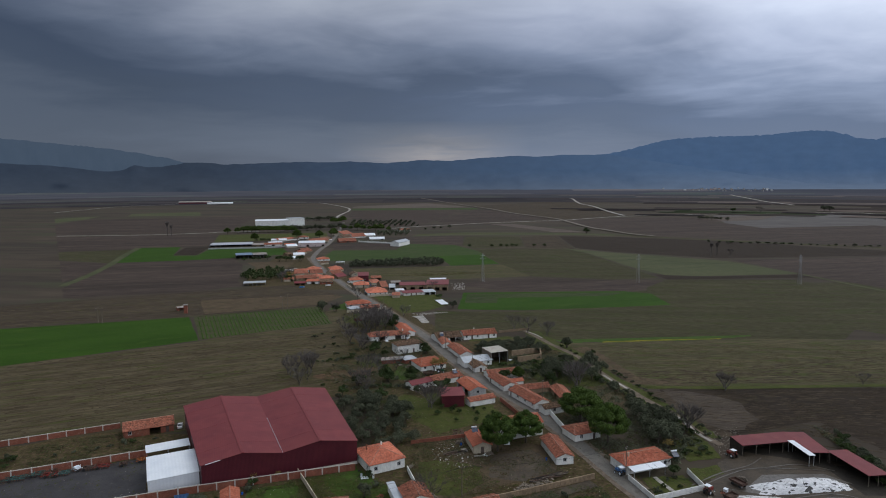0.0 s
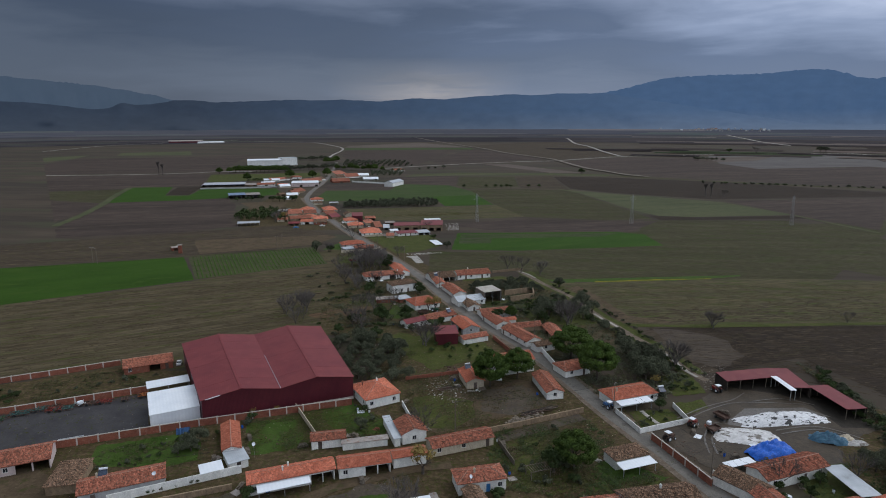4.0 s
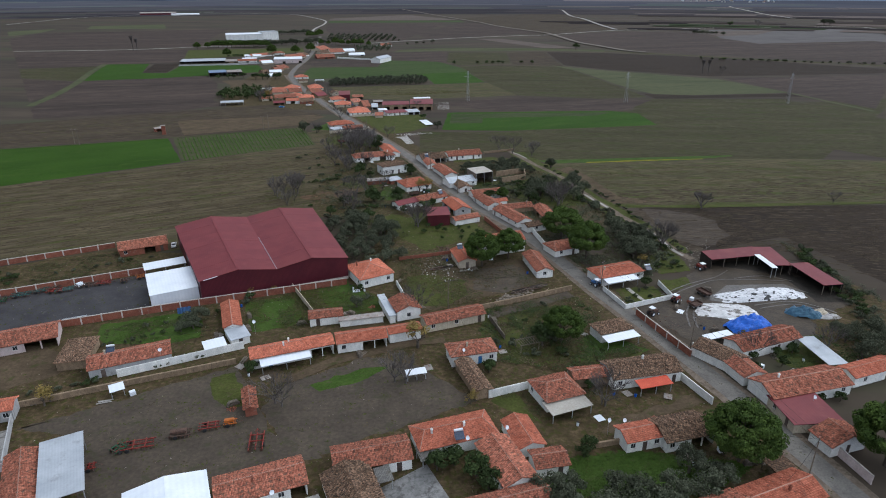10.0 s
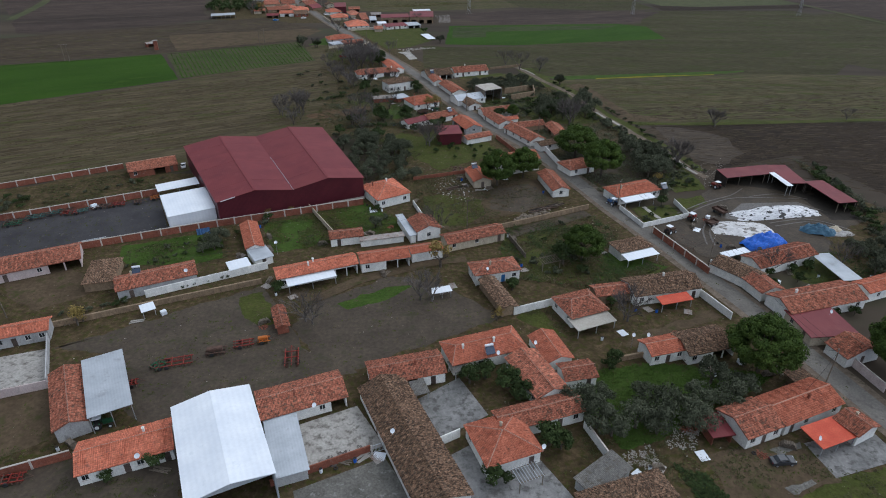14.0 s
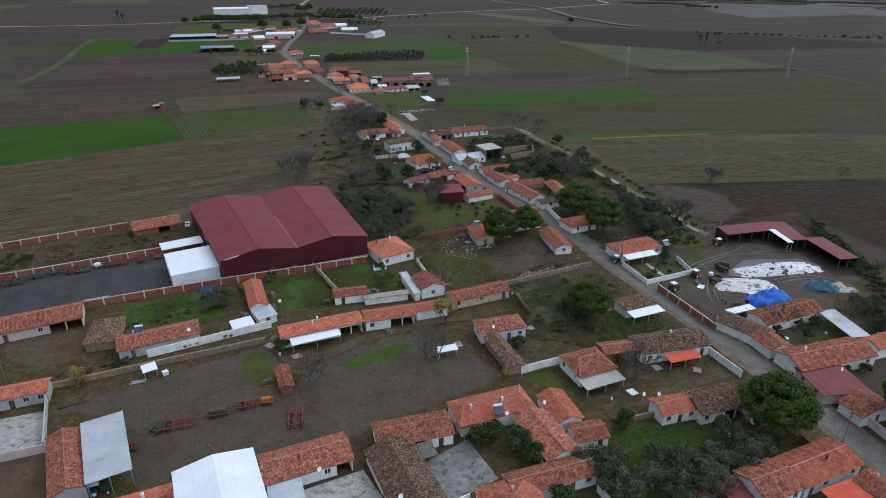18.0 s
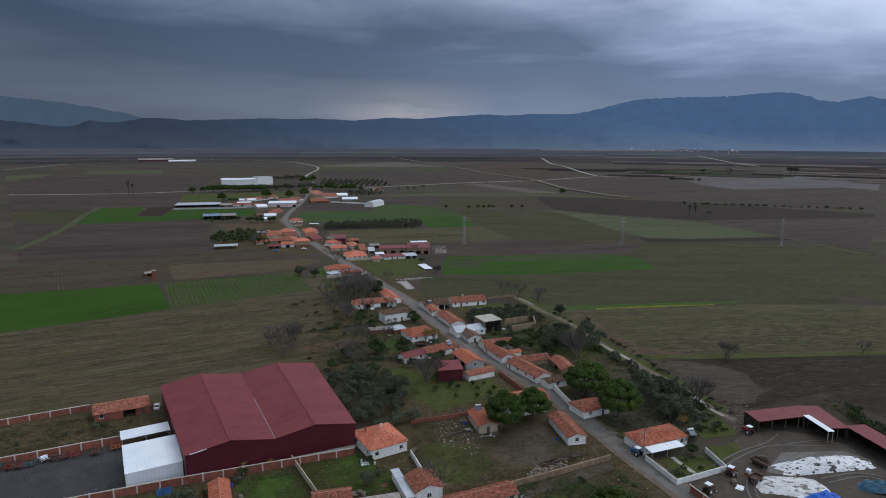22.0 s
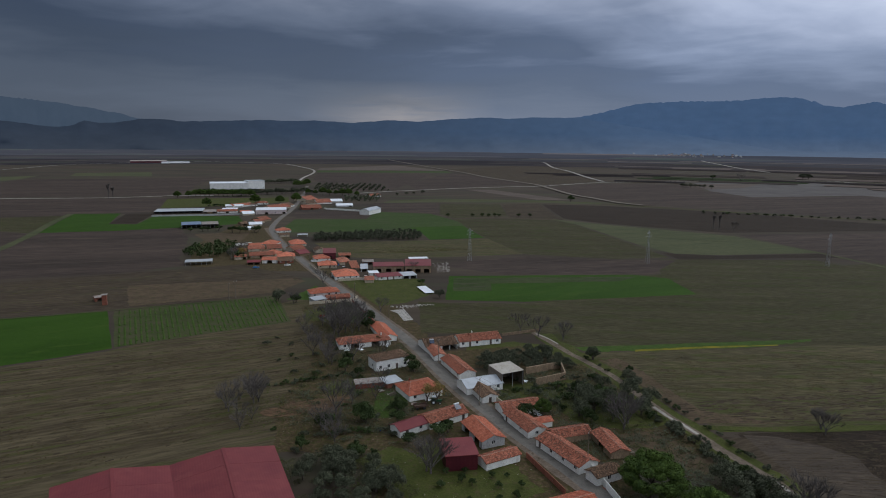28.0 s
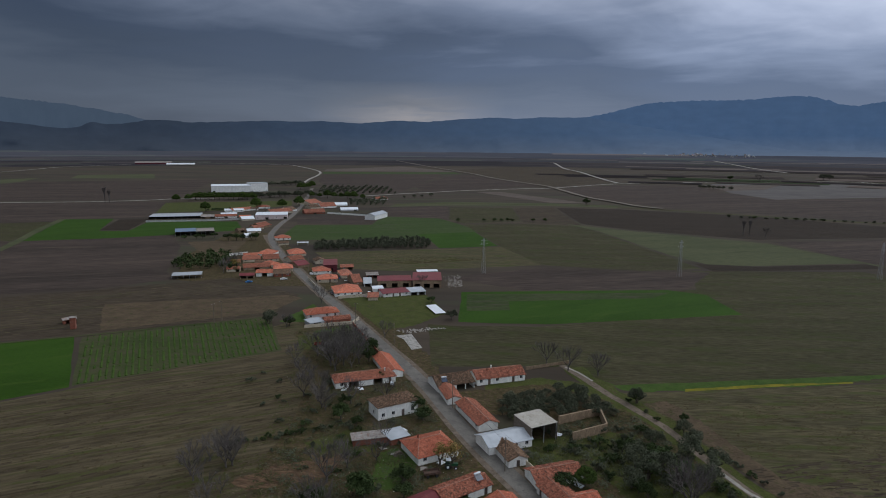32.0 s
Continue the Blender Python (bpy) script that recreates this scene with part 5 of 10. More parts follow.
# ---- buildings ----
def wall_run(bm, a, b, z0, z1, thick, openings):
    """A wall from a to b (plan points) with openings (from, to, sill, head), its thickness to the inner (left) side."""
    a, b = Vector(a), Vector(b)
    m = Matrix.Translation((a.x, a.y, 0)) @ Matrix.Rotation(math.atan2((b - a).y, (b - a).x), 4, "Z")
    at, full = 0.0, (b - a).length
    for o0, o1, s, h in sorted(openings):
        if o0 > at:
            box(bm, at, 0, z0, o0, thick, z1, m)
        if s > z0 + 0.01:
            box(bm, o0, 0, z0, o1, thick, s, m)
        if h < z1 - 0.01:
            box(bm, o0, 0, h, o1, thick, z1, m)
        at = o1
    if at < full:
        box(bm, at, 0, z0, full, thick, z1, m)
    return m


def fill_openings(parent, m, text, openings, door_mat=None):
    """Windows and doors for the openings of one wall, set back from its face."""
    for c, (o0, o1, s, h) in zip(text, openings):
        if c == "w":
            fr = boxes((o0, 0.06, s, o1, 0.12, s + 0.07), (o0, 0.06, h - 0.07, o1, 0.12, h), (o0, 0.06, s + 0.07, o0 + 0.07, 0.12, h - 0.07),
                       (o1 - 0.07, 0.06, s + 0.07, o1, 0.12, h - 0.07), ((o0 + o1) / 2 - 0.03, 0.06, s + 0.07, (o0 + o1) / 2 + 0.03, 0.12, h - 0.07))
            bmesh.ops.transform(fr, matrix=m, verts=fr.verts)
            w = part("window", fr, FRAME, parent)
            pn = boxes((o0 + 0.07, 0.08, s + 0.07, o1 - 0.07, 0.10, h - 0.07))
            bmesh.ops.transform(pn, matrix=m, verts=pn.verts)
            part("pane", pn, GLASS, w)
            sl = boxes((o0 - 0.08, -0.08, s - 0.07, o1 + 0.08, 0.06, s - 0.005))
            bmesh.ops.transform(sl, matrix=m, verts=sl.verts)
            part("sill", sl, CONCRETE, w)
        elif c in "db":
            dr = boxes((o0, 0.08, s, o1, 0.14, h), (o0 + 0.12, 0.05, s + 0.2, o1 - 0.12, 0.08, s + 0.9), (o0 + 0.12, 0.05, s + 1.1, o1 - 0.12, 0.08, h - 0.15))
            bmesh.ops.transform(dr, matrix=m, verts=dr.verts)
            part("door", dr, DOOR_BLUE if c == "b" else (door_mat or DOOR), parent)


def plan_openings(text, length, head):
    """Evenly spread openings: w window, d door, b blue door, o open bay, B wide blue door, . none."""
    out = []
    n = len(text)
    for i, c in enumerate(text):
        mid = length * (i + 0.5) / n
        half = min(length / n * 0.46, {"w": 0.55, "d": 0.5, "b": 0.5, "o": 1.7, ".": 0, "B": 1.6, "O": length / 2 - 0.3}[c]) if c != "O" else length / 2 - 0.3
        if c == "w":
            out.append((mid - half, mid + half, 1.0, min(2.15, head - 0.15)))
        elif c != ".":
            out.append((mid - half, mid + half, 0.0, min(2.1 if c in "db" else 2.4 if c != "O" else 9.0, head - 0.12)))
    return out


def roof_mesh(L, D, e, kind, rise, over=0.0):
    """The roof's solid, in the house's own axes: L along x, D along y, eaves at e."""
    bm = bmesh.new()
    x, y, t = L / 2, D / 2, 0.14
    if kind == "gable":
        slab(bm, [(-x, -y, e), (x, -y, e), (x, 0, e + rise), (-x, 0, e + rise)], t)
        slab(bm, [(x, y, e), (-x, y, e), (-x, 0, e + rise), (x, 0, e + rise)], t)
    elif kind == "gablex":
        slab(bm, [(0, -y, e + rise), (0, y, e + rise), (-x, y, e), (-x, -y, e)], t)
        slab(bm, [(0, y, e + rise), (0, -y, e + rise), (x, -y, e), (x, y, e)], t)
    elif kind in ("hip", "halfhip"):
        k = max(0.15, x - y * (1.0 if kind == "hip" else 0.55)) if L >= D else 0.0
        if L >= D:
            r0, r1 = (-k, 0, e + rise), (k, 0, e + rise)
            faces = [[(-x, -y, e), (x, -y, e), r1, r0], [(x, y, e), (-x, y, e), r0, r1], [(x, -y, e), (x, y, e), r1], [(-x, y, e), (-x, -y, e), r0]]
        else:
            k = max(0.15, y - x)
            r0, r1 = (0, -k, e + rise), (0, k, e + rise)
            faces = [[(-x, -y, e), (x, -y, e), r0], [(x, y, e), (-x, y, e), r1], [(x, -y, e), (x, y, e), r1, r0], [(-x, y, e), (-x, -y, e), r0, r1]]
        for f in faces:
            slab(bm, f, t)
    elif kind == "shed":
        slab(bm, [(-x, -y, e), (x, -y, e), (x, y, e + rise), (-x, y, e + rise)], 0.1)
    else:
        slab(bm, [(-x, -y, e), (x, -y, e), (x, y, e + 0.05), (-x, y, e + 0.05)], 0.16)
    return bm


def slopes(L, D, e, kind, rise):
    """The roof's slopes, each from its eave upwards."""
    x, y, r = L / 2, D / 2, e + rise
    if kind == "gable":
        return [[(-x, -y, e), (x, -y, e), (x, 0, r), (-x, 0, r)], [(x, y, e), (-x, y, e), (-x, 0, r), (x, 0, r)]]
    if kind == "gablex":
        return [[(-x, y, e), (-x, -y, e), (0, -y, r), (0, y, r)], [(x, -y, e), (x, y, e), (0, y, r), (0, -y, r)]]
    if kind in ("hip", "halfhip"):
        if L >= D:
            k = max(0.15, x - y * (1.0 if kind == "hip" else 0.55))
            r0, r1 = (-k, 0, r), (k, 0, r)
            return [[(-x, -y, e), (x, -y, e), r1, r0], [(x, y, e), (-x, y, e), r0, r1], [(x, -y, e), (x, y, e), r1], [(-x, y, e), (-x, -y, e), r0]]
        k = max(0.15, y - x)
        r0, r1 = (0, -k, r), (0, k, r)
        return [[(-x, -y, e), (x, -y, e), r0], [(x, y, e), (-x, y, e), r1], [(x, -y, e), (x, y, e), r1, r0], [(-x, y, e), (-x, -y, e), r0, r1]]
    return [[(-x, -y, e), (x, -y, e), (x, y, e + (rise if kind == "shed" else 0.05)), (-x, y, e + (rise if kind == "shed" else 0.05))]]


def tile_cover(faces, rng, loose):
    """Courses of curved clay tiles over the slopes, each lapping the one below."""
    verts, quads = [], []
    for f in faces:
        P = [Vector(p) for p in f]
        o, u = P[0], (P[1] - P[0]).normalized()
        n = u.cross(P[-1] - P[0]).normalized()
        n = n if n.z > 0 else -n
        v = n.cross(u)
        v = v if (P[2] - P[0]).dot(v) > 0 else -v
        q = [((p - o).dot(u), (p - o).dot(v)) for p in P]
        top, row = max(c[1] for c in q), 0.0
        while row < top - 0.12:
            at = row + 0.15
            cut = [a0 + (a1 - a0) * (at - b0) / (b1 - b0) for (a0, b0), (a1, b1) in zip(q, q[1:] + q[:1]) if (b0 <= at) != (b1 <= at)]
            if len(cut) < 2:
                break
            lo, hi = min(cut), max(cut)
            count = int((hi - lo) / 0.27)
            for i in range(count):
                if rng.random() < loose * 0.12:
                    continue
                c = lo + (hi - lo) * (i + 0.5) / count + rng.uniform(-1, 1) * loose * 0.05
                s, j = rng.uniform(-1, 1) * loose * 0.09, rng.uniform(0, 1) * loose * 0.05
                k = len(verts)
                for dv, low in ((-0.04, 0.05), (0.38, 0.012)):
                    for du, dn in ((-0.13, 0.0), (0.0, 0.06), (0.13, 0.0)):
                        a, b_, h = c + du + s * dv, row + dv + s * 0.5, low + dn + j
                        verts.append((o.x + u.x * a + v.x * b_ + n.x * h, o.y + u.y * a + v.y * b_ + n.y * h, o.z + u.z * a + v.z * b_ + n.z * h))
                quads += [(k, k + 1, k + 4, k + 3), (k + 1, k + 2, k + 5, k + 4)]
            row += 0.37
    return verts, quads


def ridge_caps(L, D, e, kind, rise):
    bm = bmesh.new()
    x, y = L / 2, D / 2
    lines = []
    if kind == "gable":
        lines = [((-x, 0, e + rise), (x, 0, e + rise))]
    elif kind == "gablex":
        lines = [((0, -y, e + rise), (0, y, e + rise))]
    elif kind in ("hip", "halfhip"):
        if L >= D:
            k = max(0.15, x - y * (1.0 if kind == "hip" else 0.55))
            r0, r1 = (-k, 0, e + rise), (k, 0, e + rise)
            lines = [(r0, r1), (r0, (-x, -y, e)), (r0, (-x, y, e)), (r1, (x, -y, e)), (r1, (x, y, e))]
        else:
            k = max(0.15, y - x)
            r0, r1 = (0, -k, e + rise), (0, k, e + rise)
            lines = [(r0, r1), (r0, (-x, -y, e)), (r0, (x, -y, e)), (r1, (-x, y, e)), (r1, (x, y, e))]
    for a, b in lines:
        tube(bm, Vector(a) + Vector((0, 0, 0.02)), Vector(b) + Vector((0, 0, 0.02)), 0.11, 0.11, 6)
    return bm


FOOT = []
NAMES = {}
for m_, words in ((TILE_ORANGE, "orange clay tile"), (TILE_WORN, "weathered red clay tile"), (TILE_OLD, "old brown clay tile"), (SHEET_RED, "maroon sheet metal"),
                  (SHEET_WHITE, "white sheet metal"), (SHEET_OLD, "old grey corrugated"), (SHEET_BEIGE, "beige sheet"), (SHEET_BLUE, "blue sheet metal"), (SHEET_GREY, "grey sheet metal"), (SHEET_RUST, "rusty corrugated"), (CANVAS_RED, "red"),
                  (WHITEWASH, "whitewashed"), (PLASTER_PINK, "pale pink plastered"), (PLASTER_CREAM, "cream plastered"), (PLASTER_GREY, "grey plastered"),
                  (MUD, "bare mud-brick"), (BRICK, "red brick"), (CLAD_RED, "dark red metal"), (WOOD, "wooden")):
    NAMES[m_.name] = words


def house(x, y, rz, L, D, e=2.9, roof="gable", tile=None, wall=None, front="wdw", back="w.w", left="", right="", rise=None, name="house", label="", chimney=0, over=0.35):
    """A low village building: x, y of its middle, L along its own x (its front looks to -y), D across, eaves at e."""
    tile, wall = tile or TILE_WORN, wall or WHITEWASH
    rise = rise if rise is not None else (0.38 * (L if roof == "gablex" else min(L, D) if roof in ("hip", "halfhip") else D) / 2 if roof not in ("shed", "flat") else (0.4 if roof == "shed" else 0.05))
    kind = {"gable": "gabled", "gablex": "gabled", "hip": "hipped", "halfhip": "hipped", "shed": "sloping", "flat": "flat"}[roof]
    what = {"house": "house", "outbuilding": "outbuilding", "shed": "shed"}.get(name, name.replace("_", " "))
    h = thing(name, label or f"{NAMES[wall.name]} {what} with a {kind} {NAMES[tile.name]} roof", "house" if name == "house" else "shed", x, y, 0, rz)
    FOOT.append((x, y, radians(rz), L / 2, D / 2))
    x1, y1 = L / 2 - over, D / 2 - over
    top = e - 0.14
    bm = bmesh.new()
    runs = []
    corners = [(-x1, -y1), (x1, -y1), (x1, y1), (-x1, y1)]
    for i, text in enumerate((front, right, back, left)):
        a, b = Vector(corners[i]), Vector(corners[(i + 1) % 4])
        d = (b - a).normalized() * 0.25
        if i % 2:
            a, b = a + d, b - d
        ops = plan_openings(text, (b - a).length, top)
        runs.append((wall_run(bm, a, b, 0, top, 0.25, ops), text.replace(".", ""), ops))
    if roof == "gable":
        for s in (-1, 1):
            a = [bm.verts.new((s * x1 - (0.25 * s if q else 0), p, z)) for q in (0, 1) for p, z in ((-y1, top), (y1, top), (0, top + rise * y1 / (D / 2) - 0.0))]
            bm.faces.new(a[:3]), bm.faces.new(a[3:]), bm.faces.new((a[0], a[2], a[5], a[3])), bm.faces.new((a[1], a[4], a[5], a[2])), bm.faces.new((a[0], a[3], a[4], a[1]))
    if roof == "gablex":
        for s in (-1, 1):
            a = [bm.verts.new((p, s * y1 - (0.25 * s if q else 0), z)) for q in (0, 1) for p, z in ((-x1, top), (x1, top), (0, top + rise * x1 / (L / 2)))]
            bm.faces.new(a[:3]), bm.faces.new(a[3:]), bm.faces.new((a[0], a[2], a[5], a[3])), bm.faces.new((a[1], a[4], a[5], a[2])), bm.faces.new((a[0], a[3], a[4], a[1]))
    if roof == "shed":
        box(bm, -x1, y1 - 0.25, top, x1, y1, top + rise * 0.9)
    bmesh.ops.remove_doubles(bm, verts=bm.verts, dist=0.002)
    w = part("wall", bm, wall, h)
    for m, text, ops in runs:
        fill_openings(h, m, text, ops)
    r = part("roof", roof_mesh(L, D, e, roof, rise), tile, h)
    if tile in (TILE_ORANGE, TILE_WORN, TILE_OLD) and y < 415:
        me = bpy.data.meshes.new("roof_tile")
        laid, quads = tile_cover(slopes(L, D, e, roof, rise), random.Random(int(abs(x * 13 + y * 29))), 1.0 if tile == TILE_OLD else 0.5 if tile == TILE_WORN else 0.25)
        me.from_pydata(laid, [], quads)
        me.materials.append(tile)
        cover = new("roof_tile", me)
        cover.parent = r
        cover["kind"] = "stuff"
    caps = ridge_caps(L, D, e, roof, rise)
    if len(caps.verts) and tile in (TILE_ORANGE, TILE_WORN, TILE_OLD):
        part("ridge_cap", caps, RIDGE_TILE if tile is not TILE_OLD else tile, r)
    else:
        caps.free()
    rng = random.Random(int(abs(x * 31 + y * 17)))
    for i in range(chimney):
        cx, cy = rng.uniform(-0.35, 0.35) * L, rng.choice((-1, 1)) * D * 0.12
        zz = e + rise * (0.72 if roof in ("gable", "hip", "halfhip") else 0.4)
        ch = part("chimney", boxes((cx - 0.18, cy - 0.18, zz - 0.3, cx + 0.18, cy + 0.18, zz + 1.0), (cx - 0.25, cy - 0.25, zz + 1.0, cx + 0.25, cy + 0.25, zz + 1.08), (cx - 0.1, cy - 0.1, zz + 1.08, cx + 0.1, cy + 0.1, zz + 1.3)), rng.choice((WHITEWASH, BRICK, PLASTER_CREAM)), h)
    return h


def canopy(x, y, rz, L, D, e, tile, rise=0.3, label="", name="canopy", posts=3, kind="shed", deep=True, walls=""):
    """An open roof on posts."""
    h = thing(name, label or f"open lean-to with a {NAMES[tile.name]} roof on posts", "canopy", x, y, 0, rz)
    FOOT.append((x, y, radians(rz), L / 2, D / 2))
    part("roof", roof_mesh(L, D, e, kind, rise), tile, h)
    pz = lambda yy: e - 0.1 + (rise * (yy / D + 0.5) if kind == "shed" else 0)
    for side, dims in (("b", (-L / 2, D / 2 - 0.1, 0, L / 2, D / 2, e + rise - 0.12)), ("l", (-L / 2, -D / 2, 0, -L / 2 + 0.1, D / 2 - 0.1, e - 0.12)), ("r", (L / 2 - 0.1, -D / 2, 0, L / 2, D / 2 - 0.1, e - 0.12))):
        if side in walls:
            # boards under maroon barn roofs carry the interior shade in their colour
            part("cladding", boxes(dims), SHADE_AND_DARK_WOOD if tile is SHEET_RED else WOOD, h)
    for i in range(posts):
        px = -L / 2 + 0.3 + (L - 0.6) * i / max(1, posts - 1)
        for py in ((-D / 2 + 0.3, D / 2 - 0.3) if deep else (-D / 2 + 0.3,)):
            part("post", boxes((px - 0.07, py - 0.07, 0, px + 0.07, py + 0.07, pz(py))), WOOD if tile in (TILE_OLD, SHEET_RED) else STEEL, h)
    return h


def fence(pts, h, panel, label, spacing=5.0, post=CONCRETE, name="boundary_wall", thick=0.2, cap=True):
    """A boundary wall of panels between posts, along a line of plan points."""
    f = thing(name, label, "wall", *pts[0])
    o = Vector(pts[0])
    for a, b in zip(pts, pts[1:]):
        a, b = Vector(a) - o, Vector(b) - o
        n = max(1, round((b - a).length / spacing))
        rot = Matrix.Rotation(math.atan2((b - a).y, (b - a).x), 4, "Z")
        step = (b - a).length / n
        pm = qm = None
        for i in range(n):
            p = a.lerp(b, i / n)
            if pm is None:
                bm = boxes((0, -thick / 2, 0, step, thick / 2, h - (0.14 if cap else 0)))
                ob = part("panel", bm, panel, f)
                pm = ob.data
            else:
                ob = new("panel", pm)
                ob.parent = f
            ob.matrix_basis = Matrix.Translation((p.x, p.y, 0)) @ rot
            if post:
                if qm is None:
                    ob = part("post", boxes((-0.18, -thick / 2 - 0.08, 0, 0.18, thick / 2 + 0.08, h + 0.12)), post, f)
                    qm = ob.data
                else:
                    ob = new("post", qm)
                    ob.parent = f
                ob.matrix_basis = Matrix.Translation((p.x, p.y, 0)) @ rot
        if cap:
            ob = part("coping", boxes((0, -thick / 2 - 0.04, h - 0.14, (b - a).length, thick / 2 + 0.04, h)), post or CONCRETE, f)
            ob.matrix_basis = Matrix.Translation((a.x, a.y, 0)) @ rot
    return f


# ---- trees and plants ----
def leaf_cloud(bm, centre, radii, n, size, rng, shell=0.55):
    """n small leaf sprays in an ellipsoid, most of them near its skin."""
    for _ in range(n):
        while True:
            v = Vector((rng.uniform(-1, 1), rng.uniform(-1, 1), rng.uniform(-1, 1)))
            if 0.05 < v.length < 1:
                break
        v = v.normalized() * (shell + (1 - shell) * rng.random() ** 0.6)
        p = Vector(centre) + Vector((v.x * radii[0], v.y * radii[1], v.z * radii[2]))
        s = size * rng.uniform(0.6, 1.3)
        up = (v + Vector((rng.uniform(-0.9, 0.9), rng.uniform(-0.9, 0.9), rng.uniform(-0.3, 0.9)))).normalized()
        q = up.to_track_quat("Z", "Y").to_matrix() @ Matrix.Rotation(rng.uniform(0, 6.3), 3, "Z")
        k = [bm.verts.new(p + q @ Vector(c) * s) for c in ((-1, -0.5, 0), (0.1, -0.75, 0.15), (1, 0.1, 0), (0, 0.7, 0.2))]
        bm.faces.new(k)


def grow(bm, base, way, length, radius, depth, rng, spread, tips):
    end = base + way * length
    tube(bm, base, end, radius, radius * 0.62, 5 if depth > 1 else 3)
    if depth == 0:
        tips.append(end)
        return
    for i in range(rng.choice((2, 3, 3)) if depth > 1 else 3):
        side = Vector((rng.uniform(-1, 1), rng.uniform(-1, 1), rng.uniform(-0.25, 0.7)))
        grow(bm, base + way * length * rng.uniform(0.65, 1.0), (way + side * spread).normalized(), length * rng.uniform(0.6, 0.85), radius * 0.58, depth - 1, rng, spread, tips)


def tree_kind(name, label, seed, height, trunk, crown, clumps, leaf, leaf_mat, per, category="tree", depth=2, flat=1.0):
    """A tree built once: tapered trunk with limbs, and a crown of leaf clumps."""
    rng = random.Random(seed)
    t = thing(name, label, category)
    bm = bmesh.new()
    tips = []
    base = height * trunk
    tube(bm, (0, 0, -0.1), (0, 0, base), height * 0.035 + 0.04, height * 0.028 + 0.03, 7)
    for i in range(4):
        a = i * 1.57 + rng.random()
        grow(bm, Vector((0, 0, base * 0.96)), Vector((math.cos(a), math.sin(a), 0.9)).normalized(), crown * 0.42, height * 0.018 + 0.02, 1, rng, 0.6, tips)
    part("trunk", bm, BARK, t)
    bm = bmesh.new()
    top = height - base
    for i in range(clumps):
        a, r = rng.uniform(0, 6.283), crown * math.sqrt(rng.random()) * 0.8
        lift = (1 - (r / crown) ** 2) * flat
        z = base + top * (0.15 + 0.62 * lift * rng.uniform(0.45, 1.0))
        s = crown * rng.uniform(0.26, 0.42)
        leaf_cloud(bm, (r * math.cos(a), r * math.sin(a), z), (s, s, s * 0.75), per, leaf, rng)
    part("crown", bm, leaf_mat, t)
    return t


def pine_kind(seed, height=12.0, R=6.0):
    """An umbrella pine: a forked trunk under a broad crown of rounded, needle-covered lobes."""
    rng = random.Random(seed)
    t = thing("stone_pine", "tall umbrella pine with a dense lobed dark green crown", "tree")
    bm = bmesh.new()
    base = height * 0.38
    tube(bm, (0, 0, -0.1), (0.15, 0.05, base), 0.36, 0.28, 8)
    lobes = []
    for ring, (count, out, up) in enumerate(((1, 0.0, 0.92), (6, 0.40, 0.86), (10, 0.68, 0.74), (14, 0.88, 0.58), (12, 0.80, 0.46))):
        for i in range(count):
            a = (i + rng.uniform(-0.3, 0.3)) * 6.283 / count + ring * 0.7
            r = R * 0.9 * out * rng.uniform(0.86, 1.12)
            lobes.append((r * math.cos(a), r * math.sin(a), height * up * rng.uniform(0.95, 1.04), R * rng.uniform(0.19, 0.29)))
    for x, y, z, s in lobes[1:17:2]:
        tube(bm, (0.15, 0.05, base - 0.2), (x * 0.85, y * 0.85, z - s * 0.6), 0.15, 0.05, 5)
    part("trunk", bm, BARK, t)
    bm = bmesh.new()
    for x, y, z, s in lobes:
        leaf_cloud(bm, (x, y, z), (s, s, s * 0.74), 430, 0.17, rng, 0.72)
        leaf_cloud(bm, (x, y, z - s * 0.1), (s * 0.75, s * 0.75, s * 0.5), 40, 0.45, rng, 0.3)
    part("crown", bm, PINE_LEAF, t)
    return t


def bare_kind(seed, height, spread=0.75, name="bare_tree", label="leafless deciduous tree with fine grey twigs"):
    rng = random.Random(seed)
    t = thing(name, label, "tree")
    bm = bmesh.new()
    tips = []
    tube(bm, (0, 0, -0.1), (0, 0, height * 0.16), height * 0.03, height * 0.024, 6)
    for i in range(5):
        a = i * 1.26 + rng.random() * 0.6
        lean = spread * rng.uniform(0.4, 1.2)
        grow(bm, Vector((0, 0, height * 0.14)), Vector((math.cos(a) * lean, math.sin(a) * lean, 1)).normalized(), height * 0.34, height * 0.015, 2, rng, spread * 0.75, tips)
    part("trunk", bm, TWIG, t)
    bm = bmesh.new()
    for p in tips:
        for _ in range(6):
            out = Vector((p.x, p.y, max(0.5, p.z - height * 0.3))).normalized()
            d = (out + Vector((rng.uniform(-1, 1), rng.uniform(-1, 1), rng.uniform(-0.3, 1))) * 0.8).normalized()
            tube(bm, p - d * height * 0.05, p + d * height * rng.uniform(0.10, 0.24), height * 0.0042, height * 0.0018, 3)
    part("crown", bm, TWIG, t)
    return t


def park(ob):
    """Takes a pattern thing out of the scene once its copies stand."""
    for o in (*ob.children_recursive, ob):
        bpy.data.objects.remove(o)


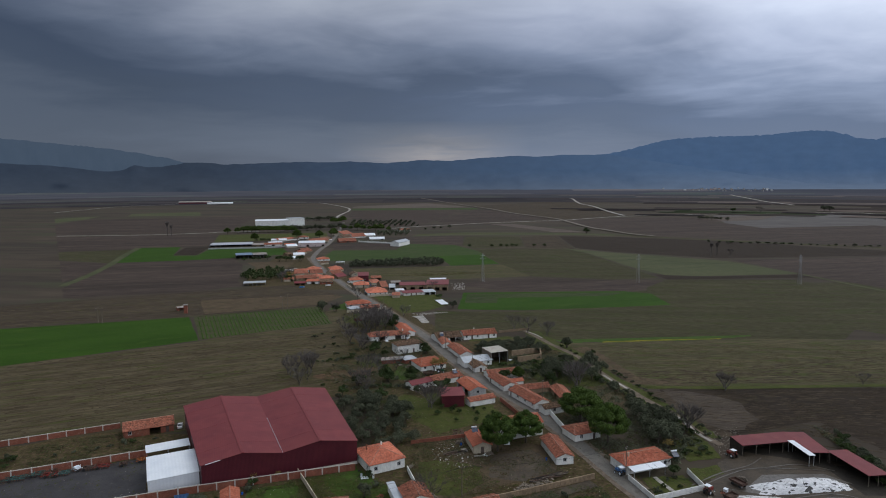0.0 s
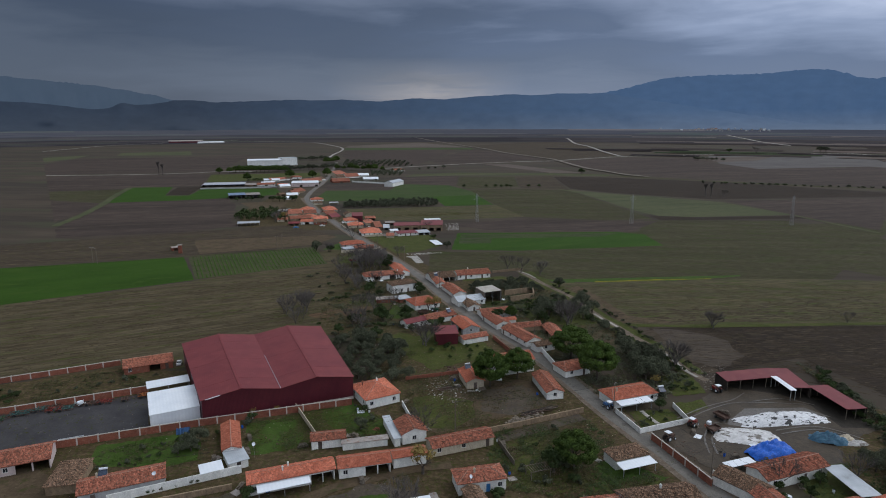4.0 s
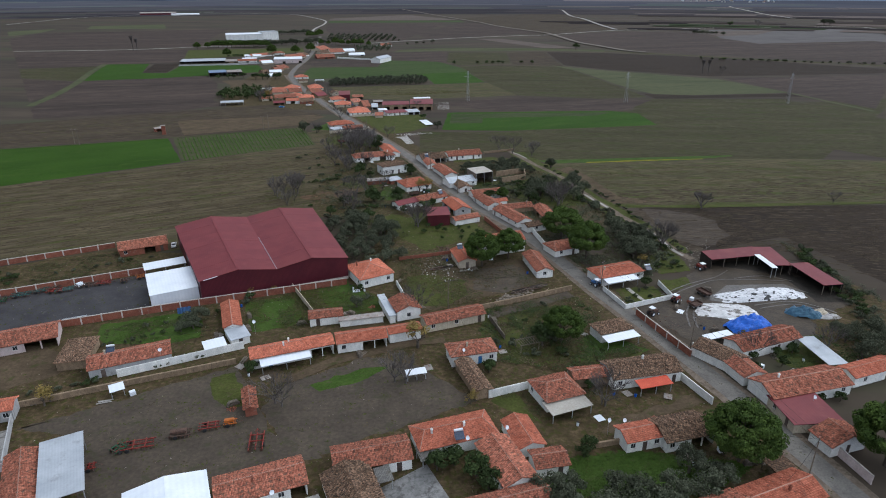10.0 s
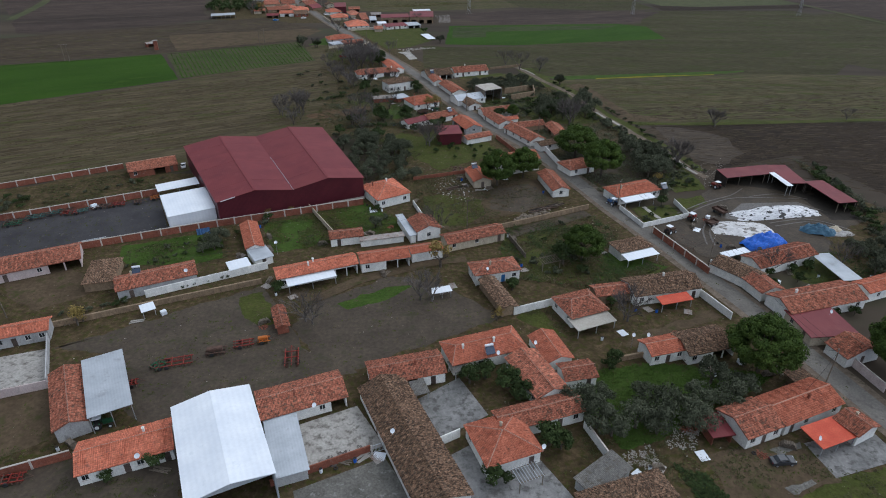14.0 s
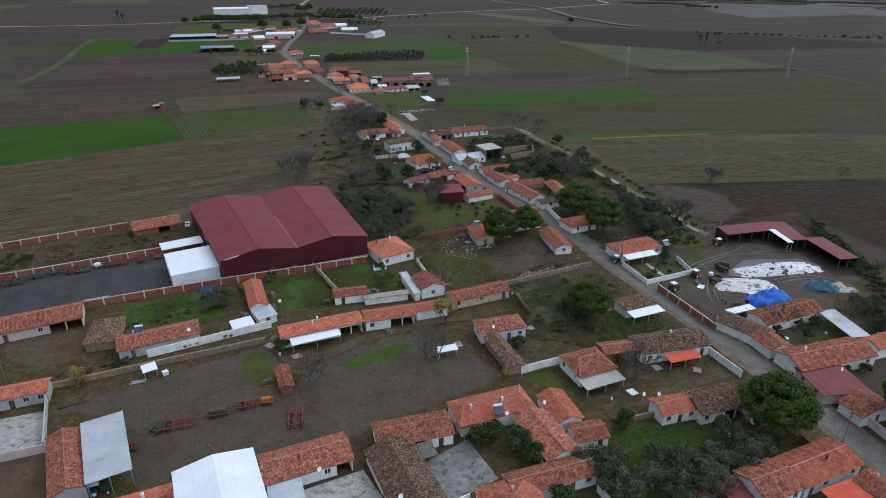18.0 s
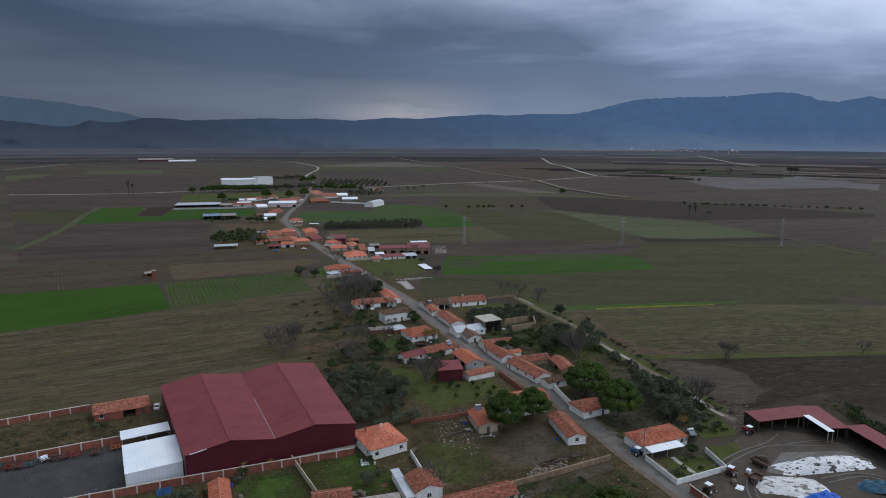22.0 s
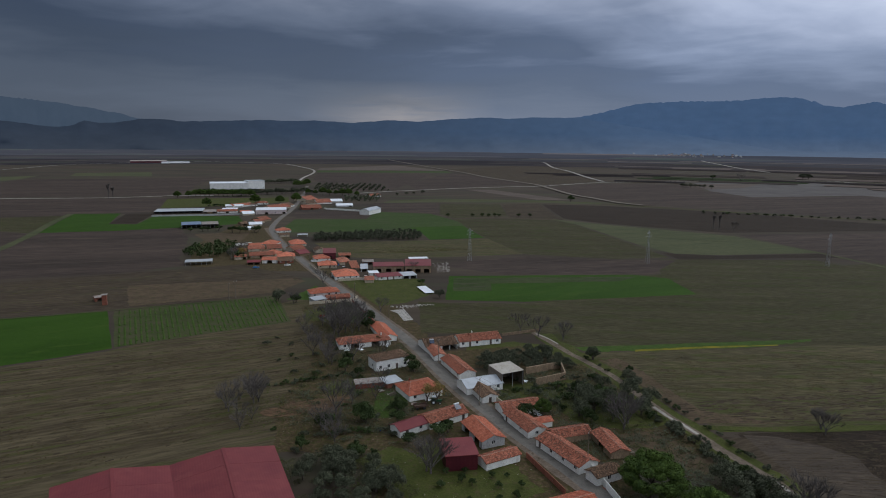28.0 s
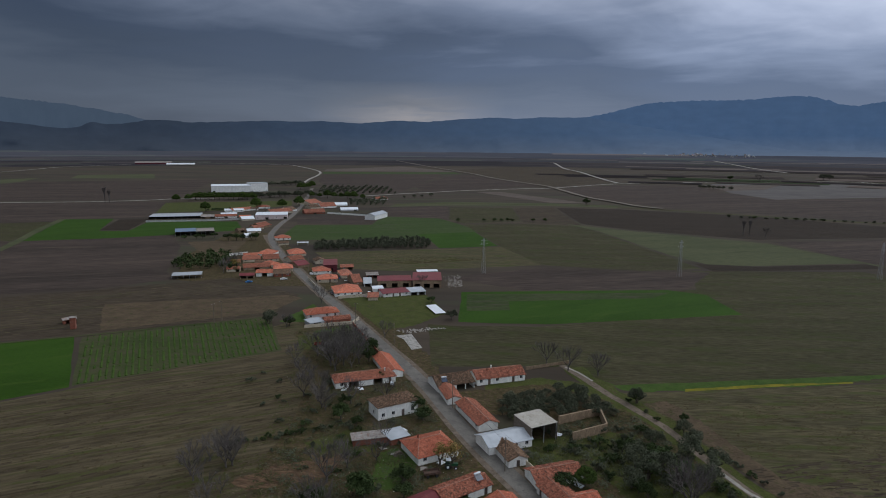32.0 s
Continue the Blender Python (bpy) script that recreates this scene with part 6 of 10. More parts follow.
def scatter_in(poly, spacing, rng, jitter=0.35):
    xs, ys = [p[0] for p in poly], [p[1] for p in poly]
    out = []
    yy = min(ys)
    while yy < max(ys):
        xx = min(xs)
        while xx < max(xs):
            px, py = xx + rng.uniform(-jitter, jitter) * spacing, yy + rng.uniform(-jitter, jitter) * spacing
            inside = False
            for (ax, ay), (bx, by) in zip(poly, poly[1:] + poly[:1]):
                if (ay > py) != (by > py) and px < (bx - ax) * (py - ay) / (by - ay) + ax:
                    inside = not inside
            if inside:
                out.append((px, py))
            xx += spacing
        yy += spacing
    return out


# ---- the big maroon warehouse ----
def warehouse(x, y, rz, W, D, e, rise):
    """Two gabled bays side by side; x, y is the front left corner, W along the front, D back."""
    h = thing("warehouse", "large dark red metal warehouse with a maroon double-gabled roof", "warehouse", x, y, 0, rz)
    half = W / 2

    def flare(bm):
        # the west wall splays out towards the back
        for v in bm.verts:
            v.co.x -= 5.0 * (v.co.y / D) * (1 - v.co.x / W)
        return bm

    for name, yy in (("front_wall", 0.0), ("back_wall", D - 0.2)):
        bm = bmesh.new()
        line = [(0, 0), (W, 0), (W, e), (0.75 * W, e + rise), (half, e), (0.25 * W, e + rise), (0, e)]
        v = [bm.verts.new((px, yy + q, pz)) for q in (0, 0.2) for px, pz in line]
        n = len(line)
        bm.faces.new(v[:n][::-1]), bm.faces.new(v[n:])
        for i in range(n):
            j = (i + 1) % n
            bm.faces.new((v[i], v[j], v[n + j], v[n + i]))
        part(name, flare(bm), CLAD_RED, h)
    for x0, x1 in ((0, 0.2), (W - 0.2, W)):
        part("side_wall", flare(boxes((x0, 0.2, 0, x1, D - 0.2, e))), CLAD_RED, h)
    for k in (0, 1):
        x0, x1 = k * half, (k + 1) * half
        mid = (x0 + x1) / 2
        for a, b in ((x0 - (0.3 if k == 0 else 0), mid), (mid, x1 + (0.3 if k else 0))):
            za, zb = (e + 0.12 - 0.0, e + rise + 0.12) if b == mid else (e + rise + 0.12, e + 0.12)
            n = 6
            for i in range(n):
                u0, u1 = i / n, (i + 1) / n
                bm = bmesh.new()
                y0, y1 = -0.3 + (D + 0.6) * u0, -0.3 + (D + 0.6) * u1 - 0.03
                lift = 0.012 * (i % 2)
                slab(bm, [(a, y0, za + lift), (b, y0, zb + lift), (b, y1, zb + lift), (a, y1, za + lift)], 0.08)
                part("roof_panel", flare(bm), SHEET_RED, h)
        part("ridge_cap", flare(boxes((mid - 0.35, -0.35, e + rise + 0.10, mid + 0.35, D + 0.35, e + rise + 0.20))), SHEET_RED, h)
    part("valley_gutter", flare(boxes((half - 0.25, -0.3, e + 0.02, half + 0.25, D + 0.3, e + 0.135))), SHEET_RED, h)
    part("trim", slab(bmesh.new(), [(1.0, -0.45, e + 0.16 + rise * 1.0 / (W / 4)), (5.0, -0.45, e + 0.16 + rise * 5.0 / (W / 4)), (5.0, -0.3, e + 0.17 + rise * 5.0 / (W / 4)), (1.0, -0.3, e + 0.17 + rise * 1.0 / (W / 4))], 0.16), SHEET_WHITE, h, "bare white strip of edge trim")
    part("valley_flashing", flare(boxes((half + 0.02, -0.2, e + 0.137, half + 0.12, D * 0.56, e + 0.26))), SHEET_GREY, h, "narrow pale flashing in the roof valley")
    part("base_band", boxes((-0.03, -0.06, 0, W + 0.03, 0, 0.9)), CONCRETE, h)
    return h


warehouse(-67.75, 153.88, 23.4, 43.38, 50.62, 7.12, 1.88)

# houses at the near end of the village, west of the road
house(-95.7, 101.1, 20, 13.8, 5.2, 2.88, "gable", tile=TILE_ORANGE, wall=PLASTER_GREY, front="wwdww")
house(-73.7, 80.6, 30, 6, 17.4, 3.07, "gablex", tile=TILE_WORN, wall=PLASTER_GREY, front=".", left="w.w")
canopy(-67.7, 83.3, 29, 7.4, 17.4, 4.05, tile=SHEET_GREY, rise=0.3)
house(-58.2, 69, 22, 15.2, 7.9, 2.69, "gable", tile=TILE_ORANGE, wall=WHITEWASH, front="w..dw.d", chimney=1)
house(-30.8, 81, 22, 16.1, 8, 2.78, "gable", tile=TILE_WORN, wall=WHITEWASH, front="ow.wo", chimney=1)
house(-31.4, 69.5, 20, 5.9, 14.1, 2.5, "flat", tile=SHEET_GREY, wall=PLASTER_GREY, name="outbuilding", front=".")
house(-73.8, 122.6, 25, 18.5, 7.4, 2.69, "gable", tile=TILE_WORN, wall=PLASTER_GREY, front="d..", chimney=1)
house(-88.1, 125.3, 13, 7.4, 11.4, 2.5, "hip", tile=TILE_OLD, wall=MUD, front=".", name="outbuilding")
house(-108.5, 130.3, 25, 23, 9.5, 2.69, "gable", tile=TILE_WORN, wall=PLASTER_PINK, front="wd.woo")
house(-11.6, 88.4, 15, 15.1, 7.4, 2.69, "gable", tile=TILE_WORN, wall=WHITEWASH, front=".od", chimney=1)
house(4.2, 94.9, 19, 16.6, 8, 2.88, "halfhip", tile=TILE_ORANGE, wall=WHITEWASH, front="dw.w", chimney=2)
house(13.9, 86.3, 22, 7.2, 12.9, 2.88, "gablex", tile=TILE_WORN, wall=WHITEWASH, front=".", left="w.d.w")
house(18.1, 94.8, 17, 6, 9.6, 2.5, "gablex", tile=TILE_ORANGE, wall=WHITEWASH, front=".", right="w.w")
house(22.2, 87.4, 11, 7, 5.4, 2.5, "gable", tile=TILE_WORN, wall=WHITEWASH, front=".d")
house(13, 76.2, 18, 16.6, 5.5, 2.78, "gable", tile=TILE_WORN, wall=WHITEWASH, front="..wdw")
house(5.8, 69.8, 20, 10.4, 10.1, 2.98, "hip", tile=TILE_ORANGE, wall=WHITEWASH, front="w.d", left="w.w", chimney=1)
house(-10.1, 70.5, 24, 9.2, 30.4, 2.78, "gablex", tile=TILE_OLD, wall=WHITEWASH, front=".", left="w.d..w..", right="d..w..")
house(9, 125.5, 14, 12.1, 6.6, 3.07, "hip", tile=TILE_WORN, wall=WHITEWASH, front="w.bw", left="w", chimney=1)
house(9, 115, 20, 4.4, 13.4, 2.3, "gablex", tile=TILE_OLD, wall=MUD, front=".", name="outbuilding")
house(27.2, 109.5, 21, 9.8, 9, 2.88, "halfhip", tile=TILE_WORN, wall=WHITEWASH, front="wd", left="w.w", right="w")
canopy(28.8, 104, 22, 10, 4.6, 2.3, tile=SHEET_BEIGE, rise=0.2, label="pale beige flat porch roof on thin posts", deep=False)
house(48.3, 117.6, 12, 17.6, 8.1, 2.88, "gable", tile=TILE_OLD, wall=WHITEWASH, front="w...d", chimney=1)
house(36, 115.8, 11, 9.5, 5, 2.5, "gable", tile=TILE_WORN, wall=MUD, front="d")
canopy(49.8, 112, 15, 8.2, 3, 2.3, tile=CANVAS_RED, rise=0.3, label="bright orange-red awning on steel posts over a terrace", deep=False)
house(41.4, 94.7, 15, 8.6, 5.6, 2.78, "gable", tile=TILE_ORANGE, wall=WHITEWASH, front="wdw")
house(50.3, 96.3, 15, 11.5, 7.8, 2.69, "gable", tile=TILE_OLD, wall=WHITEWASH, front="w.oo")
house(50.5, 74.2, 21, 8.6, 7.9, 2.78, "gable", tile=TILE_WORN, wall=WHITEWASH, front="wdw", over=0.3)
house(61.4, 78.3, 22, 14.6, 7.6, 2.78, "gable", tile=TILE_ORANGE, wall=WHITEWASH, front="dw.w", chimney=1, over=0.3)
house(68.9, 73, 25, 6, 5.2, 2.69, "gablex", tile=TILE_WORN, wall=WHITEWASH, front=".", right="w", chimney=1)
canopy(65.5, 86.2, 19, 4.8, 4.4, 1.92, tile=TILE_OLD, rise=0.2, posts=3, label="low open store with an old brown tile roof")
canopy(-8.8, 83.1, 20, 3, 3.9, 2.3, tile=SHEET_OLD, rise=0.2, posts=2)
canopy(-1, 89.2, 26, 3.6, 3.6, 2.4, tile=SHEET_OLD, rise=0.3, posts=2)
canopy(62.9, 70.9, 20, 8.1, 5, 2.4, tile=CANVAS_RED, rise=0.35, label="bright red sheet-metal terrace roof on posts", deep=False)
house(44, 73, 9, 4.4, 5.5, 2.3, "flat", tile=SHEET_RED, wall=BRICK, name="outbuilding", front="o")
house(21.6, 62.8, 37, 9.6, 4.6, 2.11, "shed", tile=SHEET_OLD, wall=PLASTER_GREY, name="outbuilding", front=".")
house(24.1, 58, 18, 15.4, 6.1, 2.78, "hip", tile=TILE_OLD, wall=WHITEWASH, front="w.d")

# houses east of the road
house(72.9, 118, 15, 6.5, 7.8, 2.59, "gablex", tile=TILE_WORN, wall=WHITEWASH, front=".")
house(82.7, 111.8, 15, 21.6, 8.4, 2.78, "gable", tile=TILE_WORN, wall=WHITEWASH, front="w.d.w", chimney=1)
house(78.7, 102.4, 5, 11.1, 10.1, 2.59, "flat", tile=SHEET_RED, wall=PLASTER_CREAM, front=".", left="wd")
house(80.9, 94, 17, 9.4, 5.9, 2.59, "gablex", tile=TILE_WORN, wall=WHITEWASH, front="d")
house(101.8, 117.6, 20, 14.9, 5.2, 2.88, "gable", tile=TILE_ORANGE, wall=WHITEWASH, front="wd")
house(69.8, 124.4, 38, 6.8, 11.5, 2.59, "gablex", tile=TILE_OLD, wall=WHITEWASH, front=".")
house(83.2, 130.7, 21, 19.6, 7, 2.78, "gable", tile=TILE_WORN, wall=WHITEWASH, front="w.dw")
canopy(95, 125.3, 7, 5.1, 12.6, 2.5, tile=SHEET_GREY, rise=0.1, posts=2)
canopy(72.8, 133, 20, 8.2, 2.4, 2.21, tile=SHEET_WHITE, rise=0.1, posts=2)
house(56.4, 171.8, 21, 16.4, 8.2, 2.88, "halfhip", tile=TILE_ORANGE, wall=WHITEWASH, front="w.dw", chimney=1)
canopy(56.5, 165.6, 20, 11, 3.1, 2.5, tile=SHEET_WHITE, rise=0.2, deep=False)
house(46.2, 136.5, 20, 10, 6, 2.78, "hip", tile=TILE_OLD, wall=WHITEWASH, front="wd")
canopy(47.6, 131.9, 21, 9.8, 3.1, 2.4, tile=SHEET_WHITE, rise=0.2, deep=False)

# houses behind the warehouse front
house(-21.3, 171.7, 30, 11.6, 13, 3.07, "hip", tile=TILE_ORANGE, wall=WHITEWASH, front="w.w", left="w.w", chimney=2)
house(-8.8, 148.4, 21, 7.4, 8.5, 3.07, "gablex", tile=TILE_WORN, wall=WHITEWASH, front="w", left="w")
house(-13.9, 148.7, 20, 2.2, 13.5, 2.59, "flat", tile=SHEET_GREY, wall=WHITEWASH, front=".")
house(-35.4, 126.1, 21, 20.4, 5.9, 3.07, "gable", tile=TILE_ORANGE, wall=WHITEWASH, front="wb.w.oo", left="w", chimney=2)
house(-19, 131.6, 15, 13.1, 6, 2.88, "gable", tile=TILE_ORANGE, wall=WHITEWASH, front="w.oo")
house(-8.3, 135.3, 18, 9, 4.4, 2.88, "gable", tile=TILE_ORANGE, wall=WHITEWASH, front=".w")
canopy(-35.9, 121.5, 23, 11.9, 3.1, 2.4, tile=SHEET_WHITE, rise=0.3, label="pale blue-white veranda roof on posts", deep=False)
house(4.7, 143.3, 22, 17.6, 6, 2.5, "gable", tile=TILE_WORN, wall=PLASTER_CREAM, front="w.w.d")
house(-30.2, 143.8, 13, 9.4, 5.1, 2.5, "gable", tile=TILE_WORN, wall=WHITEWASH, front="d.")
house(-20.3, 142.7, 14, 12.4, 2.5, 2.11, "flat", tile=SHEET_RUST, wall=WHITEWASH, front=".", name="outbuilding")
house(-55.8, 142.9, 21, 4.9, 15.1, 2.69, "gablex", tile=TILE_ORANGE, wall=WHITEWASH, front="w")
house(-51.3, 133.8, 33, 5.2, 6.5, 2.3, "flat", tile=SHEET_GREY, wall=WHITEWASH, front="d", name="outbuilding")
house(-55.6, 128.8, 29, 5.4, 4.6, 2.11, "flat", tile=SHEET_WHITE, wall=WHITEWASH, front=".", name="outbuilding")
house(-40.2, 106.3, 20, 3.1, 8.2, 2.11, "gablex", tile=TILE_WORN, wall=BRICK, front=".", name="outbuilding")
house(-103.1, 194.3, 27, 15.9, 8.9, 2.5, "gable", tile=TILE_WORN, wall=BRICK, front="w.od", name="outbuilding")
house(32.7, 178.8, 11, 6, 15.2, 2.5, "gablex", tile=TILE_WORN, wall=WHITEWASH, front="w")

# middle of the village
house(8.6, 184, 14, 6.4, 11, 2.6, "gablex", tile=TILE_ORANGE, wall=PLASTER_CREAM, front="d", left="w.w")
house(22.6, 195, 22, 14, 8.9, 4.4, "gable", tile=TILE_ORANGE, wall=WHITEWASH, front="w.w", right="w")
house(43, 193, 24, 10.5, 8.2, 2.5, "halfhip", tile=TILE_WORN, wall=WHITEWASH, front="wd")
house(-0.4, 222.6, 8, 9.1, 9.9, 4.5, "flat", tile=SHEET_RED, wall=CLAD_RED, front=".", name="shed", label="dark red sheet metal shed with a flat maroon roof")
house(-14.1, 240.9, 36, 10.4, 6, 2.22, "gable", tile=SHEET_RED, wall=WHITEWASH, front="dw")
house(-3.8, 247.7, 33, 14.6, 7.2, 2.22, "gable", tile=TILE_WORN, wall=WHITEWASH, front="wo.d")
house(7.3, 236.9, 22, 7.8, 14.1, 2.40, "gablex", tile=TILE_ORANGE, wall=PLASTER_GREY, front="w", left="oo")
house(10.4, 222.3, 28, 11.5, 5, 2.22, "gable", tile=TILE_WORN, wall=WHITEWASH, front=".")
house(-11.7, 268.8, 27, 12.9, 12, 2.31, "halfhip", tile=TILE_ORANGE, wall=WHITEWASH, front="w.w", chimney=1)
house(-21.5, 275.9, 30, 6.4, 6.6, 2.05, "flat", tile=SHEET_GREY, wall=BRICK, front="d", name="outbuilding")
house(-28.8, 274.9, 14, 10.9, 4.9, 1.98, "flat", tile=SHEET_RUST, wall=BRICK, front=".", name="outbuilding")
house(-23.5, 294.4, 29, 14.2, 8.2, 4.25, "hip", tile=TILE_OLD, wall=WHITEWASH, front="wwdw", left="w")
house(-35.8, 319.8, 19, 22.2, 8.9, 2.31, "halfhip", tile=TILE_WORN, wall=WHITEWASH, front="wo.od", chimney=1)
house(-28.3, 332.9, 20, 7.1, 20.5, 2.13, "gablex", tile=TILE_ORANGE, wall=WHITEWASH, front=".")
house(-66.4, 404.4, 22, 16.5, 10.2, 2.40, "hip", tile=TILE_ORANGE, wall=PLASTER_PINK, front="w.wd")
house(-57.1, 393.5, 20, 13, 5.9, 2.05, "gable", tile=TILE_WORN, wall=BRICK, front=".", name="outbuilding")
house(-66.9, 389.8, 34, 7.5, 8, 2.05, "flat", tile=SHEET_GREY, wall=PLASTER_GREY, front="o", name="outbuilding")
house(12.2, 323.0, 17, 19.2, 9.6, 2.40, "gable", tile=TILE_WORN, wall=WHITEWASH, front="wdw.dw", chimney=2)
house(-4.6, 316.9, 21, 14.4, 10.8, 2.22, "gable", tile=TILE_OLD, wall=WHITEWASH, front="d.oo")
house(-5.3, 306.0, 15, 5.5, 12.5, 2.05, "gablex", tile=TILE_WORN, wall=WHITEWASH, front=".")
house(2.6, 289.8, 21, 7.1, 18.2, 2.22, "gablex", tile=TILE_WORN, wall=WHITEWASH, front=".", left="w...w")
house(9.4, 273.1, 23, 14.4, 8.9, 2.40, "gable", tile=SHEET_GREY, wall=WHITEWASH, front="..dw")
house(9.8, 267.1, 19, 6.4, 13.8, 2.13, "gablex", tile=TILE_OLD, wall=WHITEWASH, front="d", left="w.w")
canopy(19.1, 278.2, 26, 9.1, 9.2, 5.5, tile=SHEET_BEIGE, rise=0.3, posts=3, walls="blr")
house(20.3, 255.0, 18, 13.8, 7.6, 2.05, "gable", tile=TILE_WORN, wall=WHITEWASH, front=".")
house(20.4, 243.2, 23, 6.9, 14.6, 2.22, "gablex", tile=TILE_WORN, wall=WHITEWASH, front="w", left="d..w.")
house(29.0, 225.2, 28, 7.2, 18.4, 2.31, "gablex", tile=TILE_WORN, wall=WHITEWASH, front=".", left="d.w.w.w")
house(32.4, 236.3, 17, 12.2, 6.1, 2.13, "gable", tile=TILE_WORN, wall=MUD, front=".")
house(42.5, 230.3, 10, 6.1, 13, 2.05, "gablex", tile=TILE_WORN, wall=MUD, front=".", left="o")
house(36.2, 214.1, 26, 8.8, 4.9, 2.39, "gable", tile=TILE_OLD, wall=WHITEWASH, front="w")
house(24.2, 243.4, 18, 9.5, 3.9, 2.05, "gable", tile=TILE_ORANGE, wall=WHITEWASH, front=".", name="outbuilding")

# far end of the village
house(-142.0, 545.4, 18, 12.6, 10.9, 1.90, "gable", tile=TILE_WORN, wall=PLASTER_CREAM, front="w.d")
house(-137.3, 569.8, -9, 13, 14.8, 1.90, "hip", tile=TILE_ORANGE, wall=WHITEWASH, front="wdw")
house(-129.3, 549.0, 20, 11.5, 12.9, 1.90, "gable", tile=TILE_WORN, wall=PLASTER_CREAM, front="wdw")
house(-130.6, 518.0, 20, 17.5, 10, 1.90, "gable", tile=TILE_WORN, wall=MUD, front="w.o.w")
house(-131.7, 533.2, 11, 8.2, 6, 1.90, "gable", tile=TILE_OLD, wall=MUD, front=".", name="outbuilding")
house(-122.8, 528.2, 41, 8.2, 13.2, 1.90, "hip", tile=TILE_ORANGE, wall=PLASTER_CREAM, front="w")
house(-112.2, 515.7, 15, 12.8, 13.1, 1.90, "hip", tile=TILE_ORANGE, wall=PLASTER_CREAM, front="w.w")
house(-119.0, 497.1, 7, 10.9, 8.2, 2.43, "gable", tile=TILE_ORANGE, wall=WHITEWASH, front="B")
house(-108.7, 497.9, 17, 10.9, 11, 1.90, "gable", tile=TILE_OLD, wall=BRICK, front="wdw")
house(-128.3, 489.9, 12, 9.2, 6.2, 1.90, "gable", tile=SHEET_RED, wall=MUD, front="oo", name="outbuilding")
house(-116.0, 572.7, 20, 12.8, 18.2, 1.90, "hip", tile=TILE_ORANGE, wall=PLASTER_CREAM, front="wdw")
house(-111.5, 545.3, 42, 11.1, 11.8, 1.90, "gable", tile=TILE_WORN, wall=PLASTER_CREAM, front="w")
house(-103.9, 526.6, 45, 9.6, 12.1, 1.90, "gable", tile=SHEET_RED, wall=MUD, front=".")
house(-144.1, 645.4, 21, 13.4, 11.2, 1.90, "hip", tile=TILE_ORANGE, wall=WHITEWASH, front="wdw")
house(-136.9, 616.5, 27, 9.1, 6.9, 1.90, "gable", tile=TILE_OLD, wall=PLASTER_CREAM, front="w", name="outbuilding")
house(-80.9, 517.9, 9, 9.4, 19.1, 4.75, "shed", tile=SHEET_RED, wall=CLAD_RED, front="o", name="shed")
house(-84.9, 506.6, 16, 11.9, 12.2, 2.16, "hip", tile=TILE_ORANGE, wall=WHITEWASH, front="w.w")
house(-77.0, 482.6, 11, 12.8, 11.8, 2.16, "hip", tile=TILE_ORANGE, wall=PLASTER_CREAM, front="w.dw")
house(-68.2, 497.6, 18, 8, 16.4, 1.90, "hip", tile=TILE_WORN, wall=PLASTER_CREAM, front="w")
house(-59.6, 478.5, 22, 5.8, 17.2, 1.90, "gable", tile=TILE_WORN, wall=MUD, front="w")
house(-51.3, 474.9, 7, 5.1, 15.6, 1.90, "shed", tile=SHEET_GREY, wall=PLASTER_GREY, front="o", name="outbuilding")
house(-60.7, 451.6, 16, 15.6, 17.6, 2.25, "hip", tile=TILE_ORANGE, wall=WHITEWASH, front="wwww")
house(-34.9, 471.8, 6, 20.5, 12.8, 4.12, "shed", tile=SHEET_RED, wall=MUD, front="ooo", name="shed")
house(-15.4, 475.1, 1, 17.5, 21.2, 4.75, "shed", tile=SHEET_RED, wall=MUD, front="ooo", name="shed")
canopy(-15.5, 489.4, 9, 13.2, 6.1, 5.38, tile=SHEET_WHITE, rise=0.1)
house(-33.4, 448.6, 20, 15.9, 10.4, 2.07, "shed", tile=SHEET_RED, wall=WHITEWASH, front="wddw", name="outbuilding")
house(-21.4, 452.0, 17, 9.8, 10.5, 1.98, "shed", tile=SHEET_GREY, wall=PLASTER_GREY, front="oo", name="outbuilding")
house(-44.4, 439.3, 4, 6, 10.4, 1.90, "shed", tile=TILE_WORN, wall=PLASTER_CREAM, front=".", name="outbuilding")
canopy(-165.7, 489.7, 16, 17.5, 9, 2.34, tile=SHEET_GREY, rise=0.2, posts=6)

house(-254.5, 858, 15, 22, 9, 2.0, "gable", tile=SHEET_WHITE, wall=WHITEWASH, front="w.w.w", name="outbuilding")
house(-231, 899, 20, 17, 10, 2.2, "hip", tile=TILE_WORN, wall=WHITEWASH, front="w.dw")
house(-221.5, 793, 14, 13, 8, 2.0, "gable", tile=TILE_ORANGE, wall=PLASTER_CREAM, front="w.w")
house(-238, 876, 24, 14, 8, 2.0, "gable", tile=TILE_OLD, wall=WHITEWASH, front="w.d")
house(-150.5, 532, 16, 10, 8, 2.0, "gable", tile=TILE_WORN, wall=MUD, front="wd", name="outbuilding")
house(-143, 509, 12, 9, 6.5, 2.0, "gable", tile=TILE_WORN, wall=PLASTER_CREAM, front="w.o", name="outbuilding")
house(-146.5, 558, 20, 10, 8, 2.0, "gable", tile=TILE_ORANGE, wall=WHITEWASH, front="wd")
house(-92.5, 540, 22, 8, 10, 2.1, "gablex", tile=TILE_OLD, wall=PLASTER_CREAM, front="w", left="w.w")
house(-70, 518, 12, 9, 7, 2.0, "gable", tile=TILE_WORN, wall=MUD, front="wo", name="outbuilding")
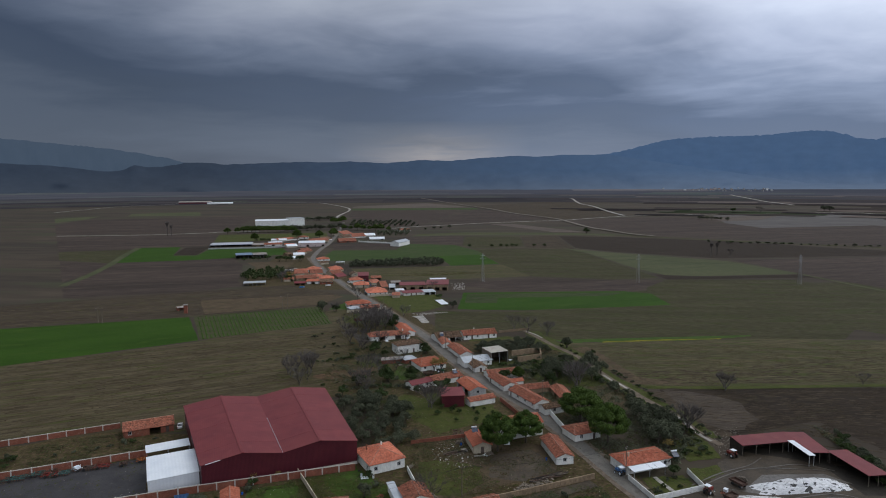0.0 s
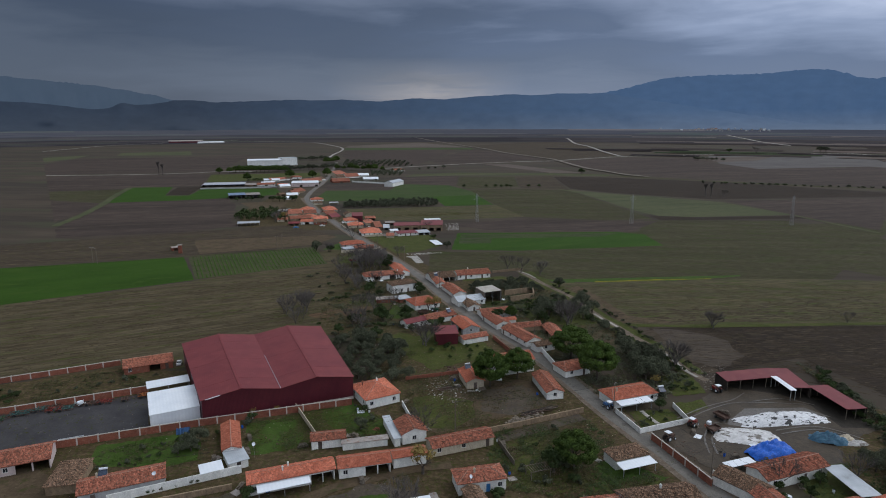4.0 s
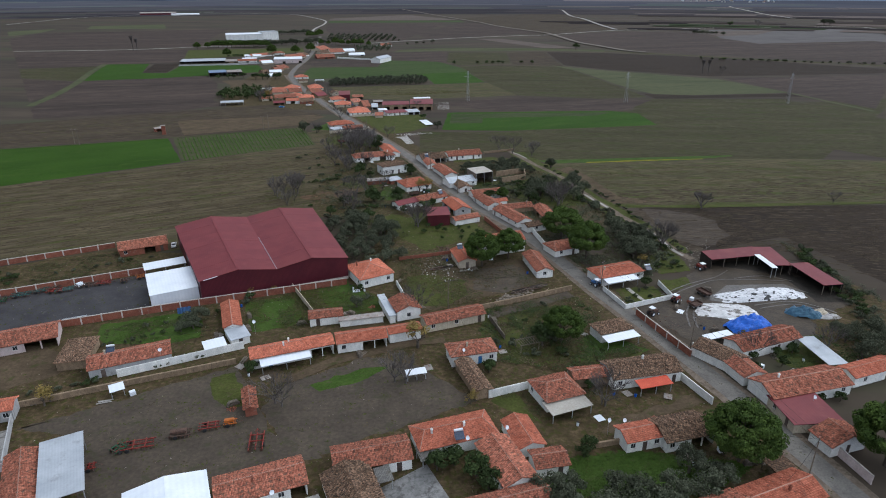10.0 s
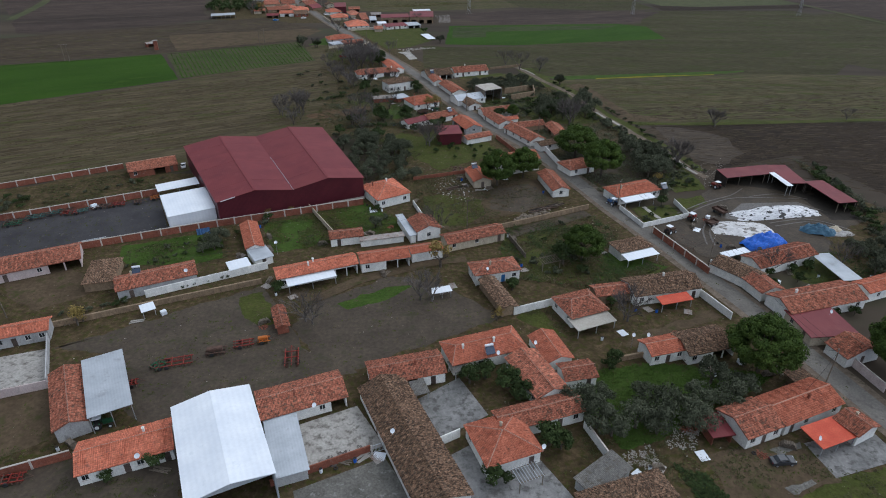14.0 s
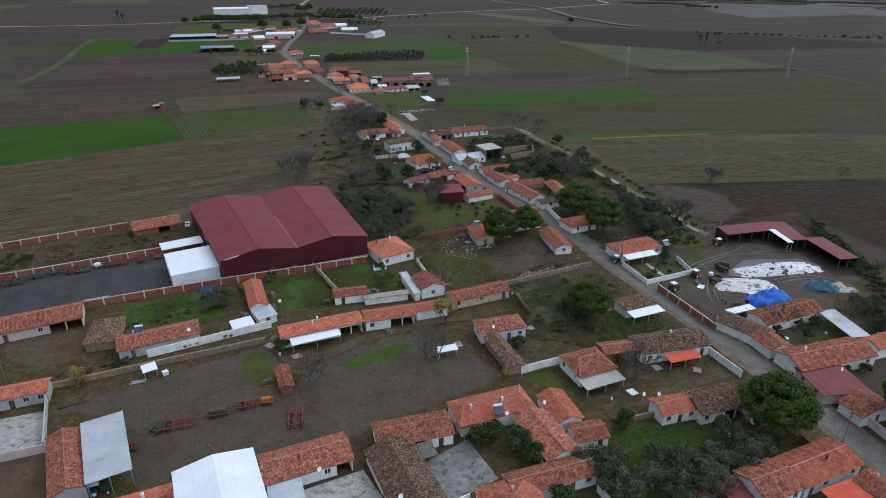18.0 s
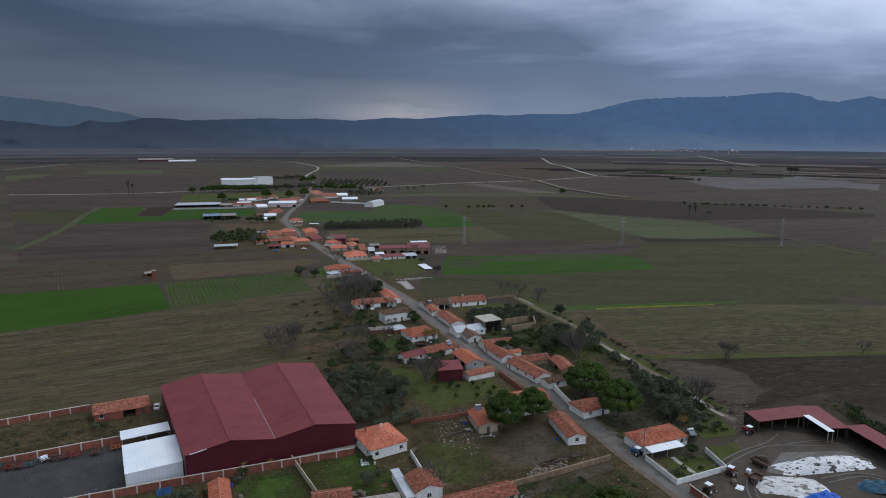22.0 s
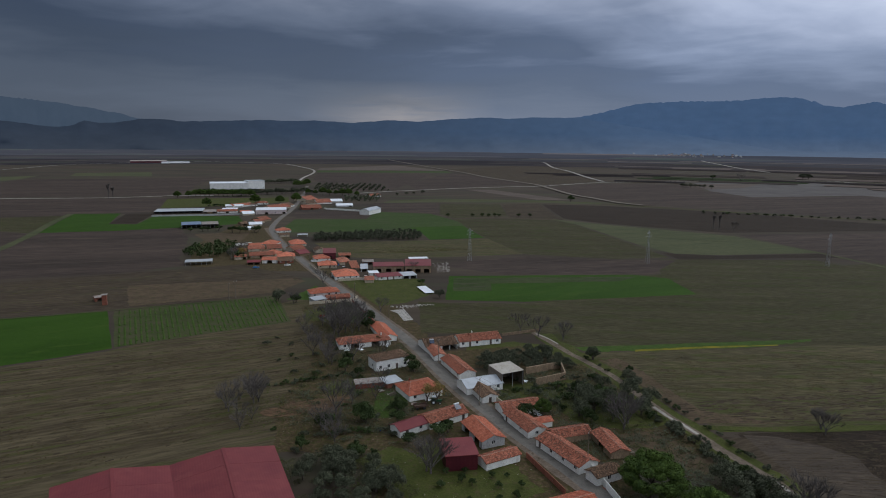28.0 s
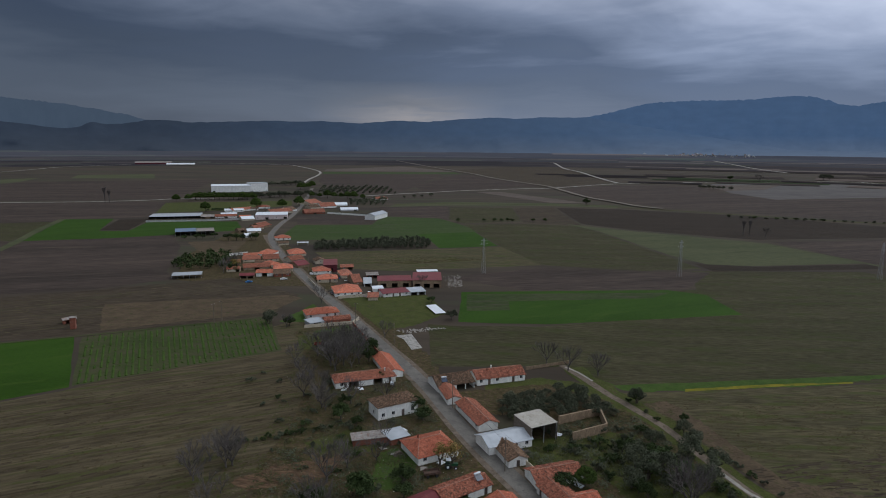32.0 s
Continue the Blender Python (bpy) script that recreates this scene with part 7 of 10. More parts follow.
house(-50.5, 494, 10, 8, 8, 2.0, "shed", tile=SHEET_RUST, wall=BRICK, front="oo", name="outbuilding")
house(-43.5, 457, 14, 6.5, 6, 2.0, "shed", tile=SHEET_WHITE, wall=WHITEWASH, front="d", name="outbuilding")
canopy(-120, 615, 8, 9, 4, 2.4, tile=SHEET_WHITE, rise=0.1, posts=2, label="small white roof on posts beside the orchard")

# far barns and the factory
canopy(-298.9, 797, 15, 52.5, 29.8, 2.7, tile=SHEET_GREY, rise=0.3, posts=9, walls="blr", label="long low poultry shed, open-fronted, with a pale grey roof")
house(-262.8, 793.1, 17, 14.2, 10.9, 1.90, "gable", tile=SHEET_RUST, wall=MUD, front="o.o", name="outbuilding")
house(-244.3, 798.4, 16, 23.2, 10.5, 1.90, "gable", tile=TILE_WORN, wall=WHITEWASH, front="w.o.w", name="outbuilding")
house(-246.7, 815.2, 15, 17.9, 9.5, 1.90, "gable", tile=SHEET_WHITE, wall=WHITEWASH, front="w.w", name="outbuilding")
canopy(-237.9, 669, 22, 17.6, 20.9, 4.12, tile=SHEET_BLUE, rise=0.3, posts=5, walls="blr", label="long open shed with a blue metal roof")
canopy(-221.2, 672.5, 21, 15.2, 19.6, 4.12, tile=SHEET_RUST, rise=0.3, posts=5, walls="blr", label="long open shed with a brown corrugated roof")
house(-192.8, 796.9, 12, 34.6, 26.5, 5, "shed", tile=SHEET_WHITE, wall=PLASTER_PINK, front="w.o.w.o", name="shed", label="long pink-walled barn with a white sheet metal roof")
house(-215.0, 777.2, 32, 13.8, 12.9, 1.90, "gable", tile=SHEET_WHITE, wall=PLASTER_CREAM, front="w.w", name="outbuilding")
house(-249.4, 867.1, 50, 29.6, 12, 1.90, "gable", tile=TILE_WORN, wall=WHITEWASH, front="w.w.w")
house(-198.0, 847.3, 46, 29.8, 16.8, 1.90, "gable", tile=TILE_WORN, wall=PLASTER_CREAM, front="w.w")
house(-193.1, 869.8, 63, 17.4, 16.5, 1.90, "gable", tile=TILE_OLD, wall=WHITEWASH, front="w")
house(-184.9, 722.5, 66, 15.6, 15, 1.90, "gable", tile=TILE_WORN, wall=MUD, front="w.w")
house(-181.1, 686.1, 19, 12.9, 10.6, 1.90, "gable", tile=SHEET_WHITE, wall=PLASTER_CREAM, front="w.w", name="outbuilding")
house(-184.8, 708.5, 42, 10.6, 10.6, 1.90, "gable", tile=TILE_WORN, wall=PLASTER_CREAM, front="w")
house(-194.2, 688.4, 43, 7.8, 9.4, 1.90, "gable", tile=TILE_OLD, wall=MUD, front="o", name="outbuilding")
house(-178.8, 657.3, 42, 7.1, 8.1, 1.90, "gable", tile=SHEET_WHITE, wall=PLASTER_GREY, front=".", name="outbuilding")
house(-156.2, 846.3, 22, 24.5, 18.1, 1.90, "gable", tile=TILE_WORN, wall=BRICK, front="w.o.w")
house(-168.8, 903.9, 42, 15, 15.5, 1.90, "gable", tile=TILE_OLD, wall=PLASTER_CREAM, front="w")
house(-154.1, 918.3, 30, 21.5, 21.9, 1.90, "gable", tile=TILE_WORN, wall=WHITEWASH, front="w.w")
house(-183.6, 958.2, 64, 24.6, 23.1, 1.90, "gable", tile=TILE_WORN, wall=PLASTER_CREAM, front="w")
house(-138.2, 938.4, 21, 17, 13.5, 1.90, "gable", tile=SHEET_WHITE, wall=WHITEWASH, front="w.w", name="outbuilding")
house(-118.3, 877.8, 15, 21.8, 12.4, 1.90, "gable", tile=SHEET_WHITE, wall=PLASTER_GREY, front="w.o", name="outbuilding")
house(-77, 800.2, -21, 13.1, 32.5, 5, "gablex", tile=SHEET_GREY, wall=WHITEWASH, front=".", name="shed", label="white metal barn with a pale grey roof")
house(-93.8, 1028.8, 42, 20.5, 13.5, 1.90, "gable", tile=TILE_WORN, wall=WHITEWASH, front="w.w", name="outbuilding")

# boundary walls
fence([(-147.1, 179.1), (-114, 196.1)], 1.99, BRICK, "red brick panel wall with concrete posts and coping")
fence([(-133.8, 156.6), (-125.6, 159.8), (-93.6, 174.8)], 2.21, BRICK, "red brick panel wall with concrete posts and coping")
fence([(-101.2, 140.1), (-68.4, 152.8), (-27.8, 166.8)], 2.21, BRICK, "red brick panel wall with concrete posts and coping")
fence([(-78.8, 64.4), (-67.9, 68.8)], 1.99, BRICK, "red brick panel wall with concrete posts and coping")
fence([(-32.6, 62.5), (-17, 69.6)], 1.68, BRICK, "plain red brick wall", post=None, cap=False)
fence([(56, 147.6), (63.4, 125.9)], 2.1, BRICK, "red brick roadside wall with concrete posts")
fence([(65, 129.4), (69.8, 119.4)], 2.31, WHITEWASH, "whitewashed roadside wall", post=None, cap=False)
fence([(77.6, 100), (81.1, 83.1)], 2.1, PLASTER_PINK, "pale pink plastered roadside wall", post=None)
fence([(50.4, 162.8), (54, 150.8), (69.5, 157.2), (68.4, 166.9)], 1.58, WHITEWASH, "low whitewashed garden wall", post=None, cap=False)
fence([(12.2, 109.1), (22.4, 113)], 2.1, WHITEWASH, "white plastered yard wall", post=None, cap=False)
fence([(-93.4, 104.4), (-74.8, 112.2), (-48.5, 122.9)], 1.47, MUD, "low stone and mud yard wall", post=None, cap=False, thick=0.45)
fence([(-74.6, 116.9), (-48.6, 129.8)], 2.1, WHITEWASH, "long pale plastered yard wall", post=None, cap=False)
fence([(-1.8, 144.4), (20.8, 153.9), (41, 163.2)], 1.58, MUD, "low mud-brick roadside yard wall", post=None, cap=False, thick=0.4)
fence([(-13, 185), (11.2, 192.9)], 1.26, BRICK, "low crumbling red brick wall", post=None, cap=False)
fence([(21.1, 74.8), (23.8, 66.8)], 2.1, WHITEWASH, "white garden wall with a tiled coping", post=None)
fence([(-5.1, 70.8), (-1.4, 72.8)], 2.1, WHITEWASH, "white courtyard wall", post=None, cap=False)
fence([(-89.9, 83), (-81.1, 86.2)], 1.99, PLASTER_PINK, "pink plastered wall with a dark iron gate", post=None, cap=False)
fence([(-91.6, 106), (-81.6, 86.8)], 1.99, PLASTER_GREY, "grey plastered yard wall", post=None, cap=False)
fence([(56.9, 118.2), (61.2, 106.8)], 1.99, WHITEWASH, "whitewashed roadside wall", post=None, cap=False)
fence([(-44.5, 165), (-34.2, 147)], 1.68, PLASTER_CREAM, "cream plastered yard wall", post=None, cap=False)
fence([(-12.5, 166.5), (-8.1, 153.5)], 1.68, WHITEWASH, "white yard wall", post=None, cap=False)
fence([(14.8, 144.9), (18.1, 134.1)], 1.47, WOOD, "rough wooden paling", post=None, cap=False)
fence([(29.5, 92.2), (39.8, 94.8)], 1.26, MUD, "low mud-brick garden wall", post=None, cap=False, thick=0.4)
fence([(33.8, 218.5), (38, 195.8)], 2.1, WHITEWASH, "white roadside wall", post=None, cap=False)
fence([(18.2, 224.9), (24.8, 206.8)], 1.58, BRICK, "low red brick roadside wall", post=None, cap=False)
fence([(-70.4, 383.6), (-49, 390.6), (-47.1, 397.8)], 1.58, PLASTER_CREAM, "cream yard wall", post=None, cap=False)
fence([(-48.8, 389.2), (-26.4, 331.2)], 1.47, BRICK, "low brick roadside wall", post=None, cap=False)
fence([(27.5, 285.9), (41.8, 292.4), (41, 281.1), (29.4, 275.2)], 2.73, MUD, "roofless ruined mud-brick walls", post=None, cap=False, thick=0.5, spacing=3.2)
fence([(13.9, 260.1), (20.9, 244.4)], 2.31, PLASTER_CREAM, "cream roadside wall", post=None, cap=False)
fence([(24.1, 331.8), (41.8, 338.9)], 1.26, MUD, "low stone wall", post=None, cap=False)
fence([(-312.4, 752.1), (-253.6, 764.8), (-221.4, 779.8)], 1.89, PLASTER_GREY, "long grey perimeter wall", post=None, cap=False)
fence([(-139.1, 843.2), (-117.5, 832.8), (-80.4, 816)], 1.89, WHITEWASH, "long white perimeter wall", post=None, cap=False)
fence([(-164.6, 562.6), (-152.6, 571.8)], 1.89, WHITEWASH, "white yard wall", post=None, cap=False)
fence([(-118, 564), (-101.4, 528.1)], 1.68, PLASTER_PINK, "pale pink roadside wall", post=None, cap=False)
fence([(-89.5, 485.8), (-80.9, 465.1)], 1.68, PLASTER_CREAM, "cream roadside wall", post=None, cap=False)
fence([(-54.4, 444.6), (-47.6, 440.9), (-39.4, 443.6)], 1.37, PLASTER_PINK, "pale roadside yard wall", post=None, cap=False)
fence([(-63.5, 437.8), (-55.4, 440.5), (-43.1, 444.6)], 1.68, PLASTER_CREAM, "cream garden wall", post=None, cap=False)

# large sheds and the barn
house(-41.1, 67.2, 25, 13.5, 22, 6.25, "gablex", tile=SHEET_WHITE, wall=SHEET_GREY, front="O", back=".", rise=1.12, name="shed", label="large open-fronted barn with a bright white gabled metal roof", over=0.15)
house(-79, 160.5, 28, 13.2, 15.6, 4.25, "shed", tile=SHEET_WHITE, wall=SHEET_WHITE, front=".", back=".", rise=0.38, name="shed", label="white metal lean-to shed beside the warehouse", over=0.1)
canopy(-87.6, 175.7, 29, 12.5, 5.5, 3.07, tile=SHEET_WHITE, rise=0.2, posts=3)
canopy(97.8, 183.2, 12, 19.1, 6.1, 3.45, tile=SHEET_RED, rise=0.5, posts=5, walls="bl", label="open cattle barn with a maroon metal roof on posts")
canopy(109.9, 181.3, 0, 6.4, 15, 3.45, tile=SHEET_RED, rise=0.1, posts=3, walls="br", label="open cattle barn with a maroon metal roof on posts")
canopy(116.8, 167.7, 8, 6.4, 15.9, 3.45, tile=SHEET_RED, rise=0.1, posts=3, walls="br", label="open cattle barn with a maroon metal roof on posts")
canopy(105.9, 176.9, 5, 2, 10.6, 3.57, tile=SHEET_WHITE, rise=0.05, posts=2, label="narrow white roof strip along the barn")
house(-355.5, 1159.9, 18, 64.6, 32.5, 10.62, "gable", tile=SHEET_WHITE, wall=WHITEWASH, front="o......", left="o", rise=1.88, name="factory", label="long white factory hall with a low-pitched pale roof")
house(-315.6, 1172.2, 32, 29.5, 25, 14.38, "flat", tile=SHEET_GREY, wall=WHITEWASH, front="w.w.w", name="factory", label="taller white factory office block")
house(-1005.1, 2316.4, 24, 118, 20, 6.5, "gable", tile=SHEET_RUST, wall=CLAD_RED, front="....", name="shed", label="distant long dark red farm shed")
house(-900, 2290.5, 28, 92, 12, 4, "gable", tile=SHEET_WHITE, wall=WHITEWASH, front="....", name="shed", label="distant long low white farm shed")
house(-181.4, 390.3, 41, 6, 4.2, 2.05, "gable", tile=SHEET_RUST, wall=BRICK, front="o", name="outbuilding")
house(-174.2, 381.1, 19, 2.9, 3.1, 5.5, "flat", tile=SHEET_RUST, wall=BRICK, front=".", name="outbuilding", label="small dark brick field hut with an upper room")
canopy(-71.3, 110.4, 33, 3.1, 3.1, 1.9, tile=SHEET_WHITE, rise=0.15, posts=2, label="small white roof on short legs in the yard")
canopy(-4.3, 116.7, 16, 4.9, 2.2, 1.92, tile=SHEET_WHITE, rise=0.2, posts=3, label="low animal shelter with a pale sheet roof")
canopy(-10.1, 415.4, -72, 16.9, 5.5, 0.8, tile=SHEET_WHITE, rise=0.05, posts=2, label="white sheet resting on low supports")


# ---- trees ----
PINES = [pine_kind(11 + i) for i in range(2)]
OLIVES = [tree_kind("olive_tree", "grey-green olive tree with a loose rounded crown", 31 + i, 5.0, 0.2, 2.4, 19, 0.13, OLIVE_LEAF, 115) for i in range(4)]
ROUNDS = [tree_kind("garden_tree", "round dark green evergreen garden tree", 51 + i, 4.4, 0.2, 2.0, 14, 0.18, GREEN_LEAF, 85) for i in range(3)]
AUTUMN = [tree_kind("autumn_tree", "small tree with sparse yellow-brown autumn leaves", 61 + i, 5.0, 0.25, 2.3, 9, 0.16, YELLOW_LEAF, 45) for i in range(2)]
BARES = [bare_kind(71 + i, 7.5, 0.85) for i in range(3)]
SHRUBS = [tree_kind("shrub", "low tangled green-brown shrub", 81 + i, 1.5, 0.12, 1.2, 6, 0.14, (OLIVE_LEAF, GREEN_LEAF, OLIVE_LEAF)[i], 50, category="shrub") for i in range(3)]
POPLARS = [bare_kind(91, 15.0, 0.10, "poplar", "tall slim leafless poplar")]
KINDS = dict(pine=PINES, olive=OLIVES, round=ROUNDS, autumn=AUTUMN, bare=BARES, shrub=SHRUBS, poplar=POPLARS)
tree_rng = random.Random(5)


def plant(kind, x, y, s=1.0, sz=None, group=""):
    m = Matrix.Translation((x, y, 0)) @ Matrix.Rotation(tree_rng.uniform(0, 6.28), 4, "Z") @ Matrix.Diagonal((s, s, sz or s * tree_rng.uniform(0.9, 1.1), 1))
    ob = copy_thing(tree_rng.choice(KINDS[kind]), m)
    if group:
        ob["group"] = group
    return ob


def grove(kind, poly, spacing, s, group, jitter=0.3, vary=0.25):
    for x, y in scatter_in(poly, spacing, tree_rng, jitter):
        plant(kind, x, y, s * tree_rng.uniform(1 - vary, 1 + vary), group=group)


def tree_row(kind, a, b, n, s, group, wander=0.8):
    for i in range(n):
        u = (i + tree_rng.uniform(-0.2, 0.2)) / max(1, n - 1)
        plant(kind, a[0] + (b[0] - a[0]) * u + tree_rng.uniform(-wander, wander), a[1] + (b[1] - a[1]) * u + tree_rng.uniform(-wander, wander), s * tree_rng.uniform(0.75, 1.25), group=group)


def inside(poly, x, y):
    odd = False
    for (ax, ay), (bx, by) in zip(poly, poly[1:] + poly[:1]):
        if (ay > y) != (by > y) and x < (bx - ax) * (y - ay) / (by - ay) + ax:
            odd = not odd
    return odd


def orchard(poly, spacing, s, leaf_mat, label, seed, jitter=0.2):
    """Far trees that stand too close to count, as one piece: stems and leaf clumps."""
    rng = random.Random(seed)
    bm = bmesh.new()
    for x, y in scatter_in(poly, spacing, rng, jitter):
        k = s * rng.uniform(0.7, 1.3)
        tube(bm, (x, y, -0.1), (x, y, 1.6 * k), 0.16 * k, 0.1 * k, 4)
        for i in range(5):
            a, r = rng.uniform(0, 6.28), rng.uniform(0.2, 1.1) * k
            leaf_cloud(bm, (x + r * math.cos(a), y + r * math.sin(a), rng.uniform(1.3, 3.2) * k), (1.2 * k, 1.2 * k, 0.9 * k), 14, 0.45 * k, rng, 0.5)
    return tagged(part("orchard", bm, leaf_mat), label, "trees", "", "stuff")


def tufts(name, poly, n, size, material, label, seed, height=0.2):
    """Weeds and tussocks too many to count, as one piece."""
    rng = random.Random(seed)
    pts = scatter_in(poly, math.sqrt(abs(sum(a[0] * b[1] - b[0] * a[1] for a, b in zip(poly, poly[1:] + poly[:1]))) / 2 / n), rng, 0.6)
    bm = bmesh.new()
    for x, y in pts:
        if noise.noise((x * 0.12, y * 0.12, seed)) < -0.12 or any(inside(q, x, y) for q in PAVED):
            continue
        s = size * rng.uniform(0.5, 1.5)
        for k in range(4):
            a = rng.uniform(0, 6.28)
            d = Vector((math.cos(a), math.sin(a), 0))
            e = Vector((-d.y, d.x, 0)) * s * 0.45
            o = Vector((x, y, 0)) + d * s * 0.3
            t = o + d * s * rng.uniform(0.6, 1.3) + Vector((0, 0, height * rng.uniform(0.6, 1.4) * s / size))
            bm.faces.new([bm.verts.new(p) for p in (o - e, o + e, t + e * 0.5, t - e * 0.5)])
    return tagged(part(name, bm, material), label, "plants", "", "stuff")


def free_ground(x, y, gap=0.4):
    """True where no building, paving or road lies."""
    for cx, cy, r, hl, hd in FOOT:
        dx, dy = x - cx, y - cy
        if abs(dx) + abs(dy) < hl + hd + 20 and abs(dx * math.cos(r) + dy * math.sin(r)) < hl + gap and abs(-dx * math.sin(r) + dy * math.cos(r)) < hd + gap:
            return False
    for (ax, ay), (bx, by) in zip(ROAD_LINE, ROAD_LINE[1:]):
        u = max(0.0, min(1.0, ((x - ax) * (bx - ax) + (y - ay) * (by - ay)) / ((bx - ax) ** 2 + (by - ay) ** 2)))
        if math.hypot(x - ax - u * (bx - ax), y - ay - u * (by - ay)) < 2.9:
            return False
    return not any(inside(q, x, y) for q in PAVED)


def undergrowth(poly, spacing, height, material, label, seed, leaf=0.16, per=36, cover=0.0, name="undergrowth"):
    """Tangled bushes and tall weeds that nobody could count: leaf sprays in low clumps, thick in some places and bare in others."""
    rng = random.Random(seed)
    verts, quads = [], []
    for x, y in scatter_in(poly, spacing, rng, 0.5):
        thick = noise.noise((x * 0.16, y * 0.16, seed * 1.7)) + 0.5 * noise.noise((x * 0.5, y * 0.5, seed * 2.3))
        if thick < cover or not free_ground(x, y):
            continue
        w = spacing * rng.uniform(0.45, 0.8)
        h = height * rng.uniform(0.4, 1.2) * (0.7 + max(0.0, thick))
        for _ in range(per):
            a, r = rng.uniform(0, 6.283), math.sqrt(rng.random())
            z = h * rng.uniform(0.1, 1.0) * (1 - 0.6 * r * r)
            cx, cy = x + w * r * math.cos(a), y + w * r * math.sin(a)
            b, tilt, s = rng.uniform(0, 6.283), rng.uniform(-0.7, 0.7), leaf * rng.uniform(0.6, 1.4)
            ux, uy, uz = math.cos(b) * s, math.sin(b) * s, tilt * s
            vx, vy, vz = -math.sin(b) * s * 0.6, math.cos(b) * s * 0.6, rng.uniform(-0.4, 0.5) * s
            k = len(verts)
            verts += [(cx - ux, cy - uy, z - uz), (cx + vx, cy + vy, z + vz), (cx + ux, cy + uy, z + uz), (cx - vx, cy - vy, z - vz)]
            quads.append((k, k + 1, k + 2, k + 3))
    me = bpy.data.meshes.new(name)
    me.from_pydata(verts, [], quads)
    me.materials.append(material)
    return tagged(new(name, me), label, "plants", "", "stuff")


# ---- vehicles and farm machines ----
def car(x, y, rz, paint, label):
    c = thing("car", label, "car", x, y, 0, rz)
    bm = bmesh.new()
    prof = [(-2.1, 0.35), (2.1, 0.35), (2.12, 0.7), (1.95, 0.86), (1.0, 0.95), (0.45, 1.38), (-0.9, 1.42), (-1.45, 0.98), (-2.0, 0.93), (-2.12, 0.75)]
    rows = []
    for s, w in ((-1, 0.80), (1, 0.80)):
        rows.append([bm.verts.new((px, s * (w if pz < 1.0 else 0.62), pz)) for px, pz in prof])
    bm.faces.new(rows[0][::-1]), bm.faces.new(rows[1])
    n = len(prof)
    for i in range(n):
        j = (i + 1) % n
        bm.faces.new((rows[0][i], rows[0][j], rows[1][j], rows[1][i]))
    bmesh.ops.recalc_face_normals(bm, faces=bm.faces)
    part("body", bm, paint, c)
    part("windscreen", slab(bmesh.new(), [(0.98, -0.66, 0.98), (0.98, 0.66, 0.98), (0.48, 0.56, 1.39), (0.48, -0.56, 1.39)], -0.02), GLASS, c)
    part("rear_window", slab(bmesh.new(), [(-1.44, 0.66, 1.0), (-1.44, -0.66, 1.0), (-0.94, -0.56, 1.41), (-0.94, 0.56, 1.41)], -0.02), GLASS, c)
    for s in (-1, 1):
        part("side_window", boxes((-0.95, s * 0.72 - 0.03, 1.02, 0.55, s * 0.72 + 0.03, 1.3)), GLASS, c)
        for wx in (-1.3, 1.3):
            w = part("wheel", disc_wheel(bmesh.new(), (wx, s * 0.76, 0.3), 0.3, 0.18), RUBBER, c)
            part("rim", disc_wheel(bmesh.new(), (wx, s * 0.86, 0.3), 0.18, 0.03), STEEL, w)
        part("headlight", boxes((2.08, s * 0.55 - 0.14, 0.6, 2.14, s * 0.55 + 0.14, 0.74)), SHEET_WHITE, c)
        part("tail_light", boxes((-2.15, s * 0.6 - 0.12, 0.68, -2.09, s * 0.6 + 0.12, 0.84)), CAR_RED, c)
    return c


def tractor(x, y, rz, paint, label):
    c = thing("tractor", label, "tractor", x, y, 0, rz)
    part("bonnet", boxes((0.1, -0.35, 0.75, 1.7, 0.35, 1.45), (1.7, -0.3, 0.8, 1.8, 0.3, 1.35)), paint, c)
    part("chassis", boxes((-1.2, -0.3, 0.55, 1.5, 0.3, 0.8)), RUST, c)
    for s in (-1, 1):
        part("fender", boxes((-1.4, min(s * 0.5, s * 0.95), 1.25, -0.3, max(s * 0.5, s * 0.95), 1.4)), paint, c)
    part("seat", boxes((-1.0, -0.25, 1.0, -0.5, 0.25, 1.15), (-1.05, -0.25, 1.15, -0.95, 0.25, 1.55)), RUBBER, c)
    for px in (-1.2, 0.0):
        for py in (-0.6, 0.6):
            part("cab_post", boxes((px - 0.04, py - 0.04, 1.3, px + 0.04, py + 0.04, 2.4)), paint, c)
    part("cab_roof", boxes((-1.35, -0.75, 2.4, 0.15, 0.75, 2.5)), SHEET_WHITE, c)
    part("exhaust", tube(bmesh.new(), (1.2, 0.2, 1.4), (1.2, 0.2, 2.2), 0.05, 0.05), RUST, c)
    for s in (-1, 1):
        for wx, r, w in ((-0.85, 0.75, 0.42), (1.25, 0.42, 0.25)):
            wh = part("wheel", disc_wheel(bmesh.new(), (wx, s * 0.75, r), r, w), RUBBER, c)
            part("rim", disc_wheel(bmesh.new(), (wx, s * (0.75 + w / 2 + 0.02), r), r * 0.5, 0.05), SHEET_WHITE, wh)
    return c


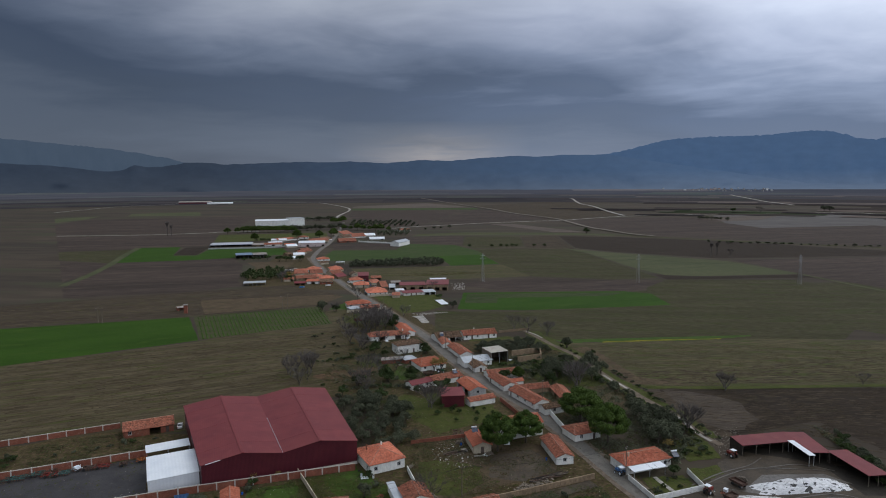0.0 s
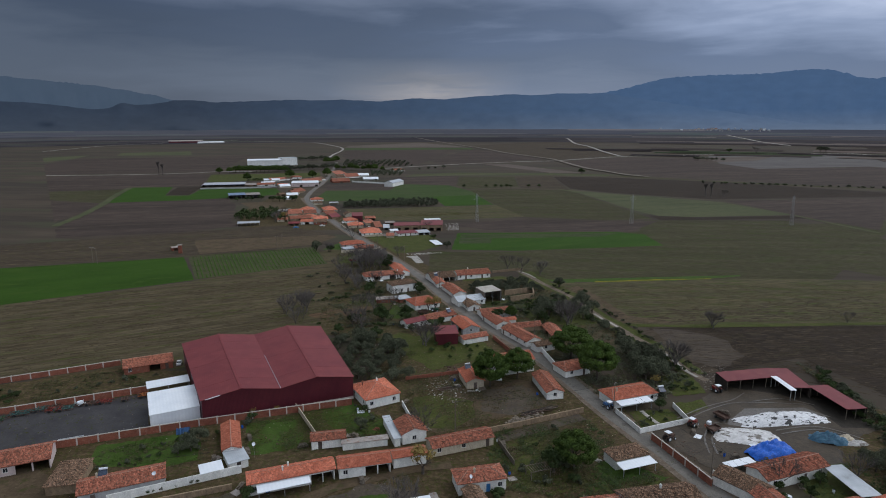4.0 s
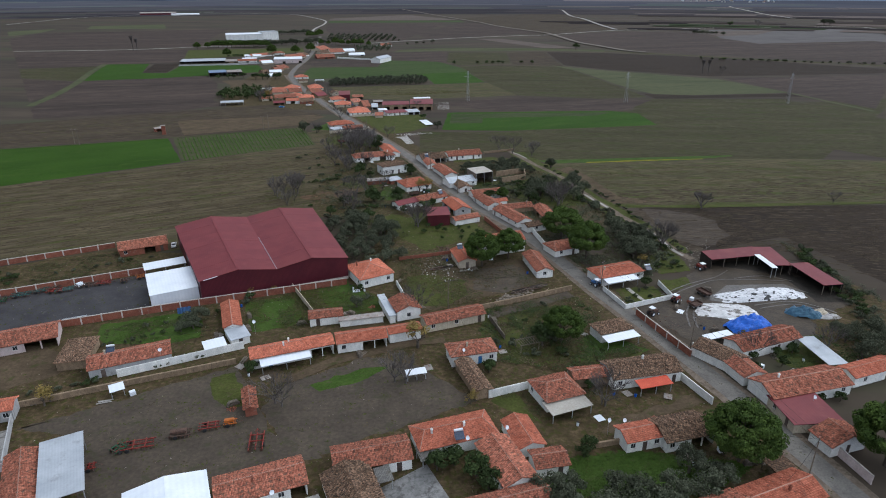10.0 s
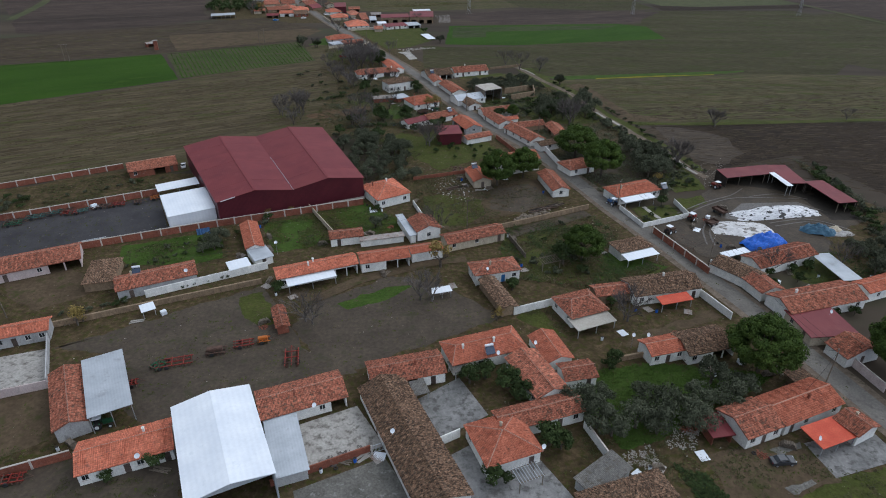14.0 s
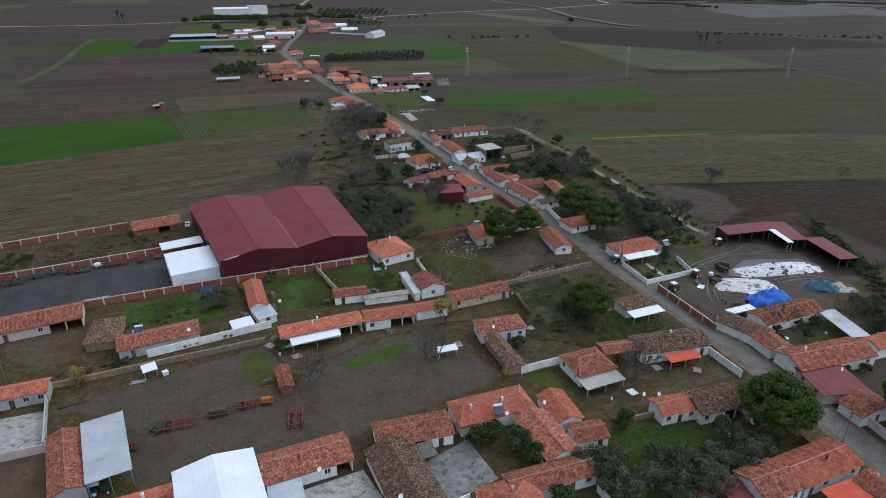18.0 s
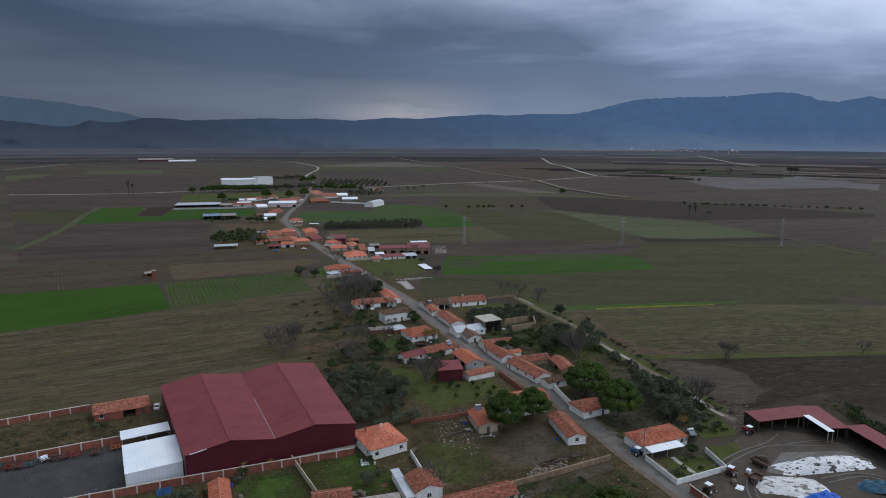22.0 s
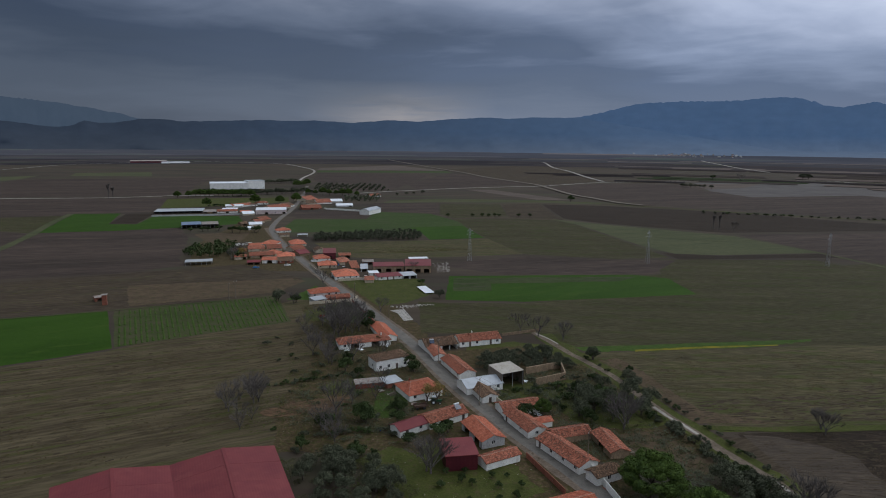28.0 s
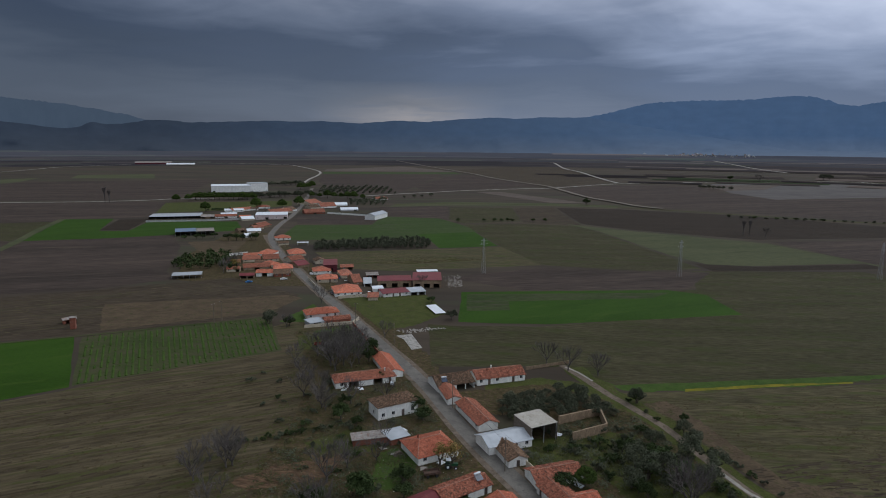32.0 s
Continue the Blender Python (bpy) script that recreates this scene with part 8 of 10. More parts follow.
def implement(x, y, rz, L, W, paint, label, name="harrow", tines=8, wheels=True):
    L, W = L * 1.2, W * 1.2
    """A towed farm implement: bars, a three-point tower, rows of discs or tines, a drawbar and transport wheels."""
    rng = random.Random(int(abs(x * 7 + y * 11)) + int(L * 10))
    c = thing(name, label, "farm machine", x, y, 0, rz)
    for s in (-1, 0, 1):
        part("beam", boxes((-L / 2, s * W / 2 - 0.09, 0.68, L / 2 - (0.5 if s == 0 else 0), s * W / 2 + 0.09, 0.84)), paint, c)
    for k in range(3):
        px = -L / 2 + L * (k + 0.3) / 3 + rng.uniform(-0.1, 0.1)
        part("cross_beam", boxes((px - 0.09, -W / 2 - 0.15, 0.84, px + 0.09, W / 2 + 0.15, 0.98)), paint if k else RUST, c)
    tower = bmesh.new()
    for s in (-1, 1):
        tube(tower, (L / 2 - 0.3, s * 0.45, 0.8), (L / 2 - 0.1, 0, 1.55), 0.05, 0.05, 5)
    tube(tower, (L / 2 - 0.1, 0, 1.55), (-L * 0.15, 0, 0.9), 0.04, 0.04, 5)
    part("tower", tower, paint, c)
    for i in range(tines):
        px = -L / 2 + L * (i + 0.5) / tines
        for s in (-0.5, 0.5):
            bm = tube(bmesh.new(), (px, s * W * 0.8, 0.8), (px - 0.15, s * W * 0.8, 0.3), 0.04, 0.04, 4)
            disc_wheel(bm, (px - 0.15, s * W * 0.8, 0.34), 0.34, 0.06, (1, 0.35 * s, 0), 10)
            part("disc_tine", bm, RUST, c)
    if name in ("seed_drill", "spreader", "sprayer"):
        part("hopper", boxes((-L * 0.42, -W * 0.3, 0.93, L * 0.3, W * 0.3, 1.45), (-L * 0.38, -W * 0.2, 1.45, L * 0.26, W * 0.2, 1.55)), paint, c)
    part("drawbar", tube(tube(bmesh.new(), (L / 2, -W / 3, 0.8), (L / 2 + 1.2, 0, 0.55), 0.05, 0.05), (L / 2, W / 3, 0.8), (L / 2 + 1.2, 0, 0.55), 0.05, 0.05), RUST, c)
    if wheels:
        for s in (-1, 1):
            part("wheel", disc_wheel(bmesh.new(), (-L * 0.2, s * (W / 2 + 0.2), 0.42), 0.42, 0.22), RUBBER, c)
    return c


def trailer(x, y, rz, paint, label, L=4.2):
    c = thing("trailer", label, "trailer", x, y, 0, rz)
    part("bed", boxes((-L / 2, -1.05, 0.9, L / 2, 1.05, 1.0)), RUST, c)
    for s in (-1, 1):
        part("side_board", boxes((-L / 2, s * 1.05 - 0.04, 1.0, L / 2, s * 1.05 + 0.04, 1.55)), paint, c)
        part("end_board", boxes((s * L / 2 - 0.04, -1.0, 1.0, s * L / 2 + 0.04, 1.0, 1.55)), paint, c)
        for wx in (-L * 0.28, L * 0.28):
            part("wheel", disc_wheel(bmesh.new(), (wx, s * 0.95, 0.42), 0.42, 0.22), RUBBER, c)
    part("drawbar", tube(bmesh.new(), (L / 2, 0, 0.85), (L / 2 + 1.5, 0, 0.6), 0.06, 0.06), RUST, c)
    return c


# ---- small fixtures ----
def pole_kind():
    p = thing("utility_pole", "weathered wooden utility pole with a crossarm", "utility pole")
    part("shaft", tube(bmesh.new(), (0, 0, -0.2), (0, 0, 9.65), 0.15, 0.09, 8), WOOD, p)
    part("crossarm", boxes((-0.8, -0.05, 9.1, 0.8, 0.05, 9.22)), WOOD, p)
    for k in (-0.7, 0, 0.7):
        part("insulator", tube(bmesh.new(), (k, 0, 9.22), (k, 0, 9.4), 0.05, 0.03), SHEET_WHITE, p)
    return p


def pylon_kind():
    p = thing("lattice_pylon", "slender grey steel lattice power pylon", "pylon")
    bm = bmesh.new()
    H = 20.0
    corner = lambda k, z: Vector(((1 if k in (0, 3) else -1) * (0.9 - 0.65 * z / H), (1 if k < 2 else -1) * (0.9 - 0.65 * z / H), z))
    for k in range(4):
        tube(bm, corner(k, 0), corner(k, H), 0.055, 0.04, 4)
        for i in range(12):
            tube(bm, corner(k, H * i / 12), corner((k + 1) % 4, H * (i + 1) / 12), 0.03, 0.03, 3)
    part("mast", bm, STEEL, p)
    for z, w in ((16.5, 2.6), (18.5, 2.0)):
        part("arm", tube(tube(bmesh.new(), (-w, 0, z), (w, 0, z), 0.08, 0.08, 4), (-w, 0, z), (0, 0, z + 1), 0.05, 0.05, 3), STEEL, p)
    return p


def dish_kind(mast=0.6):
    d = thing("satellite_dish", "white round satellite dish on a short mast", "satellite dish")
    part("mast", tube(bmesh.new(), (0, 0, -mast), (0, 0, 0.7), 0.03, 0.03), STEEL, d)
    bm = bmesh.new()
    q = Euler((radians(60), 0, 0)).to_matrix()
    rings = []
    for r, z in ((0.05, 0.0), (0.25, 0.03), (0.45, 0.11)):
        rings.append([bm.verts.new(q @ Vector((r * math.cos(a * math.pi / 7), r * math.sin(a * math.pi / 7), z)) + Vector((0, -0.08, 0.75))) for a in range(14)])
    for a, b in zip(rings, rings[1:]):
        for i in range(14):
            j = (i + 1) % 14
            bm.faces.new((a[i], a[j], b[j], b[i]))
    bm.faces.new(rings[0])
    part("dish", bm, SHEET_WHITE, d)
    part("feed_arm", tube(bmesh.new(), (0, -0.1, 0.4), (0, -0.75, 0.85), 0.02, 0.02, 4), STEEL, d)
    return d


def solar_kind():
    s = thing("solar_water_heater", "rooftop solar water heater with a dark panel and pale tank", "water heater")
    part("frame", boxes((-0.9, -0.6, 0, -0.84, 0.7, 0.06), (0.84, -0.6, 0, 0.9, 0.7, 0.06), (-0.9, 0.64, 0, -0.84, 0.7, 1.1), (0.84, 0.64, 0, 0.9, 0.7, 1.1)), STEEL, s)
    part("panel", slab(bmesh.new(), [(-0.95, -0.8, 0.15), (0.95, -0.8, 0.15), (0.95, 0.6, 1.0), (-0.95, 0.6, 1.0)], 0.08), SOLAR_GLASS, s, "dark blue glazed collector panel")
    part("tank", tube(bmesh.new(), (-0.9, 0.75, 1.25), (0.9, 0.75, 1.25), 0.27, 0.27, 12), SHEET_WHITE, s)
    return s


POLE, PYLON, DISH, MAST_DISH, SOLAR = pole_kind(), pylon_kind(), dish_kind(), dish_kind(2.9), solar_kind()


def put(kind, x, y, z=0.0, rz=0.0, s=1.0):
    return copy_thing(kind, pose(x, y, z, 0, 0, rz) @ Matrix.Diagonal((s, s, s, 1)))


def heap(name, label, category, x, y, rz, L, W, H, material, seed, cells=26, rough=0.25, power=2.5):
    """A mound: a lumpy sheet that falls to the ground at its edge."""
    bm = bmesh.new()
    g = []
    for i in range(cells + 1):
        row = []
        for j in range(cells + 1):
            u, v = 2 * i / cells - 1, 2 * j / cells - 1
            r = (abs(u) ** power + abs(v) ** power) ** (1 / power)
            r *= 1 + 0.18 * noise.noise((u * 1.7 + seed, v * 1.7, 0))
            h = max(0.0, 1 - r ** 2.2)
            lump = 1 + rough * noise.fractal((u * 3 + seed, v * 3, seed), 1.0, 2.0, 3)
            row.append(bm.verts.new((u * L / 2, v * W / 2, H * h * lump + (0.06 if h > 0 else -0.05))))
        g.append(row)
    for i in range(cells):
        for j in range(cells):
            if max(v.co.z for v in (g[i][j], g[i + 1][j], g[i + 1][j + 1], g[i][j + 1])) > 0:
                bm.faces.new((g[i][j], g[i + 1][j], g[i + 1][j + 1], g[i][j + 1])).smooth = True
    ob = part(name, bm, material)
    ob.matrix_basis = pose(x, y, 0.03, 0, 0, rz)
    return tagged(ob, label, category)


def debris(name, poly, n, size, material, label, seed):
    """Broken stone and scrap too small to count, as one piece."""
    rng = random.Random(seed)
    bm = bmesh.new()
    pts = scatter_in(poly, 1.0, rng, 0.5)
    rng.shuffle(pts)
    for k in range(n):
        x, y = pts[k % len(pts)]
        x, y, s = x + rng.uniform(-0.5, 0.5), y + rng.uniform(-0.5, 0.5), size * rng.uniform(0.3, 1.3)
        m = Matrix.Translation((x, y, s * 0.2)) @ Euler((rng.uniform(-0.4, 0.4), rng.uniform(-0.4, 0.4), rng.uniform(0, 6))).to_matrix().to_4x4()
        box(bm, -s, -s * rng.uniform(0.3, 0.9), -s * 0.3, s, s * 0.5, s * rng.uniform(0.2, 0.6), m)
    return tagged(part(name, bm, material), label, "rubble", "", "stuff")



def crop_rows(name, a, b, c, d, n, material, label, seed, w=0.5, h=0.45, fill=0.86):
    """Rows of low plants: n rows from the side a-b to the side d-c, broken by gaps."""
    rng = random.Random(seed)
    a, b, c, d = (Vector(p) for p in (a, b, c, d))
    bm = bmesh.new()
    for i in range(n):
        u = (i + 0.5) / n
        p, q = a.lerp(b, u), d.lerp(c, u)
        length = (q - p).length
        way = (q - p).normalized()
        side = Vector((-way.y, way.x))
        s = 0.0
        while s < length:
            run = rng.uniform(1.0, 4.0)
            if rng.random() < fill:
                o = p + way * s + side * rng.uniform(-0.15, 0.15)
                e = p + way * min(length, s + run)
                ww, hh = w * rng.uniform(0.6, 1.3) / 2, h * rng.uniform(0.6, 1.3)
                v = [bm.verts.new(k) for k in ((*(o - side * ww), 0.03), (*(o + side * ww), 0.03), (*(e + side * ww), 0.03), (*(e - side * ww), 0.03), (*o, hh), (*e, hh))]
                bm.faces.new((v[0], v[4], v[5], v[3])), bm.faces.new((v[1], v[2], v[5], v[4])), bm.faces.new((v[0], v[1], v[4])), bm.faces.new((v[2], v[3], v[5]))
            s += run
    return tagged(part(name, bm, material), label, "plants", "", "stuff")



# big trees
plant("pine", 14.6, 180.4, 0.98)
plant("pine", 24, 186.9, 0.85)
plant("pine", 45.0, 204.6, 1.3, 1.02)
plant("pine", 50.2, 186.6, 1.1, 1.15)
plant("pine", 59.4, 89.4, 1.15, 1.12)
plant("pine", 86.9, 88.1, 1.19)
plant("pine", 32.6, 132.8, 0.88)
plant("round", 27.4, 131.1, 1.75)

# olive groves and orchards
grove("olive", [(-45.4, 225.4), (-39.1, 205.4), (-29.2, 180.1), (-23.2, 175.5), (-10.4, 187.6), (-12.1, 202), (-19.5, 219.4), (-28.6, 225.4)], 5.6, 1.02, "olive grove behind the warehouse", 0.22, 0.2)
grove("olive", [(11.6, 302.5), (24, 307.2), (35.9, 312.4), (43.9, 300.1), (47.1, 291.1), (34.5, 292.4), (16.1, 285), (10.9, 291.1)], 3.5, 0.85, "olive grove east of the road")
grove("olive", [(104, 138.5), (119.5, 138.5), (117.9, 124.8), (106, 126.9)], 5.62, 1.25, "olive trees beside the farmyard")
grove("round", [(-9.6, 220.5), (15.4, 220.2), (16.1, 204.8), (1.6, 198), (-8.4, 205)], 5.75, 0.47, "young trees in the orchard")
orchard([(-108.1, 589.2), (-14.4, 604.1), (-18, 643.9), (-61.2, 635.9), (-109.1, 614)], 4.4, 1.15, OLIVE_LEAF, "grey-green olive orchard beyond the road", 5)
orchard([(-203, 1125.5), (-75.1, 1130.1), (-100.1, 1275.2), (-226.8, 1281)], 10.62, 1.25, OLIVE_LEAF, "orchard in rows beside the factory", 6, 0.08)
orchard([(-130.2, 938.6), (-77.8, 947.6), (-84, 1026.4), (-134.5, 1007.1)], 8.75, 1.38, OLIVE_LEAF, "olive trees behind a white wall", 7)
orchard([(-186.9, 513), (-154, 516.9), (-139.1, 501.9), (-154.8, 551.5), (-170.8, 566.4), (-195, 546.6)], 6.88, 1.44, GREEN_LEAF, "dark trees crowded round a shed", 8)
tree_row("bare", (-147.4, 504.6), (-148.1, 530.2), 5, 1.12, "bare trees by the shed")
plant("autumn", -142, 510.9, 1.88)
tree_row("round", (-224.8, 638), (-204.6, 647.5), 4, 1.38, "trees by the sheds")
tree_row("round", (-187.2, 634.2), (-164.8, 640.4), 5, 1.88, "trees by the sheds")
grove("shrub", [(-84.2, 335.5), (-66.5, 335.8), (-46.5, 300.9), (-38.1, 273.1), (-53.6, 286.1), (-72.6, 308.6)], 11.25, 1.25, "scrub along the field edge")
grove("shrub", [(-36.8, 301), (-11.1, 301.1), (-7.4, 250.5), (-19.1, 245.4), (-46.2, 245.4), (-42.5, 273.1)], 11.25, 1.12, "scrub in the gardens")
grove("shrub", [(45.8, 273.4), (59.1, 273.4), (61, 250.5), (51.6, 261.4)], 5, 1.38, "scrub beside the lane")
grove("shrub", [(-55, 240.5), (-23.9, 266.9), (-8.6, 243.6), (-12.5, 206.1), (-43.5, 223.9)], 11.25, 1.25, "scrub behind the warehouse")
grove("shrub", [(14.4, 148.1), (31.4, 153.1), (42.8, 146.1), (34.2, 123), (19.5, 118.2), (14.1, 131.2)], 8.12, 1, "scrub in the overgrown garden")
grove("shrub", [(124, 186.8), (128.8, 169.1), (127.9, 148.6), (127.6, 138.9), (125.8, 155.6), (119.6, 182.1)], 5, 1.88, "scrub behind the barn")
grove("shrub", [(-144.1, 174), (-133.4, 173.9), (-128.9, 165.9), (-137, 162.1)], 3.75, 1.38, "scrub by the brick wall")
plant("olive", 30.4, 74.6, 1.4, group="olive trees in the garden")
plant("olive", 33.9, 73.2, 1.4, group="olive trees in the garden")
plant("olive", 37.1, 77.8, 1.4, group="olive trees in the garden")
plant("olive", 39.9, 75.9, 1.4, group="olive trees in the garden")
plant("olive", 43.4, 79.6, 1.4, group="olive trees in the garden")
plant("olive", 34, 79.8, 1.4, group="olive trees in the garden")
plant("olive", 41.8, 74.2, 1.4, group="olive trees in the garden")
plant("olive", 21.1, 79.9, 1.4, group="olive trees in the garden")
plant("olive", 23.4, 74.6, 1.4, group="olive trees in the garden")
plant("olive", 25.6, 72.8, 1.4, group="olive trees in the garden")
plant("olive", 24.2, 79.4, 1.4, group="olive trees in the garden")
plant("olive", 49, 79.8, 1.4, group="olive trees in the garden")
plant("olive", 52.6, 82.5, 1.4, group="olive trees in the garden")
plant("olive", 48.5, 86, 1.4, group="olive trees in the garden")
grove("shrub", [(17.9, 279.6), (48.6, 287.6), (58.1, 267.8), (46.4, 257.8), (31.4, 261.2)], 5.75, 1.44, "scrub beside the lane")
tree_row("shrub", (62, 250.5), (70.4, 223.1), 18, 1.62, "hedge beside the lane", wander=1.8)
tree_row("shrub", (71.2, 221.1), (78.5, 194), 22, 1.62, "hedge beside the lane", wander=2.2)
plant("bare", 51.1, 244, 1.56)
plant("bare", 79.2, 197, 1.38)
plant("olive", 56.4, 301.6, 1.25)
plant("olive", 63.6, 279.9, 1)
plant("bare", 109.2, 238.2, 1.12)
plant("olive", 42.9, 260.2, 1.62, group="trees beside the lane")
plant("round", 44.8, 254.8, 1.5, group="trees beside the lane")
plant("olive", 48.4, 256.9, 1.62, group="trees beside the lane")
plant("round", 48.5, 264.2, 1.25, group="trees beside the lane")
plant("olive", 38.8, 250.5, 1.38, group="trees beside the lane")
plant("round", 41.2, 245.4, 1.12, group="trees beside the lane")
grove("olive", [(64.1, 211.8), (73.2, 213.6), (76.2, 189.8), (65.4, 179.5), (59.5, 182), (61.8, 201.8)], 6.25, 1.44, "olive trees beside the lane")
grove("shrub", [(-67.1, 297.8), (-49.9, 330.2), (-33.2, 297.5), (-32, 258.9), (-53.6, 259.1)], 10, 1, "weeds in the gardens")
grove("bare", [(-56.9, 349.9), (-48, 359.5), (-39.2, 350), (-38.5, 330.2), (-49.1, 329.1)], 5.25, 1.44, "bare trees by the road")
tree_row("bare", (-63.1, 339), (-47.5, 295.1), 8, 0.94, "bare hedge along the field edge", wander=2.5)
tree_row("bare", (-72.9, 262.4), (-62.1, 241.5), 6, 0.88, "bare hedge in the field", wander=2.5)
tree_row("shrub", (-68.1, 272.2), (-37.5, 285.1), 16, 1, "weeds along the furrow")
plant("bare", -37.4, 253.1, 1.44)
plant("bare", -65.1, 260.2, 1.25)
plant("bare", -63.9, 261.5, 1.12)
plant("round", -28.2, 247.1, 1.69)
plant("round", -18.1, 253, 1.44)
plant("round", -39.2, 241.8, 1.38)
plant("autumn", -8.8, 261.1, 1.5)
plant("round", -39.2, 288.8, 1.5)
plant("bare", -37.8, 300.6, 1.25)
plant("round", -17.2, 296, 1.5)
plant("round", -13.9, 288.2, 1.38)
plant("round", -36.4, 348.6, 1.75)
plant("olive", -87.9, 390.6, 1.5)
plant("round", -77.9, 386.9, 1.38)
plant("bare", -46.6, 297, 1.12)
plant("round", -33.9, 284.2, 1)
plant("bare", -25.9, 263.8, 1)
for i in range(13):
    plant("pine", -357 + 6.6 * i, 1004 + 0.7 * i, tree_rng.uniform(1.05, 1.35), tree_rng.uniform(0.85, 1.0), "umbrella pines before the factory")
plant("pine", -372, 973.5, 0.94, group="umbrella pines by the road")
plant("pine", -360.5, 985.8, 0.85, group="umbrella pines by the road")
plant("pine", -287.8, 854.2, 1, group="umbrella pines by the road")
plant("pine", -238.4, 894.8, 1.19, group="umbrella pines by the road")
plant("pine", -206, 897, 1.06, group="umbrella pines by the road")
plant("pine", -190.2, 924.2, 1.15, group="umbrella pines by the road")
tree_row("olive", (-292.4, 1033.9), (-202.4, 1074.9), 22, 2.12, "trees before the factory", wander=5)
tree_row("pine", (-250.9, 1211.6), (-236.8, 1250.2), 4, 1.06, "umbrella pines by the road")
tree_row("pine", (-197.1, 1055), (-120.8, 1029.5), 8, 0.9, "umbrella pines by the road")
tree_row("olive", (-316.9, 1280.8), (-276.2, 1338.9), 14, 2, "far orchard", wander=10)
tree_row("shrub", (-285.6, 862.8), (-261.6, 873), 8, 2.5, "hedge by the sheds")

# single trees
plant("bare", -6.5, 114.6, 1)
plant("bare", -33.2, 106.1, 0.94)
plant("autumn", -4.4, 130.1, 1.88)
plant("bare", 37, 107, 0.88)
plant("bare", 80.6, 198.8, 1.12)
plant("bare", -5.2, 148.4, 1.12)
plant("bare", 33.2, 338.8, 1.25)
plant("bare", 52, 334, 0.88)
plant("round", 56.9, 301.6, 1)
plant("round", 66.4, 286.8, 0.88)
plant("round", -27.2, 245.4, 1.25)
plant("round", -17.6, 245.4, 1.25)
plant("bare", -39.8, 240.6, 1.12)
plant("bare", -35, 233.8, 1)
plant("bare", -66.1, 266.9, 1)
plant("bare", -7.5, 221.2, 1.12)
plant("bare", -57.2, 346, 1.5)
plant("bare", -49.4, 351.5, 1.38)
plant("round", -41.2, 357.1, 1.12)
plant("round", 21.5, 249.5, 1.38)
plant("round", -43.5, 229.5, 1.12)
plant("bare", 52.5, 245.4, 1.12)
plant("bare", 80.9, 201.6, 1.25)
plant("autumn", 68, 182, 1)
plant("round", 1, 86.6, 1.19)
plant("round", 4.2, 87.9, 1.25)
plant("round", 8.4, 85.2, 1.38)
plant("round", 10.5, 81.8, 1.25)
plant("round", 14.2, 70.8, 1.44)
plant("round", 16.1, 69.9, 1.12)
plant("round", 31, 92.1, 0.94)
plant("round", 3.6, 62.5, 1.06)
plant("round", 5.9, 62.8, 0.62)
plant("round", -52.8, 67, 0.94)
plant("round", -59.6, 64.1, 0.69)
plant("round", -43.2, 121.4, 0.75)
plant("autumn", -55.2, 159.4, 0.62)
plant("autumn", 8.6, 108, 0.69)
plant("round", 13.6, 120.8, 0.75)
plant("autumn", -48.9, 161.1, 0.62)
plant("olive", -65.2, 139.5, 0.94)
plant("olive", -67.9, 138, 0.75)
plant("autumn", -84.9, 107.6, 0.75)
plant("olive", -22.8, 151.9, 0.88)
plant("olive", 65.2, 171.9, 1)
plant("round", 64.2, 165.8, 0.88)
plant("round", 78.5, 125.1, 0.62)
plant("round", 84.9, 126.4, 0.75)
plant("round", 85.5, 108.2, 0.62)
plant("round", 90.1, 108.1, 0.69)
plant("round", 57.1, 91, 0.75)
plant("bare", -24.4, 275.4, 0.88)
plant("bare", -67.5, 267.1, 1.12)
plant("bare", -63.6, 261, 0.88)
plant("bare", -32.4, 370.5, 1.12)
plant("bare", -17.9, 468.2, 1.12)
plant("round", -12.4, 429.5, 1.25)
plant("olive", -2.2, 398.9, 1.25)
plant("bare", -70.8, 428.8, 1.25)
plant("olive", -89, 390.2, 1.12)
plant("bare", -79, 385.5, 1)
plant("round", 199.6, 967.6, 2.88)
plant("round", 699.8, 1599.9, 3.5)
plant("bare", 740.1, 1540.8, 2.75)
plant("olive", 952.5, 1640.8, 4.25)
plant("olive", 968.9, 1643.5, 4)
plant("poplar", -458.2, 949.9, 1.25)
plant("poplar", -452.5, 950.4, 1.12)
plant("poplar", 281, 685.2, 0.94)
plant("poplar", 289.1, 689.4, 0.88)
plant("bare", 298.8, 678.6, 1.25)
plant("bare", 109.8, 241.2, 0.88)
plant("bare", 110.1, 242.2, 0.88)
plant("bare", 168.4, 246.2, 0.75)
plant("round", 13.9, 770.5, 1.25, group="small field trees")
plant("round", 41.9, 772.2, 1.25, group="small field trees")
plant("round", 53.2, 772.9, 1.25, group="small field trees")
plant("round", 60.8, 773.4, 1.25, group="small field trees")
plant("round", 67.6, 773.8, 1.25, group="small field trees")
plant("round", 72.6, 774, 1.25, group="small field trees")
plant("round", 95.5, 775.4, 1.25, group="small field trees")
plant("round", 108.8, 776.2, 1.25, group="small field trees")
plant("olive", 505.2, 1311.2, 1.88, group="hedge across the field")
plant("olive", 510.9, 1305.6, 1.88, group="hedge across the field")
plant("olive", 517.1, 1299.2, 1.88, group="hedge across the field")
plant("olive", 523.4, 1292.9, 1.88, group="hedge across the field")
plant("olive", 529.6, 1286.6, 1.88, group="hedge across the field")
plant("olive", 535.8, 1280.4, 1.88, group="hedge across the field")
